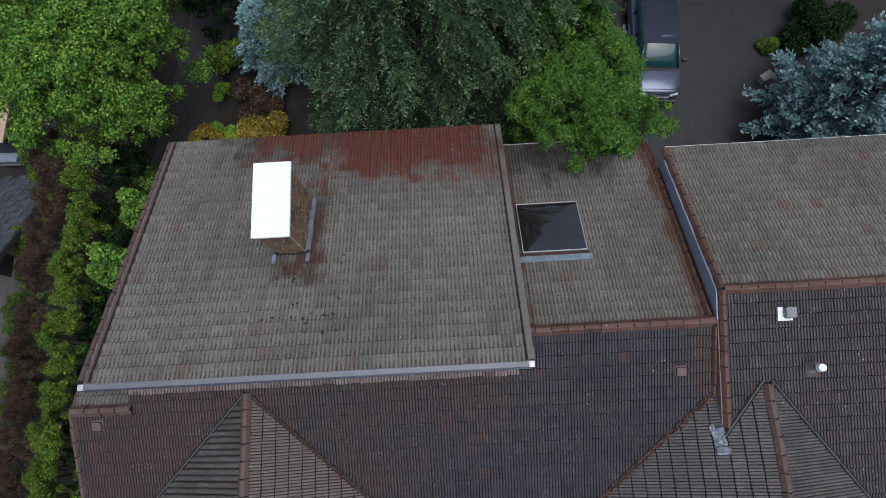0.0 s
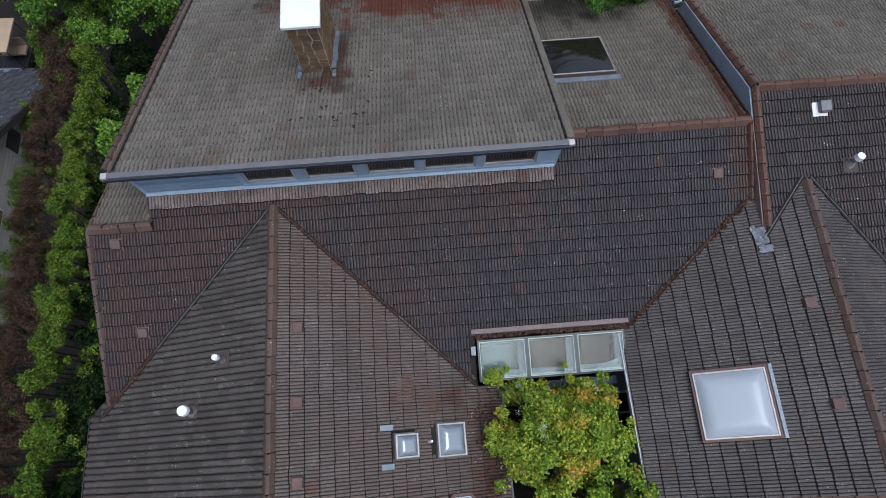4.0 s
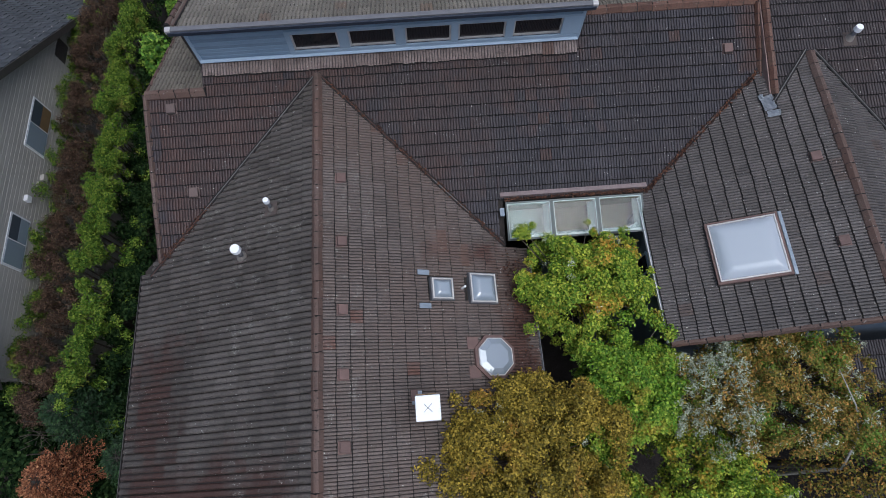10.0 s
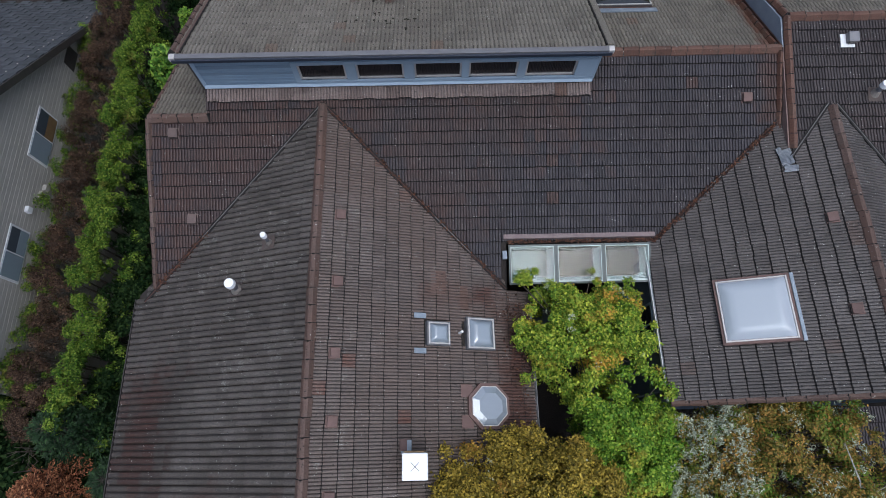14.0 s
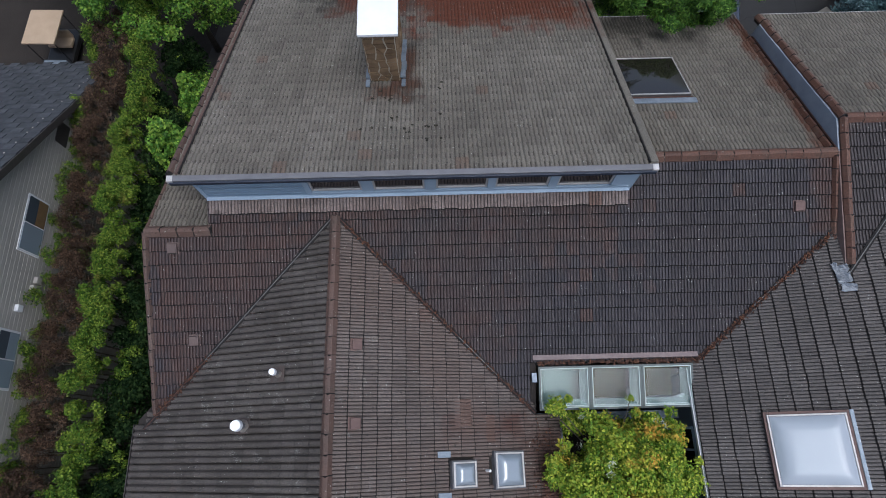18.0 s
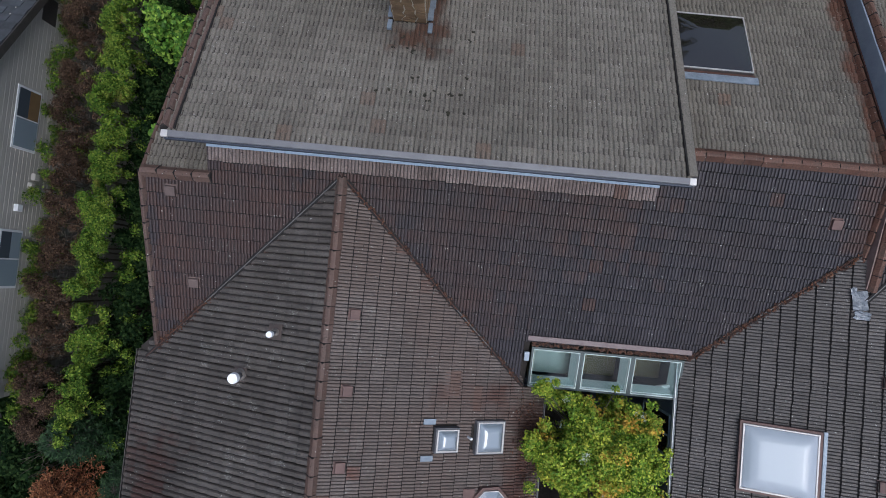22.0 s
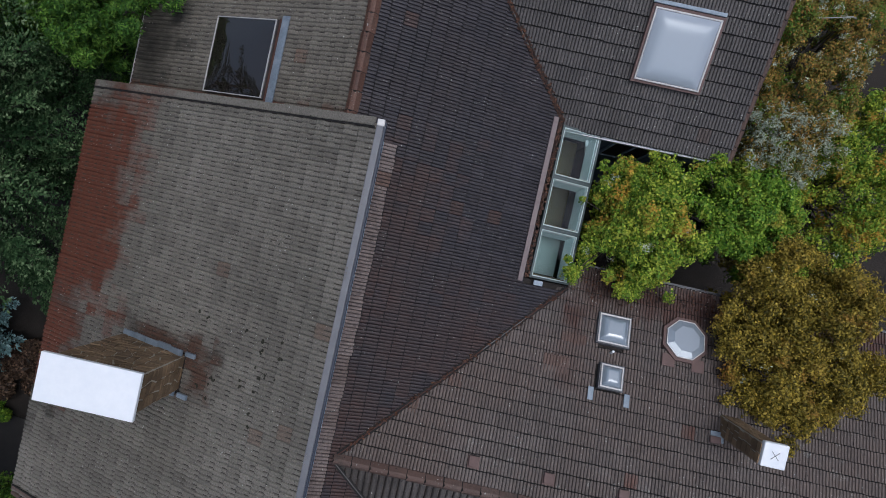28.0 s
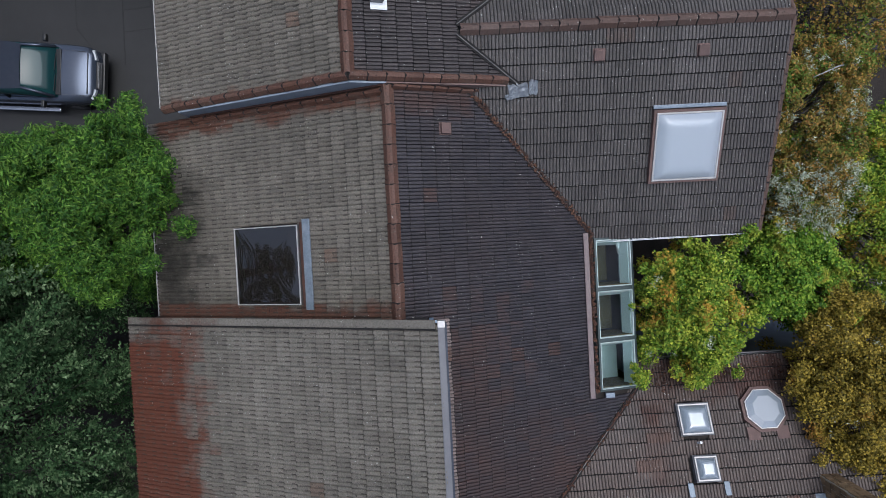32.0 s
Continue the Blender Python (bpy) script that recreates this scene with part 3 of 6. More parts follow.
def cap_run(name, parent, a, b, material, w=0.27, rise=0.10, step=0.40, side=0.0):
    """A line of lapped angular cap tiles from a to b, on a mortar bed."""
    a, b = Vector(a), Vector(b)
    d = b - a
    count = max(1, round(d.length / step))
    st = d.length / count
    t = d.normalized()
    s = t.cross(Vector((0, 0, 1))).normalized()
    up = s.cross(t)
    prof = [(-w / 2, -0.06), (-w / 2, -0.02), (-w * 0.2, rise * 0.9), (0, rise), (w * 0.2, rise * 0.9), (w / 2, -0.02), (w / 2, -0.06)]
    vs = []
    for y, lift in ((0.008, 0.0), (st - 0.004, 0.013), (st + 0.004, 0.006), (st + 0.02, -0.01)):
        vs += [(x, y - (0.03 if abs(x) < w * 0.1 else 0.0) * (y > 0.1), z + lift) for x, z in prof]
    k = len(prof)
    fs = [(j * k + i, j * k + i + 1, j * k + k + i + 1, j * k + k + i) for j in range(3) for i in range(k - 1)] + [tuple(range(k))[::-1], tuple(range(3 * k, 4 * k))]
    me = bpy.data.meshes.new("ridge_tile")
    me.from_pydata(vs, [], fs)
    me.materials.append(material)
    me.materials.append(LAP_SHADE_DIRT)
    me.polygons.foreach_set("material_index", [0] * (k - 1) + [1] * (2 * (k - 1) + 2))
    base = Matrix(((s.x, t.x, up.x, a.x), (s.y, t.y, up.y, a.y), (s.z, t.z, up.z, a.z), (0, 0, 0, 1)))
    bed = box(w * 0.7, d.length, 0.1, base @ Matrix.Translation((0, d.length / 2, -0.04)))
    core = part(name, bed, DECK, parent)
    rng = np.random.default_rng(count)
    for i in range(count):
        ob = new("ridge_tile", me)
        ob.parent = core
        ob.matrix_world = base @ Matrix.Translation((rng.normal(0, 0.005), i * st, 0)) @ Euler((0, rng.normal(0, 0.02), rng.normal(0, 0.012))).to_matrix().to_4x4()
    return core


def leaf_cloud(name, centres, out, size, material, parent, rng, long=1.0, wild=0.8, kind=""):
    """Single leaves, each a folded diamond, turned loosely outwards."""
    n = len(centres)
    nrm = out + rng.normal(0, wild, (n, 3))
    nrm[:, 2] += 0.9
    nrm /= np.linalg.norm(nrm, axis=1)[:, None] + 1e-9
    a = np.cross(nrm, rng.normal(0, 1, (n, 3)))
    a /= np.linalg.norm(a, axis=1)[:, None] + 1e-9
    b = np.cross(nrm, a)
    s = size * rng.uniform(0.6, 1.3, n)[:, None]
    fold = nrm * s * 0.18
    v = np.stack([centres - a * s * 0.5 * long, centres + b * s * 0.42 + fold, centres + a * s * 0.5 * long, centres - b * s * 0.42 + fold], 1).reshape(-1, 3)
    i = np.arange(n)[:, None] * 4
    f = np.concatenate([i + np.array([0, 1, 2]), i + np.array([0, 2, 3])], 1).reshape(-1, 3)
    me = bpy.data.meshes.new(name)
    me.vertices.add(len(v))
    me.vertices.foreach_set("co", v.astype(np.float32).ravel())
    me.loops.add(len(f) * 3)
    me.loops.foreach_set("vertex_index", f.astype(np.int32).ravel())
    me.polygons.add(len(f))
    me.polygons.foreach_set("loop_start", np.arange(len(f), dtype=np.int32) * 3)
    me.update(calc_edges=True)
    me.materials.append(material)
    ob = new(name, me)
    ob.parent = parent
    if kind:
        ob["kind"] = kind
    return ob


def limb(bm, a, b, r0, r1, seg=6):
    """A tapered round stick from a to b."""
    a, b = Vector(a), Vector(b)
    d = (b - a).normalized()
    u = d.orthogonal().normalized()
    w = d.cross(u)
    turn = [u * math.cos(2 * math.pi * k / seg) + w * math.sin(2 * math.pi * k / seg) for k in range(seg)]
    lo = [bm.verts.new(a + q * r0) for q in turn]
    hi = [bm.verts.new(b + q * r1) for q in turn]
    for k in range(seg):
        bm.faces.new((lo[k], lo[(k + 1) % seg], hi[(k + 1) % seg], hi[k]))
    bm.faces.new(lo[::-1])
    bm.faces.new(hi)


def tree(name, base, top, spread, leaf, size, count, label, seed, puff=0.24, low=0.35, trunk=0.16, bark=None, lobes=None, lean=(0, 0), group="", long=1.25, lichen=0, holes=0.16, squash=0.8, under=0.8, droop=0.0, clear=()):
    """A broadleaf tree: tapered trunk, limbs to each tuft, and leaves in rounded uneven tufts with gaps between."""
    rng = np.random.default_rng(seed)
    t = thing(name, label, "tree", group)
    x, y, z = base
    h = top - z
    mid = np.array([x + lean[0], y + lean[1], z + h * (low + 1) / 2])
    ry = h * (1 - low) / 2
    ph = rng.uniform(0, 6.28, 6)
    cs, rs = [], []

    def settle(tries, sink, close, gap):
        """Tufts over the dome, none too near another, sunk by so much; gap: the share of bare places."""
        kept = np.zeros((0, 3))
        for _ in range(tries):
            az, rr = rng.uniform(0, 2 * math.pi), math.sqrt(rng.uniform(0, 1))
            wob = 1 + 0.17 * math.sin(3 * az + ph[0]) + 0.12 * math.sin(5 * az + ph[1]) + 0.10 * math.sin(9 * az + ph[2]) + rng.normal(0, 0.03)
            px, py = math.cos(az) * rr * wob * spread[0], math.sin(az) * rr * wob * spread[1]
            k = 1.1 / puff
            lump = math.sin(0.42 * k * px + ph[3] + math.sin(0.3 * k * py)) * math.sin(0.45 * k * py + ph[4] + math.sin(0.33 * k * px))
            if lump < -1 + 2 * gap and rr < 0.97 or any(math.hypot(mid[0] + px - qx, mid[1] + py - qy) < qr for qx, qy, qr in clear):
                continue
            pz = ry * 0.9 * math.sqrt(max(0.02, 1 - rr ** 2.2)) + 0.6 * puff * lump + rng.normal(0, 0.6 * puff) - sink - droop * rr * rr
            r = puff * rng.uniform(0.6, 1.3)
            c = mid + np.array([px, py, pz])
            if len(kept) and (np.linalg.norm(kept - c, axis=1) < close * r).any():
                continue
            kept = np.vstack([kept, c])
            cs.append(c)
            rs.append(r)

    settle(900, 0.0, 1.2, holes)
    settle(200, under * puff * 4.0, 1.7, holes * 1.1)
    settle(90, under * puff * 9.0, 2.4, holes * 0.5)
    for lx, ly, lz, lr in lobes or ():
        for q in range(4):
            cs.append(np.array((lx, ly, lz)) + rng.normal(0, lr * 0.5, 3) * np.array((1, 1, 0.5)))
            rs.append(lr * rng.uniform(0.32, 0.55))
    cs, rs = np.array(cs), np.array(rs)
    bm = bmesh.new()
    fork = Vector((x, y, z + h * low * 0.9))
    limb(bm, (x, y, z - 0.2), fork, trunk, trunk * 0.7, 9)
    limb(bm, fork, Vector(mid), trunk * 0.7, trunk * 0.35, 8)
    part("trunk", bm, bark or BARK, t, smooth=True)
    bm = bmesh.new()
    for c in cs[::4]:
        a = fork.lerp(Vector(mid), float(rng.uniform(0, 0.8)))
        m = a.lerp(Vector(c), 0.5) + Vector((0, 0, 0.12))
        limb(bm, a, m, trunk * 0.20, trunk * 0.12, 4)
        limb(bm, m, c, trunk * 0.12, trunk * 0.05, 4)
    tagged(part("branchwork", bm, bark or BARK, t, smooth=True), kind="stuff")
    pick = rng.choice(len(cs), count, p=rs ** 2 / (rs ** 2).sum())
    d = rng.normal(0, 1, (count, 3))
    d[:, 2] += 0.45
    d /= np.linalg.norm(d, axis=1)[:, None]
    # each tuft bristles with short twigs, so its edge is ragged
    spike = 1 + 0.28 * np.sin(7 * d[:, 0] + 3.1 * pick) * np.sin(6 * d[:, 1] + 1.7 * pick) + 0.15 * np.sin(13 * d[:, 1] + pick)
    rad = rs[pick] * spike * rng.uniform(0.6, 1.12, count)
    p = cs[pick] + d * rad[:, None] * np.array([1, 1, squash])
    leaf_cloud("crown", p, d, size, leaf, t, rng, long, 0.8)
    if lichen:
        seats = lichen // 30
        at = cs[rng.choice(len(cs), seats)] + rng.normal(0, 1, (seats, 3)) * puff * 0.6
        at[:, 2] += puff * 0.5
        pk = rng.integers(0, seats, lichen)
        d = rng.normal(0, 1, (lichen, 3))
        d /= np.linalg.norm(d, axis=1)[:, None]
        q = at[pk] + d * rng.uniform(0.0, 0.13, lichen)[:, None]
        tagged(leaf_cloud("lichen", q, d, 0.022, LICHEN, t, rng, 3.2), "whitish lichen on bare twigs", kind="stuff")
    return t


def conifer(name, base, top, radius, needle, tip_needle, label, seed, whorls=26, per=11, spray=0.11, droop=0.25, density=1.0, cut=0.12, group="", power=0.8, slim=0.42):
    """A spruce or fir: straight trunk, tiers of drooping boughs, side twigs along each, and short flat sprays along the twigs, paler at the ends."""
    rng = np.random.default_rng(seed)
    t = thing(name, label, "tree", group)
    x, y, z = base
    h = top - z
    bm = bmesh.new()
    limb(bm, (x, y, z - 0.2), (x, y, top - 0.35), 0.05 + h * 0.018, 0.02, 9)
    part("trunk", bm, BARK, t, smooth=True)
    bm = bmesh.new()
    P, A, T = [], [], []
    for k in range(whorls):
        f = cut + (1 - cut) * (k + rng.uniform(0, 0.6)) / whorls
        zz = z + h * f
        for b in range(per):
            ang = 2 * math.pi * (b + rng.uniform(-0.35, 0.35)) / per + k * 0.7
            ln = radius * (1 - f) ** power * rng.uniform(0.62, 1.12) + 0.22
            dr = np.array((math.cos(ang), math.sin(ang), 0.20 - 0.1 * (1 - f)))
            side = np.array((-math.sin(ang), math.cos(ang), 0.0))
            o = np.array((x, y, zz))

            def along(s):
                q = o + np.multiply.outer(s, dr * ln)
                q[..., 2] -= droop * ln * (0.25 * s + 0.55 * s * s)
                return q

            ends = along(np.array([0.0, 0.5, 0.95]))
            limb(bm, ends[0], ends[1], 0.008 + ln * 0.010, 0.010, 4)
            limb(bm, ends[1], ends[2], 0.010, 0.005, 4)
            nb = int(ln * 7.5 * density) + 4
            s = np.sort(rng.uniform(0.08 if ln < 1.2 else 0.25, 1.0, nb)) ** 0.8
            sg = np.where(np.arange(nb) % 2, 1.0, -1.0) * rng.uniform(0.5, 1.0, nb)
            bl = (0.16 + 0.24 * ln * np.clip(1.12 - s, 0.08, 0.62)) * rng.uniform(0.55, 1.2, nb)
            fw = dr[None] / np.linalg.norm(dr) + side[None] * sg[:, None]
            fw /= np.linalg.norm(fw, axis=1)[:, None]
            root = along(s)
            m = 15
            u = np.linspace(0.06, 1.0, m)
            pts = root[:, None] + fw[:, None] * (bl[:, None] * u)[..., None]
            pts[..., 2] -= (bl[:, None] * u ** 2) * (0.22 + droop * 0.4)
            pts += rng.normal(0, 0.014, pts.shape)
            keep = rng.uniform(0, 1, (nb, m)) < np.clip(bl[:, None] / 0.55, 0.3, 1.0)
            flank = np.where((np.arange(m) % 2)[None] > 0, 1.0, -1.0) * np.where(u > 0.97, 0.0, 1.0)
            crossv = np.cross(fw, np.array((0, 0, 1.0)))
            ax = fw[:, None] * 0.8 + crossv[:, None] * (flank * rng.uniform(0.3, 1.0, (nb, m)))[..., None]
            P.append(pts[keep])
            A.append(ax[keep])
            T.append(np.broadcast_to(u[None] > 0.78, (nb, m))[keep])
    tagged(part("boughwork", bm, BARK_DARK, t), kind="stuff")
    P, A, T = np.concatenate(P), np.concatenate(A), np.concatenate(T)
    n = len(P)
    ax = A + rng.normal(0, 0.22, (n, 3))
    ax[:, 2] += 0.12
    ax /= np.linalg.norm(ax, axis=1)[:, None]
    up = np.array((0, 0, 1.0)) + rng.normal(0, 0.4, (n, 3))
    sd = np.cross(ax, up)
    sd /= np.linalg.norm(sd, axis=1)[:, None]
    ln = spray * rng.uniform(0.65, 1.3, n)[:, None]
    wd = ln * slim * 0.5
    lift = np.cross(sd, ax) * ln * 0.10
    V = np.stack([P - ax * ln * 0.2, P + ax * ln * 0.45 + sd * wd + lift, P + ax * ln, P + ax * ln * 0.45 - sd * wd + lift], 1).reshape(-1, 3)
    me = bpy.data.meshes.new("crown")
    me.vertices.add(len(V))
    me.vertices.foreach_set("co", V.astype(np.float32).ravel())
    me.loops.add(n * 4)
    me.loops.foreach_set("vertex_index", np.arange(n * 4, dtype=np.int32))
    me.polygons.add(n)
    me.polygons.foreach_set("loop_start", np.arange(n, dtype=np.int32) * 4)
    me.update(calc_edges=True)
    me.materials.append(needle)
    me.materials.append(tip_needle)
    me.polygons.foreach_set("material_index", (T & (rng.uniform(0, 1, n) < 0.75)).astype(np.int32))
    ob = new("crown", me)
    ob.parent = t
    return t


def shrub(name, x, y, z, r, h, leaf, size, count, label, seed, category="shrub", group=""):
    """A bush of clumps on short stems, down to the ground."""
    rng = np.random.default_rng(seed)
    t = thing(name, label, category, group)
    bm = bmesh.new()
    k = max(5, int(r * 9))
    cs = np.stack([x + rng.normal(0, r * 0.45, k), y + rng.normal(0, r * 0.45, k), z + h * rng.uniform(0.35, 0.85, k)], 1)
    for c in cs:
        limb(bm, (x + rng.normal(0, 0.05), y + rng.normal(0, 0.05), z - 0.05), c, 0.03, 0.01, 5)
    tagged(part("stemwork", bm, BARK, t), kind="stuff")
    pick = rng.integers(0, k, count)
    d = rng.normal(0, 1, (count, 3))
    d /= np.linalg.norm(d, axis=1)[:, None]
    p = cs[pick] + d * (np.array([r * 0.55, r * 0.55, h * 0.33])) * rng.uniform(0.3, 1, count)[:, None] ** 0.4
    p[:, 2] = np.maximum(p[:, 2], z + 0.04)
    leaf_cloud("foliage", p, d, size, leaf, t, rng, 1.3)
    return t


# ---- ground ----
ground = mesh_ob("ground", [(-900, -900, 0), (900, -900, 0), (900, 900, 0), (-900, 900, 0)], [(0, 1, 2, 3)], SOIL)
tagged(ground, "dark damp garden soil with leaf litter", "ground", kind="structure")
drive = part("driveway", prism([(6.0, 6.8, 0.0), (16.5, 6.8, 0.0), (16.0, 60, 0.0), (6.2, 60, 0.0)], 0.06, (0, 0, 1)), ASPHALT, None)
tagged(drive, "wet dark asphalt and concrete driveway with joints", "driveway", kind="structure")


def joint(a, b, w=0.04):
    a, b = Vector(a), Vector(b)
    d = b - a
    m = Matrix.Translation((a + b) / 2) @ Matrix.Rotation(math.atan2(d.y, d.x), 4, "Z")
    part("joint", box(d.length, w, 0.012, m), CONCRETE_JOINT, drive)


for a, b in (((8.3, 9.95), (12.6, 10.25)), ((8.6, 11.2), (11.6, 11.15)), ((9.9, 10.0), (9.8, 11.2)), ((10.7, 10.1), (10.6, 11.2)),
             ((12.55, 17.0), (12.3, 12.2)), ((12.3, 12.2), (11.7, 11.2)), ((8.9, 12.1), (10.0, 12.9)), ((10.0, 12.9), (11.2, 12.9)), ((11.2, 12.9), (12.3, 12.2)),
             ((8.4, 9.0), (9.4, 10.0)), ((9.4, 10.0), (10.6, 8.9)), ((8.6, 8.2), (8.6, 10.0)), ((9.4, 10.0), (9.4, 8.0)), ((12.5, 17.0), (12.6, 40.0))):
    joint((*a, 0.061), (*b, 0.061))
path_stone = part("garden_path", prism([(-15.5, 8.0, 0), (-12.6, 8.0, 0), (-11.6, 19, 0), (-13.6, 19.0, 0)], 0.04, (0, 0, 1)), plain("damp_path", (0.022, 0.018, 0.016), (0.05, 0.043, 0.038), 0.7, 1.5, 25, 0.5), None)
tagged(path_stone, "damp dark earth path beside the house", "path", kind="structure")

# ---- the house ----
house = thing("house", "large two-storey house with ribbed brown tile roofs", "house")
SLAB, NMAIN, SMAIN, GL, GR, WN, WS = 0.42, 0.41, 0.41, 0.40, 0.36, 0.43, 0.28
LX, LZ = -6.95, 9.32      # ridge of the west cross gable
RX, RZ = 5.86, 9.50       # ridge of the east cross gable
S0 = 9.44                 # south slope: z = S0 + SMAIN * y
MR_Y = 0.80               # main ridge
MR_Z = S0 + SMAIN * MR_Y
WR_Y, WR_Z = 1.52, 10.08  # ridge of the east wing


def z_slab(x, y):
    return 10.95 - SLAB * y


def z_s(x, y):
    return S0 + SMAIN * y


def z_n(x, y):
    return MR_Z - NMAIN * (y - MR_Y)


def z_gl(x, y):
    return LZ - GL * abs(x - LX)


def z_gr(x, y):
    return RZ - GR * abs(x - RX)


def z_ws(x, y):
    return WR_Z - WS * (WR_Y - y)


def z_wn(x, y):
    return WR_Z - WN * (y - WR_Y)


def deck(poly, zf, label):
    """The boarded slope under the tiles."""
    pts = [(x, y, zf(x, y) - 0.012) for x, y in poly]
    return part("roof_slope", prism(pts, 0.16, (0, 0, -1)), DECK, house, label)


def lay(slope, corner, u, v, wid, length, keep, near, material, loose=280, ribs=4, rows=0):
    """Whole tiles that fill wid by length from the lower corner."""
    nu, nv = max(1, round(wid / TILE_W)), rows or max(1, round(length / TILE_E))
    tile_field(slope, roof_frame(corner, u, v), nu, nv, wid / nu, length / nv, keep, near, material, loose, ribs)


def ns_up_south(x0, x1, y_low, y_top, zf):
    """Frame of a slope that falls to the north."""
    z = zf(x1, y_low)
    rise = zf(x1, y_top) - z
    v = (0, y_top - y_low, rise)
    return (x1, y_low, z), (-1, 0, 0), v, x1 - x0, math.hypot(y_low - y_top, rise)


def ns_up_north(x0, x1, y_low, y_top, zf):
    z = zf(x0, y_low)
    rise = zf(x0, y_top) - z
    return (x0, y_low, z), (1, 0, 0), (0, y_top - y_low, rise), x1 - x0, math.hypot(y_top - y_low, rise)


def ew_up_east(x_low, x_top, y0, y1, zf):
    """Frame of a slope that falls to the west."""
    z = zf(x_low, y1)
    rise = zf(x_top, y1) - z
    return (x_low, y1, z), (0, -1, 0), (x_top - x_low, 0, rise), y1 - y0, math.hypot(x_top - x_low, rise)


def ew_up_west(x_low, x_top, y0, y1, zf):
    z = zf(x_low, y0)
    rise = zf(x_top, y0) - z
    return (x_low, y0, z), (0, 1, 0), (x_top - x_low, 0, rise), y1 - y0, math.hypot(x_top - x_low, rise)


EPS = 0.06
# raised clerestory roof
SX0, SX1, SY0, SY1 = -10.08, -0.02, 0.02, 7.32
slab = deck([(SX0, SY0), (SX1, SY0), (SX1, SY1), (SX0, SY1)], z_slab, "grey-olive weathered clerestory roof with a rust-red patch")
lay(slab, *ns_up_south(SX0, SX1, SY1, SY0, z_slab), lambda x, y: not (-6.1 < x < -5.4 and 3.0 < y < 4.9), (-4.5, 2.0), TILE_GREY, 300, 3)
# main ridge, north side
n_main = deck([(-0.6, MR_Y), (4.72, MR_Y), (4.72, 6.85), (-0.6, 6.85)], z_n, "brown-grey north roof slope")
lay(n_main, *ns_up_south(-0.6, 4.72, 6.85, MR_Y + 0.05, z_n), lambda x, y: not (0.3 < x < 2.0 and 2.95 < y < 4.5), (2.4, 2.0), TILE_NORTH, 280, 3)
# west end behind its low ridge
W_Y = -0.56
W_Z = z_s(0, W_Y) + 0.02


def z_w(x, y):
    return W_Z - NMAIN * (y - W_Y)


n_west = deck([(-11.4, W_Y), (-9.6, W_Y), (-9.6, 6.9), (-11.4, 6.9)], z_w, "narrow grey north slope at the west end")
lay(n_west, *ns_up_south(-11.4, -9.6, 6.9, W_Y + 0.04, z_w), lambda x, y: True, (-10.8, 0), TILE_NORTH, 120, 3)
# main south slope
s_main = deck([(-11.42, -4.75), (-2.32, -4.75), (-2.32, -3.66), (1.6, -3.66), (4.74, -3.66), (4.74, MR_Y), (-0.1, MR_Y), (-0.1, 0.12), (-9.85, 0.12), (-9.85, W_Y), (-11.42, W_Y)], z_s,
              "dark purple-brown main south roof slope")


def keep_s(x, y):
    if x < -9.9 and y > W_Y - 0.1:
        return False
    if x < -0.1 and y > 0.12:
        return False
    if y > MR_Y - 0.1 or z_s(x, y) < z_gl(x, y) - EPS - 0.03 or z_s(x, y) < z_gr(x, y) - EPS - 0.03:
        return False
    return not (x > -2.34 and y < -3.58)


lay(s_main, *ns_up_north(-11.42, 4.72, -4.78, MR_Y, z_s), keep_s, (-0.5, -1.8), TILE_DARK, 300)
# west cross gable
gl_w = deck([(-11.95, -13.2), (LX, -13.2), (LX, -0.35), (-11.95, -4.7)], z_gl, "brown west slope of the west cross gable")
lay(gl_w, *ew_up_east(-11.95, LX - 0.05, -13.2, 0.0, z_gl), lambda x, y: z_gl(x, y) > z_s(x, y) - EPS and y > -13.1, (-8.6, -5.5), TILE_WEST, 280, 2)
gl_e = deck([(LX, -13.2), (-1.78, -13.2), (-1.78, -4.95), (-2.3, -4.8), (LX, -0.35)], z_gl, "brown east slope of the west cross gable")


def keep_gle(x, y):
    for x0, x1, y0, y1 in ((-4.5, -3.85, -6.35, -5.75), (-3.5, -2.75, -6.4, -5.6), (-3.35, -2.6, -8.1, -7.3)):
        if x0 < x < x1 and y0 < y < y1:
            return False
    return z_gl(x, y) > z_s(x, y) - EPS or y < -4.9


lay(gl_e, *ew_up_west(-1.78, LX + 0.05, -13.2, 0.0, z_gl), keep_gle, (-4.6, -5.5), TILE_BROWN)
# east cross gable
gr_w = deck([(1.36, -7.72), (RX, -7.72), (RX, -0.6), (1.36, -3.66)], z_gr, "brown-grey west slope of the east cross gable")


def keep_grw(x, y):
    if 2.75 < x < 4.0 and -6.35 < y < -5.05:
        return False
    if x > 4.78 and z_ws(x, y) > z_gr(x, y) + EPS:
        return False
    return z_gr(x, y) > z_s(x, y) - EPS or y < -3.8


lay(gr_w, *ew_up_east(1.36, RX - 0.05, -7.72, 0.4, z_gr), keep_grw, (3.2, -5.2), TILE_SLATE, rows=14)
gr_e = deck([(RX, -7.72), (11.2, -7.72), (11.2, -3.0), (RX, -0.6)], z_gr, "brown east slope of the east cross gable")
lay(gr_e, *ew_up_west(11.2, RX + 0.05, -7.72, 0.4, z_gr), lambda x, y: z_gr(x, y) > z_ws(x, y) - EPS, (6.8, -3.5), TILE_SLATE, 150)
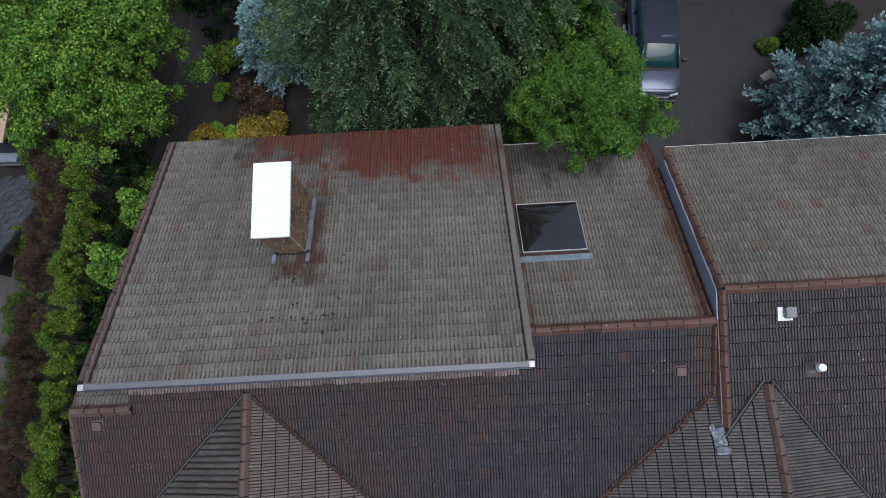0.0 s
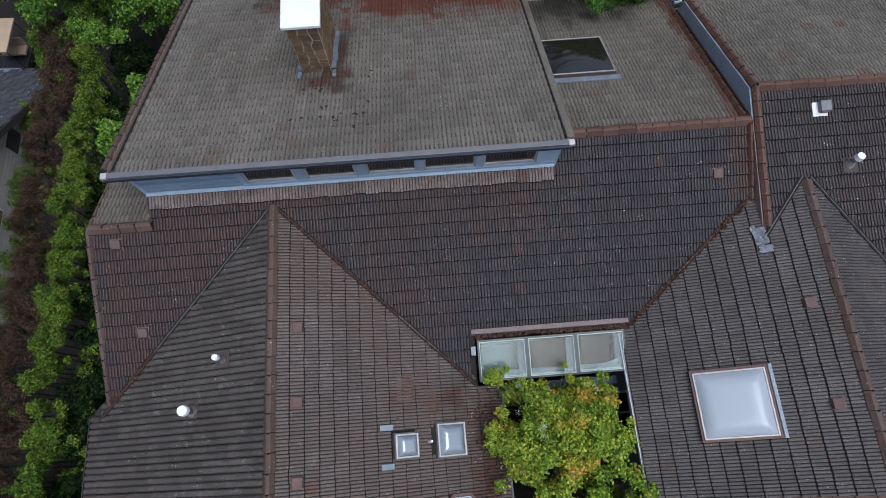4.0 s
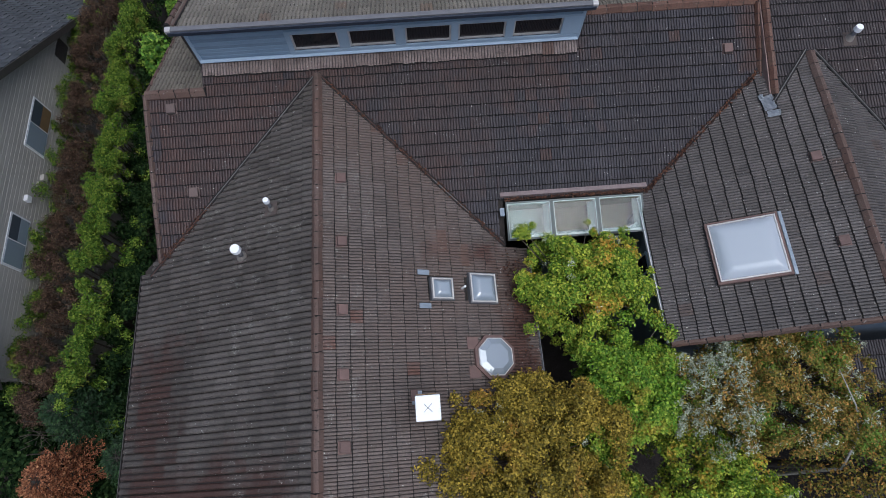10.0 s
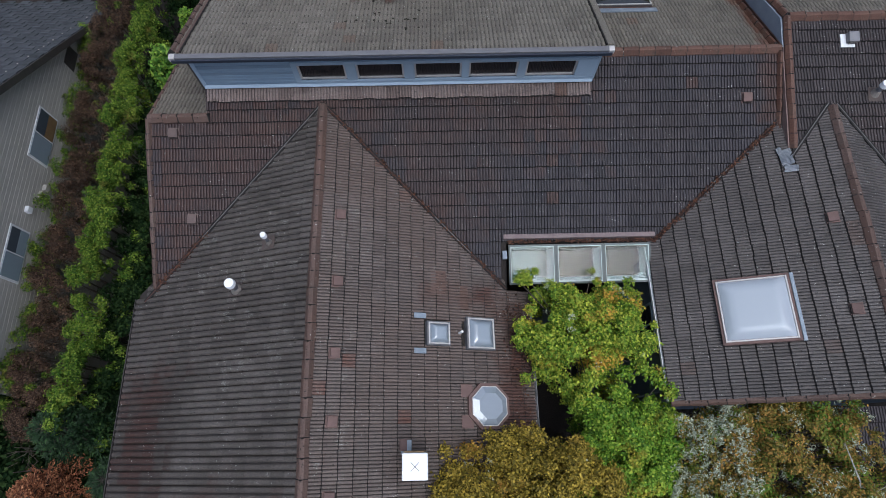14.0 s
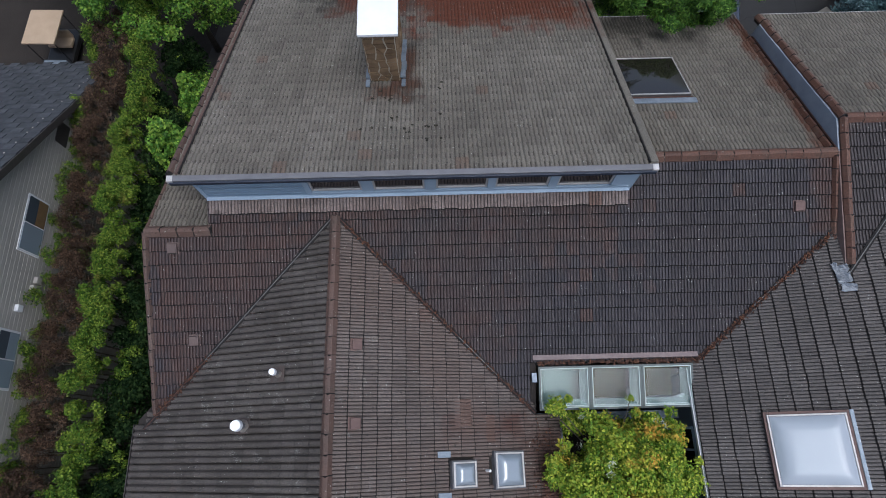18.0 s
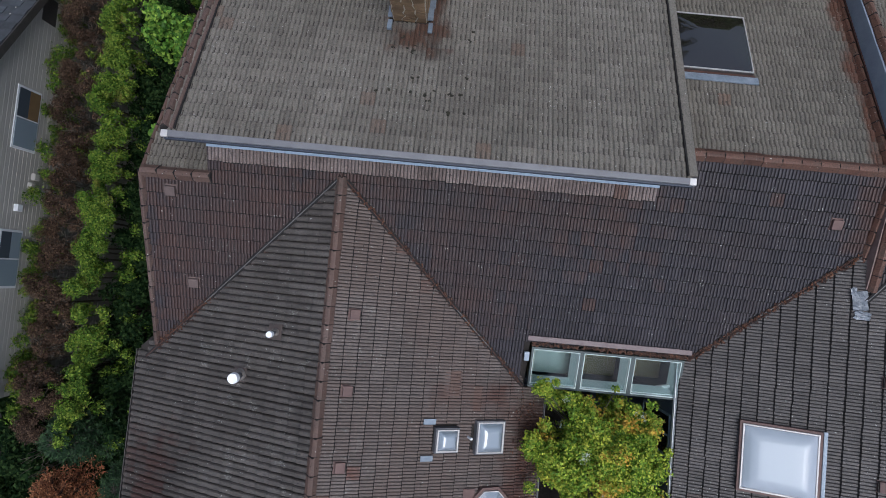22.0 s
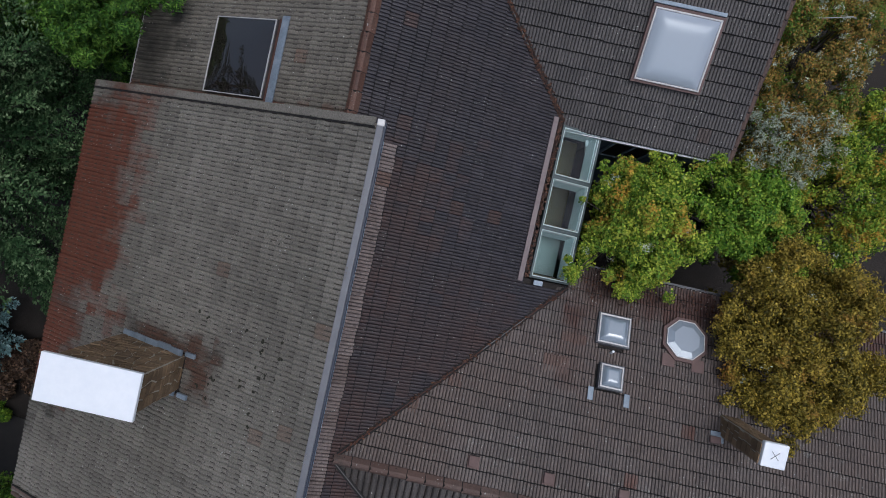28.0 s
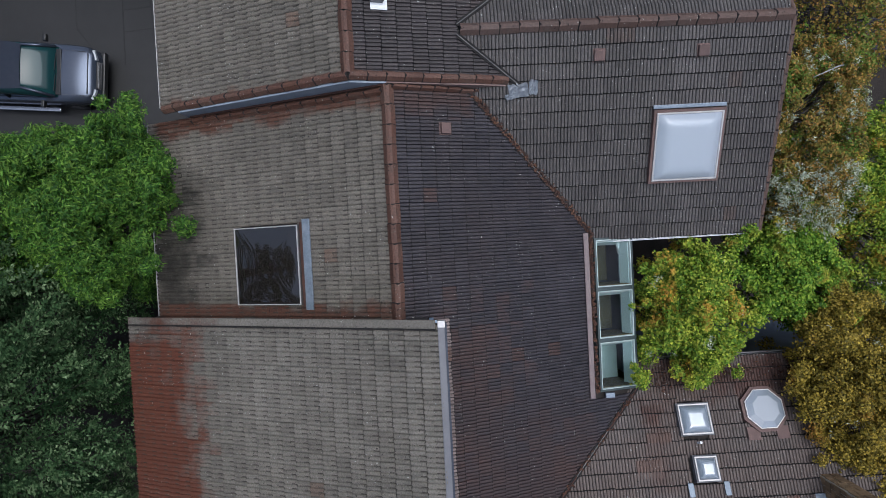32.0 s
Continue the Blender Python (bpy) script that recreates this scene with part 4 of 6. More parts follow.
# east wing
n_wing = deck([(4.84, WR_Y), (19, WR_Y), (19, 6.12), (4.84, 6.12)], z_wn, "brown-grey north slope of the east wing")
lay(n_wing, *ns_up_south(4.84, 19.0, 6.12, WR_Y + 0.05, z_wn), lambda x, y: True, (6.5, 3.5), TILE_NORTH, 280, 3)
s_wing = deck([(4.84, -1.95), (6.0, -3.5), (19, -6), (19, WR_Y), (4.84, WR_Y)], z_ws, "dark purple-brown south slope of the east wing")
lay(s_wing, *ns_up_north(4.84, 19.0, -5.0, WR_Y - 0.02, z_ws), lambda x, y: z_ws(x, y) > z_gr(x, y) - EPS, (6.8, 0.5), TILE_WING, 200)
# low roof to the south-east


def z_low(x, y):
    return 6.6 + 0.20 * (y + 8.0)


low_roof = deck([(5.9, -14.0), (16, -14.0), (16, -7.9), (5.9, -7.9)], z_low, "dark low roof beyond the east gable")
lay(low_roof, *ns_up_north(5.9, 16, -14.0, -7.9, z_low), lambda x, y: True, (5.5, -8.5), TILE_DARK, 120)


# ridges, hips and rakes
def up(p, d):
    return (p[0], p[1], p[2] + d)


cap_run("ridge", house, (-0.1, MR_Y, MR_Z + 0.03), (4.72, MR_Y, MR_Z + 0.03), TILE_RIDGE)
cap_run("ridge", house, (-11.4, W_Y, W_Z + 0.03), (-9.85, W_Y, W_Z + 0.03), TILE_RIDGE_DULL)
cap_run("ridge", house, (LX, -13.2, LZ + 0.03), (LX, -0.32, LZ + 0.03), TILE_RIDGE_DULL, 0.25, 0.08)
cap_run("ridge", house, (RX, -7.72, RZ + 0.03), (RX, -0.75, RZ + 0.03), TILE_RIDGE_DULL, 0.25, 0.08)
cap_run("ridge", house, (4.9, WR_Y, WR_Z + 0.03), (19, WR_Y, WR_Z + 0.03), TILE_RIDGE)
cap_run("rake", house, (4.88, 6.12, z_wn(0, 6.12) + 0.02), (4.88, WR_Y, WR_Z + 0.05), TILE_RIDGE, 0.2, 0.07)
cap_run("rake", house, (4.88, -1.75, z_ws(0, -1.75) + 0.02), (4.88, WR_Y, WR_Z + 0.05), TILE_RIDGE, 0.2, 0.07)
cap_run("rake", house, (-11.42, -4.6, z_s(0, -4.6) + 0.02), (-11.42, W_Y, W_Z + 0.02), TILE_RIDGE_DULL, 0.17, 0.06)
cap_run("rake", house, (-11.4, 6.9, z_w(0, 6.9) + 0.0), (-11.4, W_Y, W_Z + 0.02), TILE_RIDGE_DULL, 0.14, 0.05)
cap_run("rake", house, (SX0 - 0.05, SY1, z_slab(0, SY1) + 0.0), (SX0 - 0.05, SY0 + 0.05, z_slab(0, 0) + 0.0), TILE_RIDGE_DULL, 0.19, 0.06)


def verge(x, w, material, gap):
    """A flat verge strip down the edge of the clerestory roof, with a near-black strip standing in for the shaded slot
    beside it.
    """
    a, b = Vector((x, SY1, z_slab(0, SY1) + 0.05)), Vector((x, SY0 + 0.04, z_slab(0, SY0 + 0.04) + 0.05))
    vm = Matrix.Translation((a + b) / 2) @ (b - a).to_track_quat("Y", "Z").to_matrix().to_4x4()
    part("verge", box(w, (b - a).length, 0.05, vm, 0.012), material, house)
    part("verge_slot", box(0.03, (b - a).length, 0.045, vm @ Matrix.Translation((gap, 0, 0.006))), LAP_SHADE_DIRT, house)


verge(SX1 + 0.02, 0.16, TILE_GREY, 0.10)
verge(SX0 + 0.10, 0.07, TILE_RIDGE_DULL, -0.06)
cap_run("rake", house, (1.36, -7.74, z_gr(1.36, 0) + 0.0), (RX, -7.74, RZ + 0.0), TILE_RIDGE_DULL, 0.17, 0.055)
cap_run("rake", house, (11.2, -7.74, z_gr(11.2, 0) + 0.0), (RX, -7.74, RZ + 0.0), TILE_RIDGE_DULL, 0.17, 0.055)


# valleys: folded metal strips, in part rusted
def valley(a, b, material, w=0.024):
    a, b = Vector(a), Vector(b)
    d = b - a
    m = Matrix.Translation((a + b) / 2) @ d.to_track_quat("Y", "Z").to_matrix().to_4x4()
    part("valley", box(w, d.length, 0.05, m, 0.01), material, house)
    part("valley_trough", box(w + 0.08, d.length, 0.03, m @ Matrix.Translation((0, 0, 0.0))), LAP_SHADE_DIRT, house)


def meet(x, zf_a, zf_b, lo, hi):
    """The y where two slopes meet at x."""
    for _ in range(40):
        mid = (lo + hi) / 2
        if (zf_a(x, lo) - zf_b(x, lo)) * (zf_a(x, mid) - zf_b(x, mid)) <= 0:
            hi = mid
        else:
            lo = mid
    return lo


RUST = plain("rusted_valley", (0.035, 0.016, 0.012), (0.085, 0.036, 0.025), 0.85, 4, 40, 0.5)
STEEL = plain("grey_valley_metal", (0.075, 0.074, 0.074), (0.150, 0.146, 0.142), 0.6, 3, 40, 0.3, 0.2)


def valley_line(zf, x0, x1, other, lift, mats):
    pts = []
    for k in range(len(mats) + 1):
        x = x0 + (x1 - x0) * k / len(mats)
        y = meet(x, zf, other, -8, 3)
        pts.append((x, y, zf(x, y) + lift))
    for a, b, mt in zip(pts, pts[1:], mats):
        valley(a, b, mt)


valley_line(z_gl, LX - 0.1, -11.7, z_s, 0.07, (STEEL, STEEL, RUST))
valley_line(z_gl, LX + 0.1, -2.35, z_s, 0.07, (RUST, RUST, RUST, STEEL, RUST))
valley_line(z_gr, 4.7, 1.55, z_s, 0.06, (RUST, RUST, STEEL, RUST, RUST))
valley_line(z_gr, RX - 0.1, 4.75, z_ws, 0.07, (STEEL,))
valley_line(z_gr, RX + 0.1, 10.6, z_ws, 0.07, (STEEL, STEEL))

# south edge of the clerestory roof: gutter with end caps
gut = part("gutter", box(SX1 - SX0 + 0.10, 0.13, 0.11, Matrix.Translation(((SX0 + SX1) / 2, -0.045, 10.93)), 0.012), GUTTER, house, "grey metal roof edge over the clerestory")
# navy strip: the shadow in the gutter trough, put in as colour
part("gutter_lip", box(SX1 - SX0 + 0.08, 0.045, 0.09, Matrix.Translation(((SX0 + SX1) / 2, -0.128, 10.89)), 0.004), NAVY_SHADE, house, "dark navy strip for the gutter trough's shade")
for x in (SX0 - 0.02, SX1 + 0.02):
    part("gutter_end", box(0.13, 0.14, 0.12, Matrix.Translation((x, -0.05, 10.935)), 0.015), FRAME_PALE, house)
part("fascia", box(SX1 - SX0, 0.05, 0.2, Matrix.Translation(((SX0 + SX1) / 2, 0.04, 10.75)), 0.006), FRAME_DARK, house)
# north and west edges of the clerestory roof
part("fascia", box(SX1 - SX0, 0.05, 0.26, Matrix.Translation(((SX0 + SX1) / 2, SY1 - 0.02, z_slab(0, SY1) - 0.16))), BLUE_TRIM, house)
for x in (SX0 + 0.03, SX1 - 0.03):
    part("side_wall", prism([(x, SY0 + 0.2, z_slab(0, 0.22) - 0.13), (x, SY1 - 0.2, z_slab(0, SY1 - 0.2) - 0.13), (x, SY1 - 0.2, z_slab(0, SY1 - 0.2) - 1.3), (x, SY0 + 0.2, z_slab(0, 0.22) - 1.7)], 0.1, (1 if x < -5 else -1, 0, 0)), FRAME_DARK, house)

# clerestory wall of lapped boards with five openings
CX0, CX1, CY = -9.88, -0.12, 0.13
openings = [(-7.42, -6.26), (-6.00, -4.84), (-4.58, -3.42), (-3.24, -2.04), (-1.84, -0.60)]
Z0, Z1, ZA, ZB = 9.50, 10.86, 9.79, 10.36
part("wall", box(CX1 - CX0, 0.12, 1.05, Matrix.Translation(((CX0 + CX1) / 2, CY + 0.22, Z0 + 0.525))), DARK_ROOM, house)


def board_rows(x0, x1, z0, z1, step=0.125):
    k = max(1, round((z1 - z0) / step))
    st = (z1 - z0) / k
    for i in range(k):
        z = z0 + (i + 0.5) * st
        part("siding_board", box(x1 - x0, 0.030, st + 0.012, Matrix.Translation(((x0 + x1) / 2, CY + 0.015, z)) @ Matrix.Rotation(0.09, 4, "X")), BLUE, house)


Z1 = 10.74
board_rows(CX0, -7.55, Z0, Z1)
board_rows(-7.55, CX1, ZB + 0.07, Z1)
edges = [-7.55] + [p for o in openings for p in o] + [CX1]
part("window_rail", box(CX1 + 7.55, 0.05, 0.10, Matrix.Translation(((CX1 - 7.55) / 2, CY, ZB + 0.05)), 0.006), BLUE_TRIM, house)
part("window_rail", box(CX1 + 7.55, 0.06, ZA - Z0 - 0.06, Matrix.Translation(((CX1 - 7.55) / 2, CY, (ZA - 0.03 + Z0) / 2)), 0.006), BLUE_TRIM, house)
for a, b in zip([-7.55] + [o[1] for o in openings], [o[0] for o in openings] + [CX1]):
    part("window_post", box(b - a, 0.052, ZB - ZA + 0.06, Matrix.Translation(((a + b) / 2, CY, (ZA + ZB) / 2)), 0.005), BLUE_TRIM, house)
part("corner_board", box(0.09, 0.09, Z1 - Z0, Matrix.Translation((CX0, CY + 0.02, (Z0 + Z1) / 2)), 0.006), BLUE_TRIM, house)
part("corner_board", box(0.09, 0.09, Z1 - Z0, Matrix.Translation((CX1, CY + 0.02, (Z0 + Z1) / 2)), 0.006), BLUE_TRIM, house)
for i, (a, b) in enumerate(openings):
    w = thing("window_%d" % (i + 1), "low clerestory window in a pale metal frame", "window", "clerestory windows")
    w["kind"] = "structure"
    for n, sx, sz, x, z in (("frame_side", 0.045, ZB - ZA, a + 0.022, (ZA + ZB) / 2), ("frame_side", 0.045, ZB - ZA, b - 0.022, (ZA + ZB) / 2),
                            ("frame_head", b - a - 0.09, 0.045, (a + b) / 2, ZB - 0.022), ("window_sill", b - a - 0.09, 0.05, (a + b) / 2, ZA + 0.022)):
        part(n, box(sx, 0.05, sz, Matrix.Translation((x, CY + 0.03, z)), 0.004), FRAME_PALE, w)
    part("pane", box(b - a - 0.08, 0.012, ZB - ZA - 0.08, Matrix.Translation(((a + b) / 2, CY + 0.045, (ZA + ZB) / 2))), WINDOW, w)
# apron of upright tiles along the foot of the clerestory wall
na = int((CX1 - CX0) / 0.30)
vs, fs = tile_verts(0.30, 0.27)
apron = part("apron", box(CX1 - CX0, 0.30, 0.02, Matrix.Translation(((CX0 + CX1) / 2, -0.03, S0 + 0.03)) @ Matrix.Rotation(math.atan(0.45), 4, "X")), DECK, house, "faded pink apron tiles under the clerestory")
me_apron = bpy.data.meshes.new("apron_tile")
me_apron.from_pydata([tuple(v) for v in vs], [], fs)
me_apron.materials.append(TILE_APRON)
darken_laps(me_apron, LAP_SHADE_DIRT)
am = roof_frame((CX0, -0.20, z_s(0, -0.20) + 0.035), (1, 0, 0), (0, 1, 0.47))
for i in range(na):
    ob = new("apron_tile", me_apron)
    ob.parent = apron
    ob.matrix_world = am @ Matrix.Translation((i * (CX1 - CX0) / na, random.gauss(0, 0.008), 0))

part("foot_flashing", box(CX1 - CX0, 0.085, 0.03, Matrix.Translation(((CX0 + CX1) / 2, 0.078, 9.625)) @ Matrix.Rotation(math.atan(0.47), 4, "X"), 0.006), BLUE_TRIM, house, "pale blue flashing at the foot of the clerestory wall")

# stepped wall between the main roof and the east wing: north wedge, then south
part("step_wall", prism([(4.74, 5.7, z_n(0, 5.7) - 0.1), (4.74, MR_Y, MR_Z - 0.1), (4.74, MR_Y, z_ws(0, MR_Y) - 0.02), (4.74, WR_Y, WR_Z - 0.02), (4.74, 5.7, z_wn(0, 5.7) - 0.02)], 0.08, (1, 0, 0)), plain("grey_blue_flashing", (0.19, 0.23, 0.285), (0.28, 0.325, 0.385), 0.55, 3, 30, 0.2), house, "pale blue stepped wall above the lower roof")
part("step_wall", prism([(4.75, MR_Y, MR_Z - 0.1), (4.75, -1.7, z_s(0, -1.7) - 0.1), (4.75, -1.7, z_ws(0, -1.7) - 0.02), (4.75, MR_Y, z_ws(0, MR_Y) - 0.02)], 0.07, (1, 0, 0)), plain("pink_render", (0.16, 0.105, 0.09), (0.25, 0.18, 0.16), 0.8, 6, 40, 0.5), house, "faded pink rendered step wall")
cap_run("step_cap", house, (4.70, -1.55, z_s(0, -1.55) + 0.05), (4.70, MR_Y - 0.1, MR_Z + 0.04), TILE_RIDGE, 0.12, 0.07, 0.3)
part("step_flashing", prism([(4.70, 5.6, z_n(0, 5.6) + 0.03), (4.70, MR_Y, MR_Z + 0.06), (4.70, MR_Y, MR_Z + 0.13), (4.70, 5.6, z_n(0, 5.6) + 0.10)], 0.035, (1, 0, 0)), RUST, house)
cap_run("rake", house, (4.62, 5.9, z_n(0, 5.9) + 0.03), (4.62, MR_Y + 0.1, MR_Z + 0.03), TILE_NORTH, 0.16, 0.06)
# eaves gutters
def eave(x0, y0, x1, y1, z, material=GUTTER, label="", wid=0.08):
    a, b = Vector((x0, y0, z)), Vector((x1, y1, z))
    d = b - a
    m = Matrix.Translation((a + b) / 2) @ Matrix.Rotation(math.atan2(d.y, d.x), 4, "Z")
    bm = box(d.length, wid, 0.02, m @ Matrix.Translation((0, 0, -0.05)))
    for s in (-1, 1):
        box(d.length, 0.015, 0.10, m @ Matrix.Translation((0, s * wid / 2, 0)), bm=bm)
    part("eaves_gutter", bm, material, house, label)


eave(1.33, -7.7, 1.30, -3.72, z_gr(1.36, 0) - 0.05, WHITE, "white eaves gutter", 0.06)
eave(-1.72, -13.0, -1.72, -5.0, z_gl(-1.78, 0) - 0.05, GUTTER, "grey eaves gutter full of leaves", 0.05)
eave(0.0, 6.89, 4.7, 6.89, z_n(0, 6.85) - 0.03, FRAME_PALE, "", 0.05)
eave(4.9, 6.16, 19, 6.16, z_wn(0, 6.12) - 0.03, FRAME_PALE, "", 0.05)
eave(-12.02, -13.0, -12.02, -4.8, z_gl(-11.95, 0) - 0.06, FRAME_DARK)


# outer walls under the eaves
def wall(name, x0, y0, x1, y1, z1, material, thick=0.2):
    a, b = Vector((x0, y0, 0)), Vector((x1, y1, 0))
    d = b - a
    m = Matrix.Translation((a + b) / 2 + Vector((0, 0, z1 / 2))) @ Matrix.Rotation(math.atan2(d.y, d.x), 4, "Z")
    part("wall", box(d.length, thick, z1, m), material, house)


wall("w", -11.5, -4.9, -11.5, -12.8, 7.25, BLUE)
wall("w", -11.0, 6.4, -11.0, -4.5, 6.6, BLUE)
wall("w", -10.9, 6.3, 4.7, 6.3, 6.9, BLUE)
wall("w", 4.9, 5.7, 18.8, 5.7, 7.6, BLUE)
wall("w", -2.15, -5.1, -2.15, -12.8, 7.15, NAVY_WALL)
wall("w", 1.52, -7.4, 1.52, -3.9, 7.66, NAVY_WALL)
wall("w", 1.8, -7.4, 10.8, -7.4, 7.5, NAVY_WALL)
wall("w", -2.2, -4.85, 1.7, -4.85, 6.6, NAVY_WALL)
wall("w", -11.5, -12.9, -2.15, -12.9, 7.1, NAVY_WALL)
wall("w", 10.8, -7.4, 10.8, -3.0, 7.4, NAVY_WALL)
wall("w", 18.8, -4.5, 18.8, 6.1, 7.6, BLUE)
part("wall", prism([(-11.3, -7.4 - 5.4, 7.1), (-2.2, -12.8, 7.1), (LX, -12.8, LZ - 0.2)], 0.15, (0, 1, 0)), NAVY_WALL, house)
part("wall", prism([(1.8, -7.5, 7.6), (10.2, -7.5, 7.6), (RX, -7.5, RZ - 0.2)], 0.15, (0, 1, 0)), NAVY_WALL, house)


# ---- things on the roofs ----
def on(zf, x, y, u, v):
    """Frame on a slope at (x, y): x along u, y up the slope along v (a plan direction)."""
    e = 0.5
    z = zf(x, y)
    uu = Vector((u[0] * e, u[1] * e, zf(x + u[0] * e, y + u[1] * e) - z))
    vv = Vector((v[0] * e, v[1] * e, zf(x + v[0] * e, y + v[1] * e) - z))
    return roof_frame((x, y, z + 0.03), uu, vv)


def frame_parts(t, m, w, h, bar, tall, z, material, name="frame"):
    for sx, sy, x, y in ((w, bar, 0, h / 2 - bar / 2), (w, bar, 0, bar / 2 - h / 2), (bar, h - 2 * bar, w / 2 - bar / 2, 0), (bar, h - 2 * bar, bar / 2 - w / 2, 0)):
        part(name, box(sx, sy, tall, m @ Matrix.Translation((x, y, z)), 0.006), material, t)


def dome_skylight(m, w, h, label, kerb, rise=0.16, flat=0.7, milk=None):
    """A curb-mounted skylight with a raised plastic dome."""
    t = thing("skylight", label, "skylight", "domed skylights")
    rim = 0.14 if w > 1 else 0.08
    frame_parts(t, m, w + rim, h + rim, rim - 0.02, 0.16, 0.05, kerb, "kerb")
    frame_parts(t, m, w + 0.02, h + 0.02, 0.035, 0.04, 0.145, FRAME_PALE)
    bm = bmesh.new()
    n = 14
    grid = [[None] * (n + 1) for _ in range(n + 1)]
    for i in range(n + 1):
        for j in range(n + 1):
            a, b = i / n * 2 - 1, j / n * 2 - 1
            edge = min(1 - abs(a), 1 - abs(b))
            lift = rise * min(1.0, edge / flat) ** 0.55
            grid[i][j] = bm.verts.new(m @ Vector((a * (w / 2 - 0.03), b * (h / 2 - 0.03), 0.15 + lift)))
    for i in range(n):
        for j in range(n):
            bm.faces.new((grid[i][j], grid[i + 1][j], grid[i + 1][j + 1], grid[i][j + 1]))
    g = part("dome", bm, milk or DOME, t, "clear plastic dome" if milk else "milky translucent dome", True)
    g.visible_shadow = False
    part("shaft_floor", box(w - 0.1, h - 0.1, 0.02, m @ Matrix.Translation((0, 0, 0.01))), REVEAL, t)
    return t


# large square dome on the east cross gable
m = on(z_gr, 3.37, -5.71, (0, -1), (1, 0))
t = dome_skylight(m, 1.45, 1.5, "large square skylight with a milky dome in a brown kerb", TILE_VENT, 0.13, 0.32)
part("back_pan", box(1.6, 0.08, 0.05, m @ Matrix.Translation((0, 0.88, 0.06)), 0.01), LEAD, t, "grey metal back pan")
# two small domes and an octagon on the west cross gable
m = on(z_gl, -4.15, -6.05, (0, 1), (-1, 0))
t = dome_skylight(m, 0.50, 0.52, "small square skylight with a pyramid dome", KERB_GREY, 0.12, 0.45, DOME_CLEAR)
for s in (-1, 1):
    part("flashing", box(0.13, 0.30, 0.03, m @ Matrix.Translation((s * 0.42, 0.45, 0.05)), 0.008), LEAD, t, "grey flashing tab")
m = on(z_gl, -3.12, -6.0, (0, 1), (-1, 0))
t = dome_skylight(m, 0.72, 0.68, "square skylight with a pyramid dome", KERB_GREY, 0.13, 0.45, DOME_CLEAR)
t2 = thing("flue_pin", "short white vent pin between two skylights", "vent")
part("pin", tube(0.03, 0.03, 0.22, 10, on(z_gl, -3.62, -6.0, (0, 1), (-1, 0)), None), WHITE, t2)


def octagon(bm, m, r, z0, z1, r2=None):
    r2 = r2 or r
    lo = [bm.verts.new(m @ Vector((r * math.cos(math.pi / 8 + k * math.pi / 4), r * math.sin(math.pi / 8 + k * math.pi / 4), z0))) for k in range(8)]
    hi = [bm.verts.new(m @ Vector((r2 * math.cos(math.pi / 8 + k * math.pi / 4), r2 * math.sin(math.pi / 8 + k * math.pi / 4), z1))) for k in range(8)]
    for k in range(8):
        bm.faces.new((lo[k], lo[(k + 1) % 8], hi[(k + 1) % 8], hi[k]))
    bm.faces.new(hi)
    return bm


m = on(z_gl, -2.98, -7.72, (0, 1), (-1, 0))
t = thing("octagonal_skylight", "octagonal skylight with a clear dome in a brown kerb", "skylight")
part("kerb", octagon(bmesh.new(), m, 0.57, -0.05, 0.10), TILE_VENT, t)
part("frame", octagon(bmesh.new(), m, 0.49, 0.10, 0.14), FRAME_PALE, t)
part("dome", octagon(bmesh.new(), m, 0.47, 0.14, 0.20, 0.32), DOME_CLEAR, t).visible_shadow = False
for a in (-1, 1):
    part("flashing", box(0.3, 0.3, 0.03, m @ Matrix.Translation((a * 0.35, 0.55, 0.04)), 0.01), TILE_VENT, t)

# smoked flat skylight on the north slope
m = on(z_n, 1.15, 3.70, (-1, 0), (0, -1))
t = thing("flat_skylight", "large flat skylight of smoked glass in a thin pale frame", "skylight")
frame_parts(t, m, 1.76, 1.74, 0.10, 0.14, 0.05, FRAME_DARK, "kerb")
frame_parts(t, m, 1.74, 1.72, 0.022, 0.03, 0.135, FRAME_PALE)
bm = bmesh.new()
grid = [[bm.verts.new(m @ Vector((a * 0.84, b * 0.83, 0.135 + 0.05 * min(1.0, min(1 - abs(a), 1 - abs(b)) / 0.6) ** 0.8))) for b in [j / 8 - 1 for j in range(17)]] for a in [i / 8 - 1 for i in range(17)]]
for i in range(16):
    for j in range(16):
        bm.faces.new((grid[i][j], grid[i + 1][j], grid[i + 1][j + 1], grid[i][j + 1]))
part("pane", bm, PANE_DARK, t, "dark mirror-like smoked dome", True)
part("head_flashing", box(1.98, 0.19, 0.04, m @ Matrix.Translation((0, 1.03, 0.05)), 0.012), LEAD, t, "pale blue-grey lead flashing")
part("head_gutter", box(1.85, 0.07, 0.05, m @ Matrix.Translation((0, 0.90, 0.04)), 0.008), RUST, t)

# chimney clad in flagstone, with a flat white cap
ch = thing("chimney", "yellow-brown flagstone chimney with a flat white metal cap", "chimney")
HX0, HX1, HY0, HY1, HT = -6.14, -5.42, 3.17, 4.84, 11.32
part("shaft", box(HX1 - HX0, HY1 - HY0, HT - 8.6, Matrix.Translation(((HX0 + HX1) / 2, (HY0 + HY1) / 2, (HT + 8.6) / 2))), MORTAR, ch, "pale mortar joints")
rng = random.Random(5)


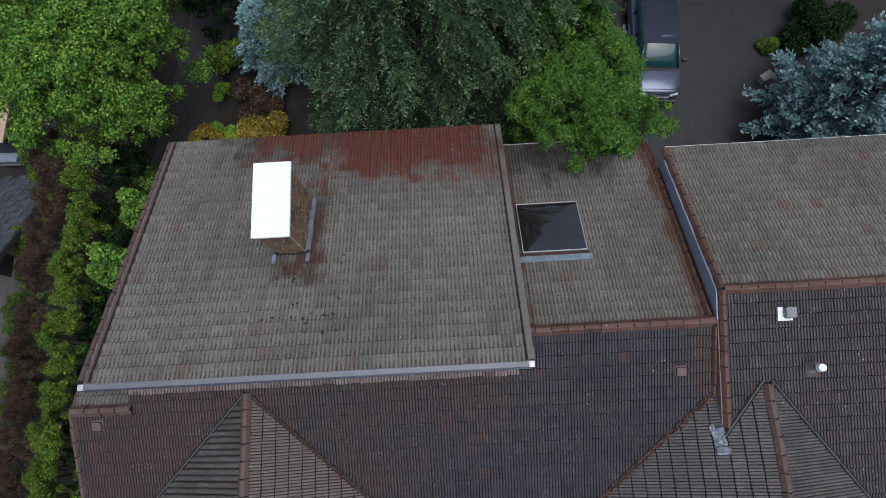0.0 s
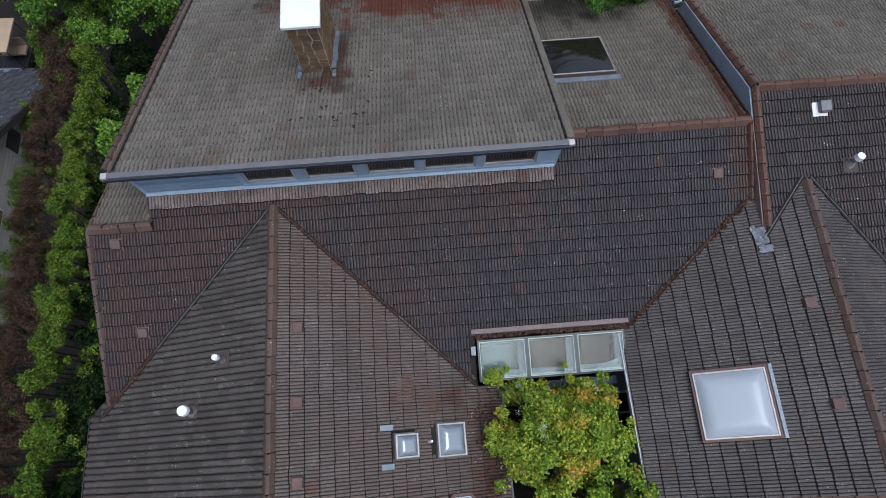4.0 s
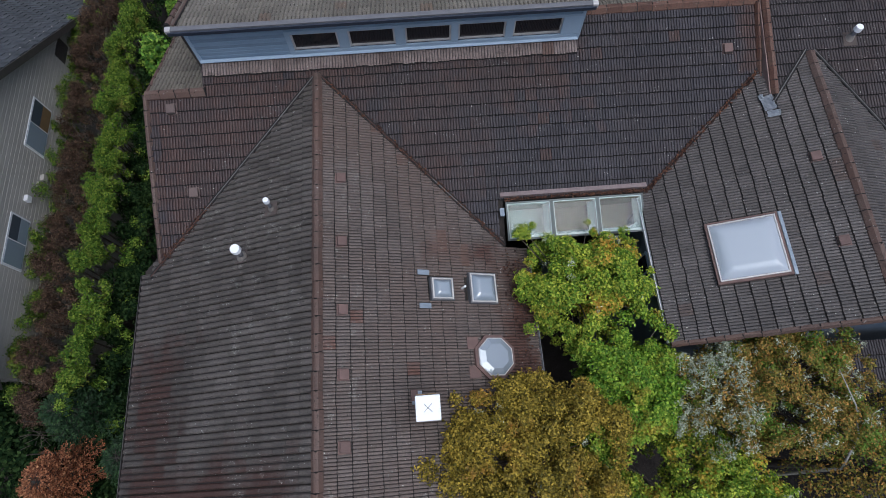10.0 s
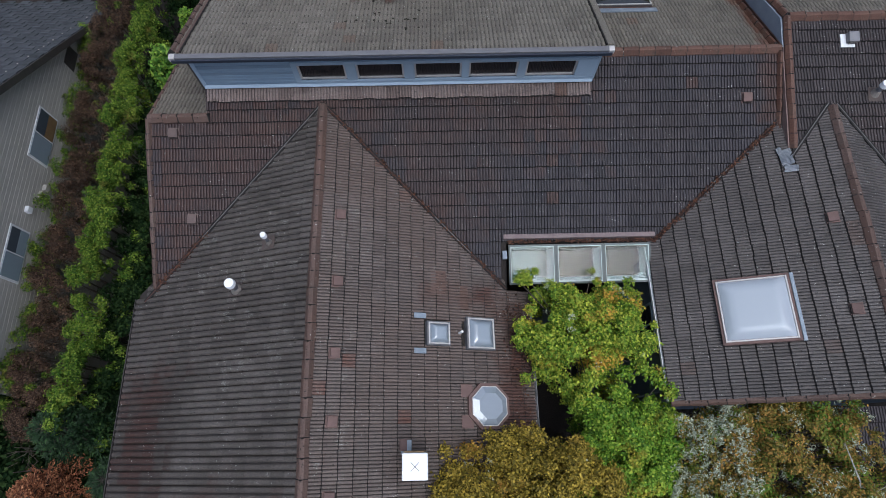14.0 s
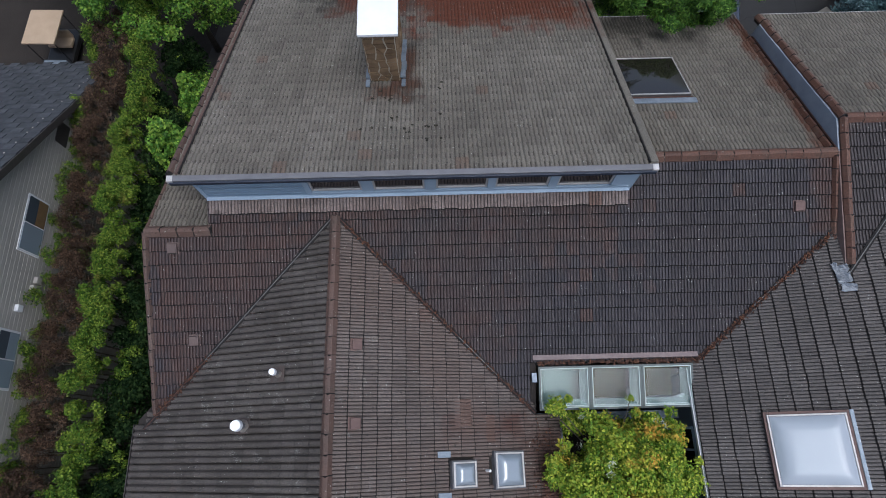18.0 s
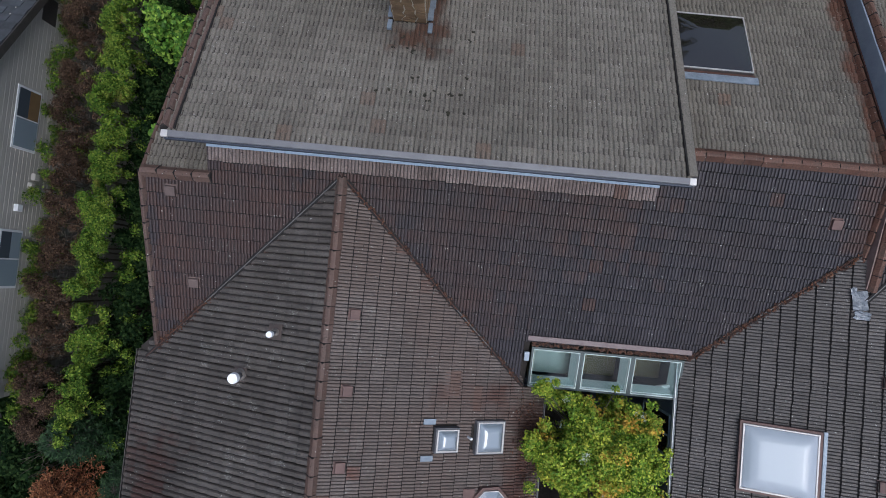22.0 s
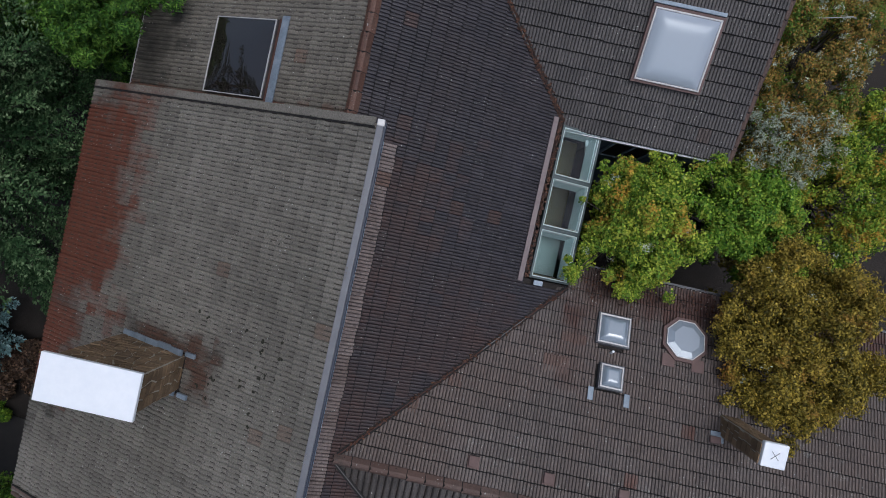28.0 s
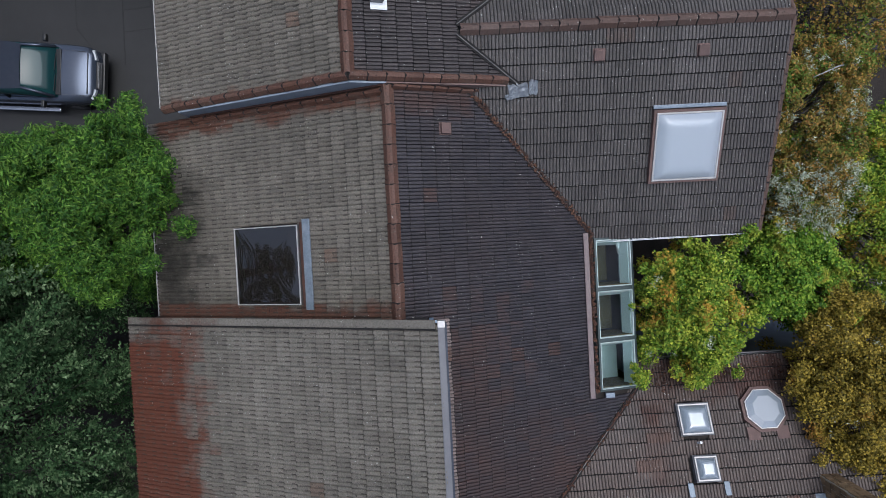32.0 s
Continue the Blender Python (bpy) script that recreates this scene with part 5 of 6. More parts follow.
def stones(face, a0, a1, z0, z1, at):
    """Crazy-paved flat stones with crooked joints, set 15 mm proud of the mortar: cells of a wobbled net, some joined."""
    na, nz = max(2, round((a1 - a0) / 0.24)), max(2, round((z1 - z0) / 0.16))
    node = {}
    for i in range(na + 1):
        for j in range(nz + 1):
            wa = 0.0 if i in (0, na) else rng.uniform(-0.08, 0.08)
            wz = 0.0 if j in (0, nz) else rng.uniform(-0.05, 0.05)
            node[i, j] = (a0 + (a1 - a0) * i / na + wa, z0 + (z1 - z0) * j / nz + wz)
    for i in range(na):
        for j in range(nz):
            quad = [node[i, j], node[i + 1, j], node[i + 1, j + 1], node[i, j + 1]]
            cuts = [quad]
            if rng.random() < 0.25:
                k = rng.randrange(2)
                cuts = [[quad[k], quad[k + 1], quad[(k + 2) % 4]], [quad[k], quad[(k + 2) % 4], quad[(k + 3) % 4]]]
            for poly in cuts:
                ca, cz = sum(p[0] for p in poly) / len(poly), sum(p[1] for p in poly) / len(poly)
                keep = [(ca + (a - ca) * f, cz + (zz - cz) * f) for (a, zz) in poly for f in (rng.uniform(0.80, 0.92),)]
                if face == "x":
                    pts, ax = [(at, y, zz) for y, zz in keep], (1 if at > -5.8 else -1, 0, 0)
                else:
                    pts, ax = [(x, at, zz) for x, zz in keep], (0, 1 if at > 4 else -1, 0)
                part("stone", prism(pts, rng.uniform(0.012, 0.03), ax), STONE, ch)


stones("x", HY0, HY1, 8.95, HT, HX1)
stones("x", HY0, HY1, 8.95, HT, HX0)
stones("y", HX0, HX1, 9.5, HT, HY0)
stones("y", HX0, HX1, 8.9, HT, HY1)
part("cap", box(0.90, 1.86, 0.09, Matrix.Translation(((HX0 + HX1) / 2, (HY0 + HY1) / 2, HT + 0.055)), 0.018), WHITE_CAP, ch, "flat bright white metal cap")
part("cap_skirt", box(0.84, 1.80, 0.06, Matrix.Translation(((HX0 + HX1) / 2, (HY0 + HY1) / 2, HT))), GUTTER, ch)
ms = on(z_slab, HX1 + 0.08, (HY0 + HY1) / 2, (-1, 0), (0, -1))
for k in range(5):
    part("step_flashing", box(0.13, 0.36, 0.05, ms @ Matrix.Translation((rng.uniform(-0.015, 0.015), -0.7 + k * 0.36, 0.07)) @ Matrix.Rotation(rng.uniform(-0.05, 0.05), 4, "Z"), 0.012), LEAD, ch, "dull blue-grey lead step flashing")
ms = on(z_slab, HX0 - 0.06, (HY0 + HY1) / 2, (-1, 0), (0, -1))
for k in range(5):
    part("step_flashing", box(0.12, 0.36, 0.05, ms @ Matrix.Translation((0, -0.7 + k * 0.36, 0.07)), 0.012), LEAD, ch)
for x in (HX0 - 0.05, HX1 + 0.10):
    part("flashing_tab", box(0.10, 0.26, 0.06, on(z_slab, x, HY0 - 0.22, (-1, 0), (0, -1)) @ Matrix.Translation((0, 0, 0.06)), 0.012), LEAD, ch)

# small stone chimney with a white hat on the west cross gable
sc = thing("small_chimney", "small stone flue chimney with a square white metal hat", "chimney")
part("shaft", box(0.42, 0.42, 1.9, Matrix.Translation((-4.62, -8.90, 9.05))), MORTAR, sc)
for face, at in (("x", -4.41), ("x", -4.83)):
    z = 8.2
    while z < 9.95:
        hgt = rng.uniform(0.12, 0.2)
        y = -9.11
        while y < -8.72:
            ln = min(rng.uniform(0.14, 0.28), -8.69 - y)
            part("stone", prism([(at, y + 0.012, z + 0.012), (at, y + ln - 0.012, z + 0.01), (at, y + ln - 0.02, z + hgt - 0.012), (at, y + 0.01, z + hgt - 0.01)], 0.02, (1 if at > -4.6 else -1, 0, 0)), STONE, sc)
            y += ln
        z += hgt
for at in (-8.69, -9.11):
    z = 8.2
    while z < 9.95:
        hgt = rng.uniform(0.12, 0.2)
        x = -4.83
        while x < -4.44:
            ln = min(rng.uniform(0.14, 0.28), -4.41 - x)
            part("stone", prism([(x + 0.012, at, z + 0.012), (x + ln - 0.012, at, z + 0.01), (x + ln - 0.02, at, z + hgt - 0.012), (x + 0.01, at, z + hgt - 0.01)], 0.02, (0, 1 if at > -8.9 else -1, 0)), STONE, sc)
            x += ln
        z += hgt
part("hat", box(0.50, 0.50, 0.12, Matrix.Translation((-4.60, -8.95, 10.08)), 0.03), WHITE_CAP, sc, "square white metal hat with crossed creases")
for a in (0.785, -0.785):
    part("crease", box(0.22, 0.012, 0.008, Matrix.Translation((-4.60, -8.95, 10.142)) @ Matrix.Rotation(a, 4, "Z")), GUTTER, sc)
part("flashing", box(0.30, 0.24, 0.04, on(z_gl, -4.62, -8.72, (0, 1), (-1, 0)) @ Matrix.Translation((0.12, 0.28, 0.03)), 0.01), LEAD, sc)
part("kerb_tile", box(0.25, 0.16, 0.08, on(z_gl, -4.95, -8.55, (0, 1), (-1, 0)) @ Matrix.Translation((0, 0, 0.05)), 0.02), TILE_VENT, sc)


# vents
def tile_vent(x, y, zf, u, v, material=TILE_VENT):
    m = on(zf, x, y, u, v)
    t = thing("roof_vent", "square terracotta ventilation tile on the roof", "roof vent", "square roof vents", m)
    part("base", box(0.27, 0.28, 0.03, Matrix.Translation((0, 0, 0.012)), 0.006), material, t)
    part("hood", box(0.23, 0.22, 0.08, Matrix.Translation((0, 0.0, 0.06)), 0.016), material, t)
    part("mouth", box(0.21, 0.02, 0.05, Matrix.Translation((0, -0.122, 0.05))), DECK, t)


E_ = ((0, 1), (-1, 0))
W_ = ((0, -1), (1, 0))
S_ = ((1, 0), (0, 1))
for y in (-3.29, -4.95, -6.60, -8.05, -9.55, -11.1):
    tile_vent(-6.42, y, z_gl, *E_)
for y in (-3.67, -5.88):
    tile_vent(5.26, y, z_gr, *W_)
for x, y in ((3.87, -0.34), (-10.77, -0.92), (-10.38, -2.95)):
    tile_vent(x, y, z_s, *S_, plain("pale_vent", (0.085, 0.058, 0.053), (0.13, 0.092, 0.084), 0.7) if x < 0 else TILE_VENT)


def vent_pipe(x, y, zf, u, v, h, r, label, collar=True):
    m = on(zf, x, y, u, v)
    t = thing("vent_pipe", label, "vent pipe", "white vent pipes")
    b = Matrix.Translation(m.translation)
    part("pipe", tube(r * 0.62, r * 0.62, h, 16, b), GUTTER, t, smooth=True)
    part("cap", tube(r, r * 0.9, 0.12, 18, Matrix.Translation((0, 0, h - 0.05)) @ b), WHITE_CAP, t, "round white cap")
    part("collar", tube(r * 1.25, r * 0.7, 0.16, 16, b), PIPE_COLLAR, t)
    part("flashing", box(0.34, 0.36, 0.025, m @ Matrix.Translation((0, -0.02, 0.025)), 0.006), BOOT if collar else LEAD, t)


vent_pipe(-8.94, -4.93, z_gl, *W_, 0.52, 0.125, "white capped flue pipe")
vent_pipe(-8.16, -3.86, z_gl, *W_, 0.50, 0.075, "thin white capped vent pipe")
vent_pipe(6.95, -0.45, z_ws, *S_, 0.38, 0.10, "white ball-capped vent pipe")
m = on(z_ws, 6.40, 0.90, *S_)
t = thing("box_vent", "grey metal box vent on a white flashing", "roof vent")
part("flashing", box(0.36, 0.34, 0.03, m @ Matrix.Translation((-0.05, -0.03, 0.03)), 0.006), WHITE, t)
part("hood", box(0.26, 0.26, 0.15, m @ Matrix.Translation((0.03, 0.02, 0.11)), 0.02), GUTTER, t)
part("louvre", box(0.2, 0.02, 0.08, m @ Matrix.Translation((0.03, -0.12, 0.11))), FRAME_DARK, t)

# lead patch where the rake dies into the east gable
m = on(z_gr, 4.66, -1.98, *W_)
t = thing("lead_patch", "crumpled silver-grey lead flashing patch", "flashing")
rng = random.Random(21)
for cx, cy, sx, sy, rot in ((-0.02, 0.0, 0.42, 0.30, 0.12), (0.30, 0.06, 0.18, 0.30, -0.12), (-0.20, -0.12, 0.20, 0.12, 0.3)):
    bm = bmesh.new()
    g = [[bm.verts.new(m @ Matrix.Translation((cx, cy, 0.062)) @ Matrix.Rotation(rot, 4, "Z") @ Vector(((i / 6 - 0.5) * sx + rng.gauss(0, 0.010), (j / 5 - 0.5) * sy + rng.gauss(0, 0.010), rng.gauss(0, 0.007)))) for j in range(6)] for i in range(7)]
    for i in range(6):
        for j in range(5):
            bm.faces.new((g[i][j], g[i + 1][j], g[i + 1][j + 1], g[i][j + 1]))
    bmesh.ops.solidify(bm, geom=bm.faces[:], thickness=0.012)
    part("sheet", bm, SILVER, t)

# odd rust-brown tiles laid among the others
for x, y, zf, fr in ((-5.55, -1.55, z_gl, E_), (-4.1, -4.75, z_gl, E_), (-3.55, -5.1, z_gl, E_)):
    t = thing("replaced_tile", "odd rust-brown replacement tile", "roof tile")
    for k in (0, 1):
        vs, fs = tile_verts(0.30, 0.325)
        mm = np.array(on(zf, x, y, *fr) @ Matrix.Translation((-0.30 + k * 0.30, -0.17, -0.012)))
        mesh_ob("tile_body", vs @ mm[:3, :3].T + mm[:3, 3], fs, TILE_RIDGE_DULL, t)

# glazed strip of three panes over the courtyard
CURTAIN = plain("pale_curtain", (0.28, 0.34, 0.32), (0.40, 0.46, 0.44), 0.9, 3, 20)
OLIVE_CLOTH = plain("olive_cloth", (0.035, 0.034, 0.022), (0.13, 0.11, 0.06), 0.9, 3, 20)
sr = thing("sunroom_glazing", "row of three sloping glass panes in mint and dark green frames", "roof glazing")
GX0, GX1, GY0, GY1 = -2.28, 1.38, -4.72, -3.74


def z_glaze(x, y):
    return 7.96 + 0.25 * (y - GY1)


part("head_flashing", box(GX1 - GX0 + 0.25, 0.12, 0.10, Matrix.Translation(((GX0 + GX1) / 2, GY1 + 0.20, z_glaze(0, GY1) + 0.10)), 0.012), plain("rusty_pink_flashing", (0.14, 0.10, 0.098), (0.22, 0.175, 0.17), 0.6, 5, 30, 0.3), sr, "faded pink metal head flashing")
pw = (GX1 - GX0) / 3
for k in range(3):
    x0, x1 = GX0 + k * pw, GX0 + (k + 1) * pw
    m = on(z_glaze, (x0 + x1) / 2, (GY0 + GY1) / 2, (1, 0), (0, 1))
    frame_parts(sr, m, pw, 1.02, 0.05, 0.10, 0.0, FRAME_GREEN)
    frame_parts(sr, m, pw - 0.08, 0.94, 0.032, 0.07, 0.005, FRAME_MINT, "sash")
    pane = part("pane", box(pw - 0.2, 0.82, 0.012, m @ Matrix.Translation((0, 0, 0.01))), PANE, sr, "clear glass")
    pane.visible_shadow = False
    pane.data.materials.append(PANE_INNER)
    for poly in pane.data.polygons:
        poly.material_index = 0 if poly.normal.z > 0.5 else 1
    part("reveal", box(0.03, 0.88, 0.30, m @ Matrix.Translation((pw / 2 - 0.12, 0, -0.16)) @ Matrix.Rotation(0.40, 4, "Y")), REVEAL, sr)
    part("reveal", box(0.03, 0.88, 0.70, m @ Matrix.Translation((0.075 - pw / 2, 0, -0.38))), OLIVE_CLOTH, sr)
    part("reveal", box(pw - 0.18, 0.03, 0.26, m @ Matrix.Translation((0, -0.38, -0.15)) @ Matrix.Rotation(0.35, 4, "X")), REVEAL, sr)
    part("reveal", box(pw - 0.18, 0.03, 0.95, m @ Matrix.Translation((0, 0.43, -0.50))), (CURTAIN, OLIVE_CLOTH, OLIVE_CLOTH)[k], sr)
    part("curtain", box(pw - 0.2, 0.84, 0.03, m @ Matrix.Translation((0, -0.01, -0.75 - 0.15 * k))), (CURTAIN, OLIVE_CLOTH, OLIVE_CLOTH)[k], sr)
part("end_flashing", box(0.12, 0.22, 0.08, Matrix.Translation((GX0 - 0.10, GY1 - 0.25, 7.95)), 0.012), LEAD, sr)
# tall window in the courtyard wall
cw = thing("courtyard_window", "tall dark window in the slate-blue courtyard wall", "window")
mw = Matrix.Translation((1.40, -5.7, 6.5))
for sy, sz, y, z in ((0.06, 1.8, -0.5, 0), (0.06, 1.8, 0.5, 0), (1.0, 0.06, 0, 0.9), (1.0, 0.06, 0, -0.9), (0.05, 1.7, 0, 0)):
    part("frame", box(0.06, sy, sz, mw @ Matrix.Translation((0, y, z)), 0.006), BLUE_TRIM, cw)
part("pane", box(0.02, 0.95, 1.75, mw), WINDOW, cw)

dp = thing("downpipe", "short white downpipe elbow under the white gutter", "downpipe")
bm = bmesh.new()
limb(bm, (1.30, -4.42, 7.78), (1.30, -4.42, 7.60), 0.045, 0.045, 12)
limb(bm, (1.30, -4.42, 7.62), (0.98, -4.52, 7.42), 0.045, 0.045, 12)
part("elbow", bm, WHITE, dp, smooth=True)

# ---- neighbour's house ----
nb = thing("neighbour_house", "neighbouring house with taupe lap siding and a dark shingle roof", "house")
NX = -16.8


PY, PZ, NS = -1.2, 9.60, 0.61  # peak of the neighbour's gable
part("wall", prism([(NX, 7.0, 0), (NX, 7.0, PZ - NS * (7.0 - PY)), (NX, PY, PZ), (NX, -6.9, PZ + NS * (-6.9 - PY)), (NX, -6.9, 0)], 0.2, (-1, 0, 0)), TAUPE, nb)
zb = 1.2
while zb < PZ - 0.2:
    y_hi = min(6.98, PY + (PZ - zb) / NS)
    y_lo = max(-6.88, PY - (PZ - zb) / NS)
    part("siding_board", box(0.03, y_hi - y_lo, 0.165, Matrix.Translation((NX + 0.015, (y_hi + y_lo) / 2, zb + 0.08)) @ Matrix.Rotation(0.035, 4, "Y")), TAUPE, nb)
    zb += 0.155
for s, y_end in ((1, 8.2), (-1, -7.3)):
    ze = PZ - NS * abs(y_end - PY)
    part("roof", prism([(NX + 0.40, y_end, ze), (NX + 0.40, PY, PZ), (NX - 9, PY, PZ), (NX - 9, y_end, ze)], 0.14, (0, 0, 1)), SHINGLE, nb, "dark asphalt shingle roof")
    part("bargeboard", prism([(NX + 0.40, y_end, ze - 0.12), (NX + 0.40, PY, PZ - 0.12), (NX + 0.40, PY, PZ + 0.12), (NX + 0.40, y_end, ze + 0.12)], 0.035, (1, 0, 0)), FRAME_DARK, nb)
    rows = 34
    for r in range(rows):
        f = r / rows
        yy, zz = y_end + (PY - y_end) * f, ze + (PZ - ze) * f
        xx = NX + 0.40
        k = 0
        while xx > NX - 5:
            ln = 0.30 + 0.04 * math.sin(r * 7.1 + k * 3.3)
            if (r + k) % 2 == 0:
                part("shingle", box(ln, 0.26, 0.02, Matrix.Translation((xx - ln / 2, yy, zz + 0.155)) @ Matrix.Rotation(-s * math.atan(NS), 4, "X")), SHINGLE, nb)
            xx -= ln
            k += 1
part("wall", box(8, 0.2, 4.5, Matrix.Translation((NX - 4.1, 6.9, 2.2))), TAUPE, nb)
part("wall", box(8, 0.2, 5.6, Matrix.Translation((NX - 4.1, -6.8, 2.8))), TAUPE, nb)


def n_window(y0, y1, z0, z1, split, name="window"):
    w = part(name, box(0.05, y1 - y0 + 0.1, z1 - z0 + 0.1, Matrix.Translation((NX + 0.03, (y0 + y1) / 2, (z0 + z1) / 2)), 0.008), WHITE, nb, "white-framed sash window")
    part("pane", box(0.02, (y1 - y0) * 0.5 - 0.04, z1 - z0, Matrix.Translation((NX + 0.06, y0 + (y1 - y0) * 0.25, (z0 + z1) / 2))), PALE_PANE, w)
    part("pane", box(0.02, (y1 - y0) * 0.5 - 0.04, (z1 - z0) * 0.48, Matrix.Translation((NX + 0.06, y0 + (y1 - y0) * 0.75, z0 + (z1 - z0) * 0.25))), split, w)
    part("pane", box(0.02, (y1 - y0) * 0.5 - 0.04, (z1 - z0) * 0.48, Matrix.Translation((NX + 0.06, y0 + (y1 - y0) * 0.75, z0 + (z1 - z0) * 0.75))), SKY_PANE, w)


SKY_PANE = glass_material("dim_pane", (0.1, 0.1, 0.1), 1.6, 1.0, (0.06, 0.075, 0.09))
PALE_PANE = glass_material("pale_pane", (0.3, 0.3, 0.3), 1.7, 1.0, (0.22, 0.27, 0.31))
n_window(0.22, 1.90, 5.36, 6.17, ORANGE_BLIND)
n_window(-3.70, -2.14, 5.42, 6.15, PALE_PANE)
part("vent_louvre", box(0.04, 0.75, 0.55, Matrix.Translation((NX + 0.03, 4.4, 5.4)), 0.01), FRAME_DARK, nb, "dark wall louvre")
for y, z in ((-1.46, 5.71), (-0.78, 5.3), (-0.5, 5.2)):
    part("wall_box", box(0.14, 0.2, 0.2, Matrix.Translation((NX + 0.08, y, z)), 0.02), WHITE if y < -1 else TAUPE, nb, "small wall-mounted box")

# ---- vehicles on the drive ----
def loft(rows, bm=None):
    """A closed skin through rows (y, half outline of (x, z) from sill to middle), mirrored."""
    bm = bm or bmesh.new()
    ring = []
    for y, half in rows:
        pts = [(x, z) for x, z in half] + [(-x, z) for x, z in half[::-1] if x > 0.001]
        ring.append([bm.verts.new((x, y, z)) for x, z in pts])
    for a, b in zip(ring, ring[1:]):
        for k in range(len(a) - 1):
            bm.faces.new((a[k], a[k + 1], b[k + 1], b[k]))
        bm.faces.new((a[-1], a[0], b[0], b[-1]))
    bm.faces.new(ring[0])
    bm.faces.new(ring[-1][::-1])
    return bm


def pickup(x, y, rz, paint, label):
    """A crew-cab pickup: bonnet, cabin, covered bed."""
    m = pose(x, y, 0.06, 0, 0, rz) @ Matrix.Diagonal((1.10, 1.06, 1.12, 1))
    t = thing("pickup_truck", label, "pickup truck", "", m)

    def hull(w, s, b, c):
        """Half section: sill, flank, shoulder, edge of the top, middle."""
        return [(w * 0.93, s), (w, s + 0.25), (w * 0.985, b - 0.10), (w * 0.93, b - 0.015), (w * 0.72, c - 0.02), (w * 0.35, c), (0.0, c + 0.01)]

    body = [(-2.38, hull(0.60, 0.40, 0.74, 0.76)), (-2.30, hull(0.80, 0.36, 0.88, 0.92)), (-2.10, hull(0.90, 0.34, 0.96, 1.00)), (-1.6, hull(0.94, 0.33, 1.02, 1.07)), (-1.0, hull(0.95, 0.33, 1.05, 1.10)),
            (0.0, hull(0.96, 0.33, 1.07, 1.08)), (1.4, hull(0.96, 0.33, 1.09, 1.10)), (2.3, hull(0.96, 0.34, 1.12, 1.13)), (3.5, hull(0.95, 0.36, 1.12, 1.13)), (3.62, hull(0.90, 0.42, 1.05, 1.06))]
    part("body", loft(body), paint, t, smooth=True)

    def cab(w, z):
        return [(w, 1.04), (w * 0.97, z * 0.5 + 0.52), (w * 0.86, z - 0.03), (w * 0.6, z), (0.0, z + 0.015)]

    glass = [(-1.22, cab(0.80, 1.08)), (-0.95, cab(0.84, 1.27)), (-0.45, cab(0.84, 1.60)), (0.0, cab(0.84, 1.68)), (1.4, cab(0.84, 1.69)), (1.85, cab(0.83, 1.58)), (2.2, cab(0.80, 1.12))]
    part("cabin_glass", loft(glass), CAR_GLASS, t, "dark teal windscreen and side glass", True)
    bm = bmesh.new()
    g = [[bm.verts.new((a * w, yy, zz - 0.05 * a * a)) for a in (-1, -0.7, 0, 0.7, 1)] for yy, w, zz in ((-0.40, 0.68, 1.67), (0.0, 0.73, 1.715), (1.4, 0.73, 1.725), (1.80, 0.68, 1.66))]
    for a, b in zip(g, g[1:]):
        for k in range(4):
            bm.faces.new((a[k], a[k + 1], b[k + 1], b[k]))
    bmesh.ops.solidify(bm, geom=bm.faces[:], thickness=0.03)
    part("roof_panel", bm, paint, t, smooth=True)
    for s in (-1, 1):
        bm = bmesh.new()
        limb(bm, (s * 0.79, -1.16, 1.12), (s * 0.66, -0.42, 1.66), 0.045, 0.04, 8)
        part("pillar", bm, paint, t, smooth=True)
        for yy in (0.35, 1.45):
            bm = bmesh.new()
            limb(bm, (s * 0.85, yy, 1.08), (s * 0.70, yy, 1.67), 0.04, 0.035, 8)
            part("pillar", bm, CAR_BLACK, t, smooth=True)
        part("mirror", box(0.22, 0.12, 0.15, Matrix.Translation((s * 1.05, -0.82, 1.14)), 0.03), CAR_BLACK, t)
        part("headlight", box(0.34, 0.16, 0.13, Matrix.Translation((s * 0.62, -2.25, 0.84)) @ Matrix.Rotation(s * 0.25, 4, "Z"), 0.03), LAMP_GLASS, t)
        for yy in (-1.45, 2.35):
            wheel = part("wheel", tube(0.36, 0.36, 0.24, 22, Matrix.Translation((s * 0.84 - 0.12, yy, 0.36)) @ Matrix.Rotation(math.pi / 2, 4, "Y")), RUBBER, t)
            part("rim", tube(0.22, 0.20, 0.26, 14, Matrix.Translation((s * 0.84 - 0.13, yy, 0.36)) @ Matrix.Rotation(math.pi / 2, 4, "Y")), CHROME, wheel)
        part("running_board", box(0.13, 2.3, 0.05, Matrix.Translation((s * 1.05, 0.3, 0.36)), 0.015), CHROME, t)
        part("bonnet_seam", box(0.012, 0.85, 0.012, Matrix.Translation((s * 0.70, -1.62, 1.035)) @ Matrix.Rotation(0.08, 4, "X")), CAR_BLACK, t)
    part("bed_cover", box(1.62, 1.22, 0.05, Matrix.Translation((0, 2.90, 1.15)), 0.02), CAR_BLACK, t, "black bed cover")
    part("tailgate", box(1.60, 0.06, 0.5, Matrix.Translation((0, 3.62, 0.85)), 0.02), paint, t)
    part("cowl", box(1.45, 0.16, 0.03, Matrix.Translation((0, -1.24, 1.095)), 0.012), CAR_BLACK, t)
    part("bonnet_edge", box(1.30, 0.03, 0.02, Matrix.Translation((0, -2.13, 1.0)), 0.006), CAR_BLACK, t)
    part("grille", box(0.86, 0.06, 0.26, Matrix.Translation((0, -2.37, 0.76)), 0.02), CAR_BLACK, t)
    for z in (0.68, 0.76, 0.84):
        part("grille_bar", box(0.84, 0.04, 0.025, Matrix.Translation((0, -2.40, z))), CHROME, t)
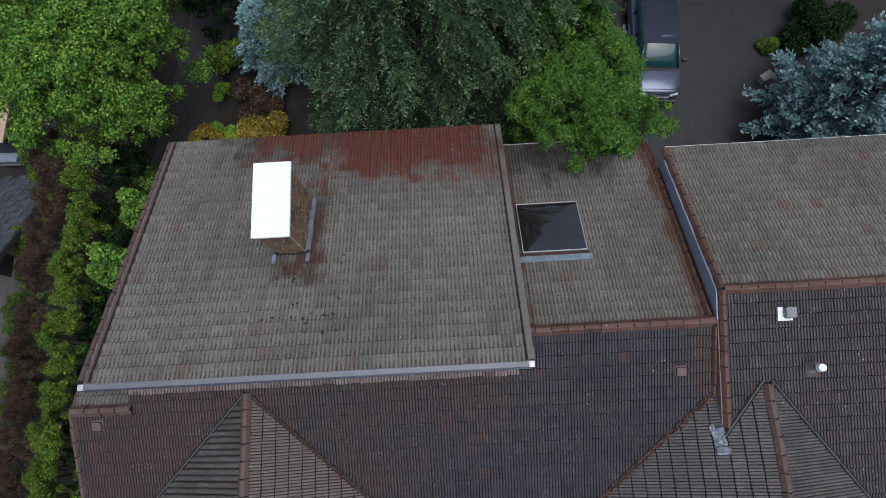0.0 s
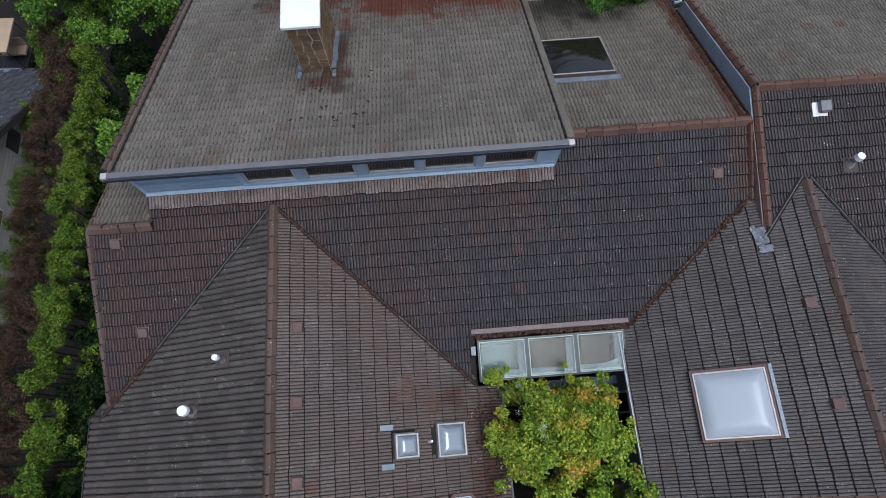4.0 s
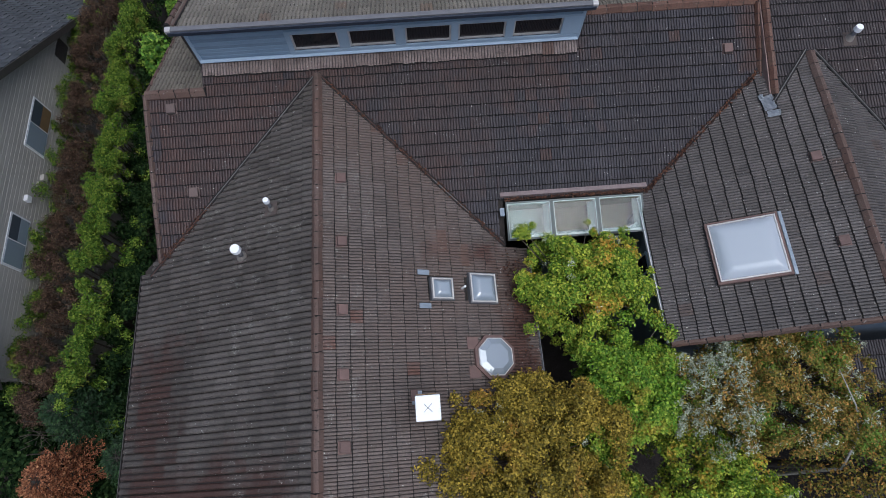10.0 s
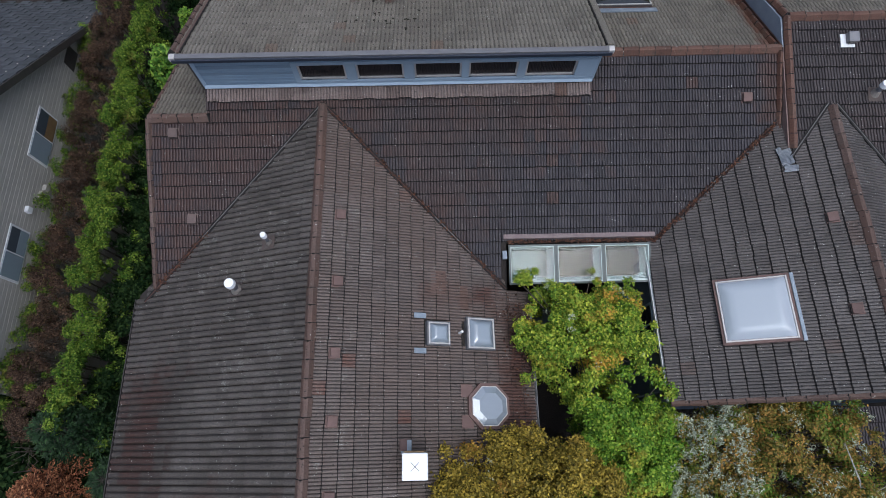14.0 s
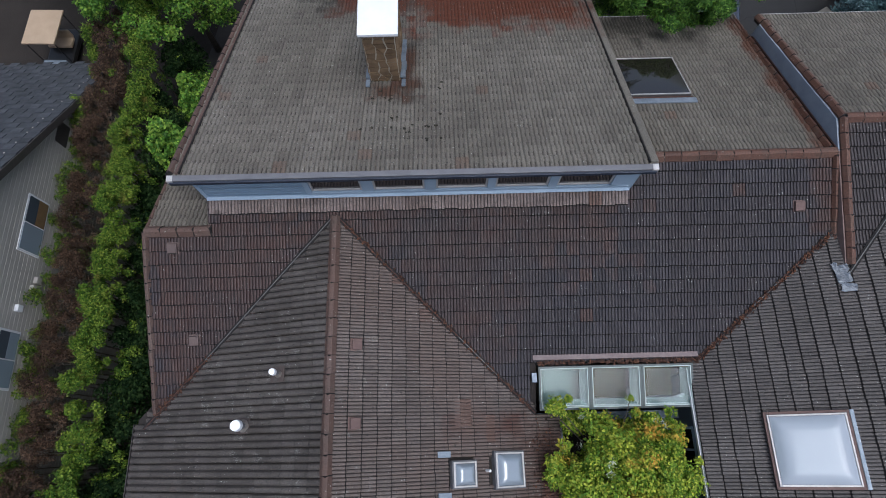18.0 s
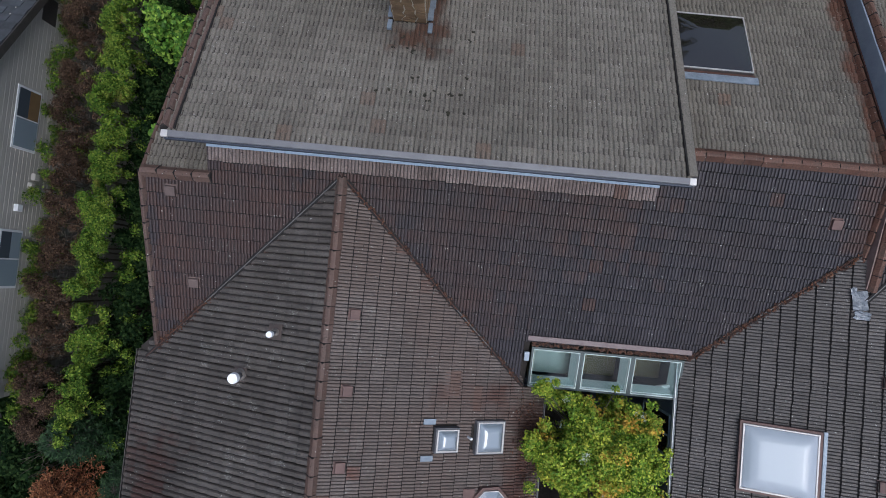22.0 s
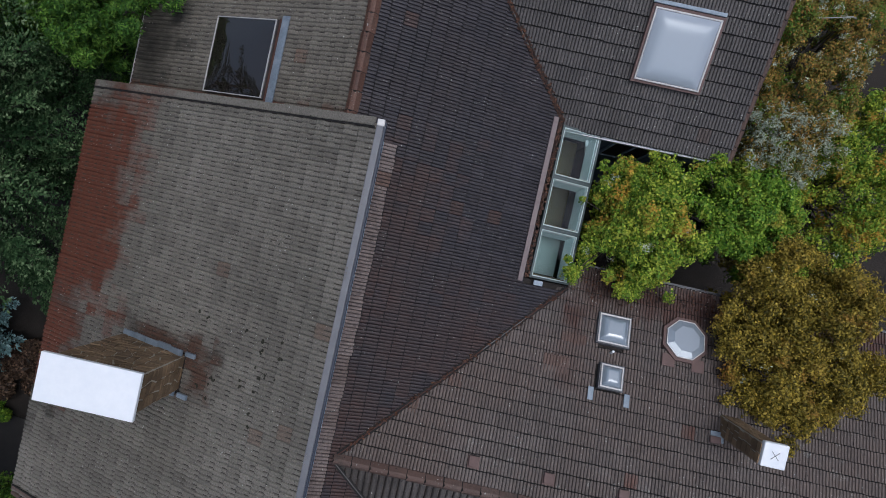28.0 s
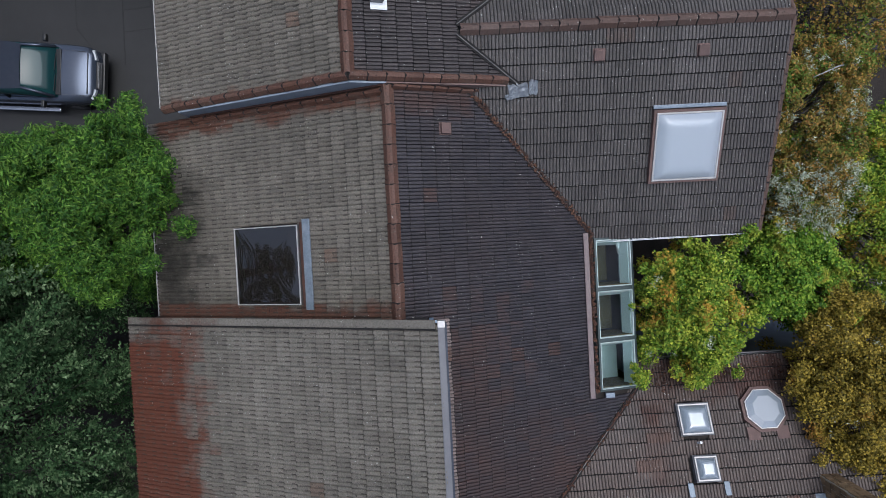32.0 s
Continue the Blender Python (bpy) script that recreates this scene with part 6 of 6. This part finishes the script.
    for s in (-1, 1):
        part("bumper", box(1.66, 0.22, 0.22, Matrix.Translation((0, 0.62 + s * 2.96, 0.48)), 0.06), CAR_BLACK, t)
    for s in (-0.35, 0.3):
        part("wiper", box(0.55, 0.02, 0.02, Matrix.Translation((s, -1.16, 1.15)) @ Matrix.Rotation(0.1, 4, "Y")), CAR_BLACK, t)
    return t


pickup(8.18, 14.20, -5, CAR_PAINT, "slate-blue pickup truck parked on the wet drive")
t = thing("garden_bench", "small pale stone seat at the drive's edge", "bench")
part("seat", box(0.6, 0.35, 0.08, pose(13.3, 12.75, 0.42, 0, 0, 30), 0.02), MORTAR, t)
for s in (-0.2, 0.2):
    part("leg", box(0.1, 0.3, 0.4, pose(13.3, 12.75, 0.2, 0, 0, 30) @ Matrix.Translation((s, 0, 0)), 0.02), MORTAR, t)

# ---- trees and shrubs ----
tree("maple", (-0.6, -6.05, 0), 8.75, (1.45, 1.15), LEAF_MAPLE, 0.058, 46000, "courtyard maple turning from green to orange", 11, 0.21, low=0.74, holes=0.26, clear=((1.42, -6.0, 0.35), (-0.85, -6.9, 0.3), (-1.3, -5.35, 0.16)), lichen=500,
     lobes=((-1.0, -5.0, 8.05, 0.35), (0.25, -5.0, 8.05, 0.3), (-1.95, -4.85, 8.15, 0.35), (-1.75, -4.55, 8.15, 0.2), (-0.2, -4.85, 8.2, 0.25), (0.65, -4.95, 8.2, 0.28), (0.70, -5.4, 8.2, 0.3), (0.85, -6.2, 8.1, 0.25), (0.6, -6.9, 8.0, 0.4), (-2.0, -5.7, 8.1, 0.35), (-1.6, -6.9, 8.0, 0.4)), group="courtyard trees")
tree("green_maple", (0.1, -8.6, 0), 8.2, (1.4, 1.35), LEAF_LIME, 0.060, 46000, "bright green courtyard maple", 12, 0.23, low=0.70, holes=0.26, clear=((-1.2, -8.15, 0.6), (1.8, -8.2, 0.35), (-0.6, -7.3, 0.25)), lobes=((1.2, -7.5, 7.9, 0.4), (1.35, -8.2, 7.8, 0.4), (0.2, -7.4, 7.8, 0.4), (1.3, -9.3, 7.6, 0.4)), group="courtyard trees")
tree("gold_tree", (-2.4, -10.2, 0), 8.9, (2.15, 1.70), LEAF_GOLD, 0.052, 95000, "dense olive-gold tree leaning over the roof", 13, 0.27, low=0.72, holes=0.26, clear=((-3.2, -9.3, 0.16), (-2.15, -10.0, 0.32), (-3.1, -10.15, 0.25), (-1.5, -9.1, 0.25), (-1.3, -10.6, 0.3)), lobes=((-2.7, -8.4, 8.3, 0.3), (-3.5, -8.75, 8.2, 0.4), (-2.9, -8.5, 8.3, 0.4), (-4.1, -9.5, 8.2, 0.4), (-1.9, -8.6, 8.3, 0.4), (-0.7, -9.2, 8.2, 0.45), (-0.4, -10.2, 8.1, 0.5)), group="courtyard trees", lichen=300)
tree("lichen_tree", (2.2, -9.0, 0), 8.5, (0.95, 1.15), LEAF_ORANGE, 0.05, 9000, "thinning tree with pale lichen twigs and orange leaves", 14, 0.18, low=0.68, holes=0.3, group="courtyard trees", lichen=15000)
tree("orange_tree", (4.0, -9.1, 0), 8.6, (1.75, 1.35), LEAF_ORANGE, 0.050, 50000, "orange and green autumn tree with pale twigs", 15, 0.19, low=0.70, holes=0.24, group="courtyard trees", lichen=6000,
     lobes=((2.9, -8.05, 8.2, 0.4), (5.3, -8.2, 8.2, 0.4), (3.6, -7.95, 8.3, 0.4), (4.5, -7.9, 8.3, 0.4), (5.6, -8.9, 8.1, 0.35)))
tree("understorey_tree", (1.6, -11.4, 0), 7.4, (2.6, 1.7), LEAF_MAPLE, 0.06, 52000, "lower green and orange tree by the courtyard", 16, 0.28, low=0.6, group="courtyard trees", lichen=1500)
tree("understorey_tree", (6.6, -11.0, 0), 7.6, (1.6, 1.6), LEAF_ORANGE, 0.06, 12000, "thin golden tree above the low roof", 17, 0.22, low=0.66, holes=0.35, group="courtyard trees")
tree("ash_tree", (2.9, 8.2, 0), 9.5, (1.85, 1.85), LEAF_GREEN, 0.040, 130000, "bright green tree overhanging the north eaves", 21, 0.28, low=0.5, long=2.8, holes=0.08, droop=0.5,
     lobes=((1.7, 6.4, 8.5, 0.5), (3.2, 6.3, 8.6, 0.5), (4.5, 6.7, 8.5, 0.5), (4.8, 7.4, 8.4, 0.35)))
# upper crown stays out of view; its height is raised to shade the roof
conifer("fir_tree", (-2.9, 11.8, 0), 21.0, 6.5, NEEDLE, NEEDLE_TIP, "large grey-green fir with drooping boughs over the roof", 31, 32, 11, 0.085, 0.45, 1.6, 0.22, power=0.75, slim=0.55)
conifer("fir_tree", (0.6, 12.9, 0), 19.0, 5.6, NEEDLE, NEEDLE_TIP, "large grey-green fir behind the house", 32, 28, 10, 0.085, 0.45, 1.5, 0.22, power=0.7, slim=0.55)
conifer("blue_spruce", (14.6, 9.9, 0), 8.8, 3.5, NEEDLE_BLUE, NEEDLE_BLUE_TIP, "silver-blue spruce beside the drive", 33, 22, 12, 0.13, 0.2, 1.2, group="blue spruces", slim=0.5)
conifer("blue_spruce", (-9.2, 15.0, 0), 4.4, 2.0, NEEDLE_BLUE, NEEDLE_BLUE_TIP, "silver-blue spruce behind the garden path", 34, 14, 11, 0.12, 0.15, 1.3, group="blue spruces", slim=0.5)
tree("birch_tree", (-14.5, 11.8, 0), 8.4, (3.0, 3.2), LEAF_BIRCH, 0.085, 110000, "tall bright green tree past the hedge", 41, 0.42, low=0.34, holes=0.28)
tree("birch_tree", (-19.0, 16.5, 0), 8.0, (3.2, 3.4), LEAF_GREEN, 0.13, 26000, "tall green tree past the hedge", 48, 0.5, low=0.3)
tree("dark_tree", (-11.9, 17.6, 0), 5.0, (1.4, 1.7), LEAF_DARK, 0.11, 14000, "dark leafy tree by the garden path", 42, 0.35, low=0.3)
tree("dark_tree", (-11.8, 21.5, 0), 5.0, (3.0, 2.5), LEAF_DARK, 0.13, 18000, "dark purple-brown shrubby tree", 43, 0.45, low=0.25)
tree("back_tree", (15.5, 20.5, 0), 6.5, (3.2, 2.6), LEAF_DARK, 0.12, 26000, "dark tree along the wet drive", 44, 0.4, low=0.3)
tree("back_tree", (2.6, 11.8, 0), 8.6, (1.5, 2.2), LEAF_GREEN, 0.08, 40000, "green tree between fir and drive", 45, 0.34, low=0.35)
conifer("pine_tree", (-14.9, -7.9, 0), 5.8, 2.4, NEEDLE_DARK, NEEDLE_DARK_TIP, "dark green pine by the hedge", 46, 20, 12, 0.09, 0.2, 1.6, slim=0.4)
conifer("pine_tree", (-13.4, -9.3, 0), 5.2, 1.9, NEEDLE_DARK, NEEDLE_DARK_TIP, "dark green pine by the eaves", 49, 20, 12, 0.09, 0.2, 1.6, slim=0.4)
conifer("pine_tree", (-15.6, -11.2, 0), 5.6, 2.4, NEEDLE_DARK, NEEDLE_DARK_TIP, "low dark green pine beside the rust-red one", 50, 20, 12, 0.09, 0.2, 1.6, slim=0.4)
conifer("rust_conifer", (-15.0, -9.75, 0), 6.0, 2.5, LEAF_RUST, RUST_TIP, "rust-red dead-topped conifer under the pines", 47, 12, 8, 0.065, 0.2, 2.6, 0.72)

# long clipped hedge with a dead brown crown
hd = thing("hedge", "long conifer hedge, green flanks with a dead brown top", "hedge")
rng2 = np.random.default_rng(7)
bm = bmesh.new()
for k in range(90):
    y = -9 + k * 0.2 + rng2.normal(0, 0.05)
    xx = -15.7 + rng2.normal(0, 0.22)
    limb(bm, (xx, y, -0.1), (xx, y + rng2.normal(0, 0.1), 5.3), 0.05, 0.012, 5)
    for q in range(7):
        zz = rng2.uniform(4.2, 5.3)
        a = rng2.uniform(0, 6.28)
        limb(bm, (xx, y, zz), (xx + 0.22 * math.cos(a), y + 0.2 * math.sin(a), zz + rng2.uniform(0.1, 0.35)), 0.010, 0.004, 4)
tagged(part("stemwork", bm, BARK, hd), kind="stuff")


def hedge_row(x, y0, y1, z_top, wid, leaf, n, size, name, long=1.6, per=9.0, fall=0.45, puff=0.17, wild=0.5):
    """Feathery tufts packed side by side, taller and shorter along the row, hanging down the flank."""
    k = int((y1 - y0) * per)
    cy = rng2.uniform(y0, y1, k)
    off = rng2.uniform(-0.5, 0.5, k)
    sway = 0.09 * np.sin(cy * 1.9 + x) + 0.07 * np.sin(cy * 4.3 + 2 * x)
    cx = x + off * wid + sway
    cz = z_top - 0.5 * (np.abs(off) * 2) ** 2 - np.abs(rng2.normal(0, fall, k)) + 0.22 * np.sin(cy * 2.1 + x) + 0.15 * np.sin(cy * 4.7)
    r = puff * rng2.uniform(0.6, 1.5, k)
    pick = rng2.choice(k, n, p=r ** 2 / (r ** 2).sum())
    d = rng2.normal(0, 1, (n, 3))
    d[:, 2] += 0.3
    d /= np.linalg.norm(d, axis=1)[:, None]
    spike = 1 + 0.35 * np.sin(6 * d[:, 0] + 2.3 * pick) * np.sin(7 * d[:, 1] + 1.3 * pick)
    p = np.stack([cx[pick], cy[pick], cz[pick]], 1) + d * (r[pick] * spike * rng2.uniform(0.5, 1.05, n))[:, None] * np.array([1, 1, 1.3])
    leaf_cloud(name, p, d, size, leaf, hd, rng2, long, wild)


hedge_row(-16.55, -7.6, 9.5, 5.3, 0.30, LEAF_HEDGE, 22000, 0.048, "green_flank", per=10.0)
hedge_row(-15.85, -8.2, 9.5, 5.55, 1.05, LEAF_DEAD, 90000, 0.024, "brown_crown", 3.6, per=24.0, fall=0.35, puff=0.15, wild=0.9)
hedge_row(-15.75, -8.2, 9.5, 5.35, 0.8, LEAF_HEDGE, 4000, 0.045, "stray_green", per=2.6, puff=0.11)
hedge_row(-14.75, -8.0, 9.5, 5.6, 0.60, LEAF_HEDGE, 76000, 0.048, "green_flank", per=18.0, fall=0.3, puff=0.17)
hedge_row(-14.35, -8.6, 9.5, 4.5, 0.8, LEAF_HEDGE, 9000, 0.055, "green_sprig", per=4.0, fall=0.7)
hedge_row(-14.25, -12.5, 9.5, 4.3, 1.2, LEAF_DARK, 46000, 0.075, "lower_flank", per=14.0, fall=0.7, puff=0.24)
for i, (x, y, r, h, lf) in enumerate(((-13.1, 6.4, 0.85, 4.9, LEAF_BIRCH), (-13.2, 4.3, 0.9, 5.0, LEAF_BIRCH), (-13.2, 1.6, 0.75, 4.7, LEAF_BIRCH), (-13.2, -0.6, 0.6, 4.2, LEAF_GREEN), (-13.0, -3.4, 0.8, 3.6, LEAF_DARK), (-13.1, -5.6, 0.9, 3.6, LEAF_DARK),
                                      (-13.1, -7.5, 0.7, 3.6, LEAF_GREEN), (-12.5, -1.8, 0.6, 2.4, LEAF_DARK), (-12.0, 13.6, 0.45, 0.7, LEAF_LIME), (-12.6, 11.3, 0.6, 0.7, LEAF_GOLD), (-11.6, 11.2, 0.7, 0.8, LEAF_LIME), (-10.6, 11.5, 0.6, 0.9, LEAF_GOLD), (-11.2, 15.0, 0.8, 1.4, LEAF_HEDGE),
                                      (-9.4, 11.2, 0.9, 1.1, LEAF_GOLD), (13.7, 14.3, 0.5, 0.7, LEAF_HEDGE), (15.4, 15.0, 1.3, 1.8, LEAF_DARK), (-10.2, 13.0, 1.0, 0.7, LEAF_DEAD))):
    shrub("shrub", x, y, 0, r, h, lf, 0.11, int(5200 * r * r * (1 + h * 0.3) + 1500), ("leafy bright green garden shrub" if lf in (LEAF_LIME, LEAF_GREEN, LEAF_BIRCH) else "yellowing low garden shrub" if lf is LEAF_GOLD else "dark dense garden shrub"), 60 + i, group="garden shrubs")
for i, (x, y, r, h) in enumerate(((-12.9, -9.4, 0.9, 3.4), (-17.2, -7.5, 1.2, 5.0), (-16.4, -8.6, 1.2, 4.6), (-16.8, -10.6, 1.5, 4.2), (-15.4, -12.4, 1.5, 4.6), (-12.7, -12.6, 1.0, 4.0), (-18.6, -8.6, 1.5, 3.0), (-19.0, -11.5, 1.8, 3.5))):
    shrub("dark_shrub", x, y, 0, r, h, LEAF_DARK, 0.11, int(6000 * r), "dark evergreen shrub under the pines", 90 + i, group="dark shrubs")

# moss cushions and leaf litter on the roofs
rngm = random.Random(9)
for k in range(26):
    x, y = rngm.uniform(-6.4, -4.3), rngm.uniform(0.9, 3.0)
    t = thing("moss_cushion", "small dark moss cushion on a tile", "moss", "moss cushions")
    bm = bmesh.new()
    for q in range(3):
        v = bmesh.ops.create_icosphere(bm, subdivisions=1, radius=rngm.uniform(0.018, 0.034))["verts"]
        bmesh.ops.translate(bm, vec=(rngm.uniform(-0.03, 0.03), rngm.uniform(-0.03, 0.03), 0), verts=v)
    part("tuft", bm, MOSS, t).matrix_world = on(z_slab, x, y, (-1, 0), (0, -1)) @ Matrix.Translation((0, 0, 0.022)) @ Matrix.Diagonal((1, 1, 0.6, 1))
LITTER = leaf_material("fallen_leaf", ((0.022, 0.009, 0.006), (0.048, 0.018, 0.010), (0.095, 0.042, 0.022)), through=0.05)


def litter(name, a, b, n, wide, zf, label):
    """Fallen leaves caught along a line on the roof."""
    rg = np.random.default_rng(n)
    f = rg.uniform(0, 1, n) ** 1.2
    x = a[0] + (b[0] - a[0]) * f + rg.normal(0, wide, n)
    y = a[1] + (b[1] - a[1]) * f + rg.normal(0, wide, n)
    z = np.array([zf(p, q) for p, q in zip(x, y)]) + 0.075 + rg.uniform(0, 0.02, n)
    t = thing(name, label, "leaf litter")
    t["kind"] = "stuff"
    leaf_cloud("leaves_fallen", np.stack([x, y, z], 1), np.tile((0, 0, 2.0), (n, 1)), 0.05, LITTER, t, rg, 1.3, 0.3, "stuff")


def top_of(*fs):
    return lambda x, y: max(f(x, y) for f in fs)


litter("leaf_litter", (1.55, -3.66), (4.6, -0.98), 430, 0.034, top_of(z_s, z_gr), "rust-red leaves caught in the east valley")
litter("leaf_litter", (-2.5, -4.63), (-6.8, -0.44), 330, 0.03, top_of(z_s, z_gl), "rust-red leaves caught in the west valley")
litter("leaf_litter", (-11.4, -4.63), (-10.0, -3.27), 150, 0.05, top_of(z_s, z_gl), "orange leaves in the outer valley")
litter("leaf_litter", (1.5, -3.67), (-2.3, -3.67), 420, 0.028, lambda x, y: 7.96, "rust-red leaves along the glazing's head")
litter("leaf_litter", (-2.2, -5.2), (-2.0, -9.0), 260, 0.16, z_gl, "brown leaves lying by the eaves")

bt = thing("bare_limb", "bare pale lichen-covered limb beside the orange tree", "branch")
bm = bmesh.new()
limb(bm, (5.25, -10.9, 6.9), (5.20, -10.2, 7.9), 0.030, 0.024, 7)
limb(bm, (5.20, -10.2, 7.9), (5.05, -9.5, 8.35), 0.024, 0.018, 7)
limb(bm, (5.05, -9.5, 8.35), (4.75, -8.7, 8.6), 0.018, 0.008, 7)
limb(bm, (5.12, -9.9, 8.1), (5.6, -9.6, 8.4), 0.012, 0.005, 6)
limb(bm, (5.25, -10.9, 6.9), (5.4, -11.5, 0.0), 0.035, 0.07, 8)
part("limb", bm, TWIG, bt, smooth=True)

# golf cart standing behind the neighbour's house
gc = thing("golf_cart", "open golf cart with a beige canopy behind the neighbour's house", "golf cart", "", pose(-21.25, 11.7, 0, 0, 0, -2))
BEIGE = plain("beige_canopy", (0.42, 0.31, 0.21), (0.52, 0.39, 0.27), 0.6, 2, 30, 0.1)
part("canopy", box(1.40, 1.75, 0.09, Matrix.Translation((0, 0, 1.90)), 0.035), BEIGE, gc, "beige plastic canopy")
for sx in (-0.6, 0.6):
    for sy in (-0.78, 0.78):
        part("post", tube(0.02, 0.02, 1.40, 8, Matrix.Translation((sx, sy, 0.48))), CAR_BLACK, gc)
        wheel = part("wheel", tube(0.23, 0.23, 0.18, 18, Matrix.Translation((sx - 0.09, sy, 0.23)) @ Matrix.Rotation(math.pi / 2, 4, "Y")), RUBBER, gc)
        part("rim", tube(0.11, 0.11, 0.20, 12, Matrix.Translation((sx - 0.10, sy, 0.23)) @ Matrix.Rotation(math.pi / 2, 4, "Y")), CHROME, wheel)
part("body", box(1.18, 2.30, 0.26, Matrix.Translation((0, -0.1, 0.42)), 0.06), CAR_BLACK, gc)
part("seat", box(1.05, 0.50, 0.14, Matrix.Translation((0, 0.15, 0.72)), 0.04), BEIGE, gc)
part("backrest", box(1.05, 0.12, 0.42, Matrix.Translation((0, 0.42, 0.98)), 0.04), BEIGE, gc)
part("bag_rack", box(1.0, 0.45, 0.30, Matrix.Translation((0, -1.05, 0.66)), 0.05), LEAD, gc)
part("bumper", box(1.0, 0.10, 0.06, Matrix.Translation((0, -1.28, 0.50)), 0.02), GUTTER, gc)
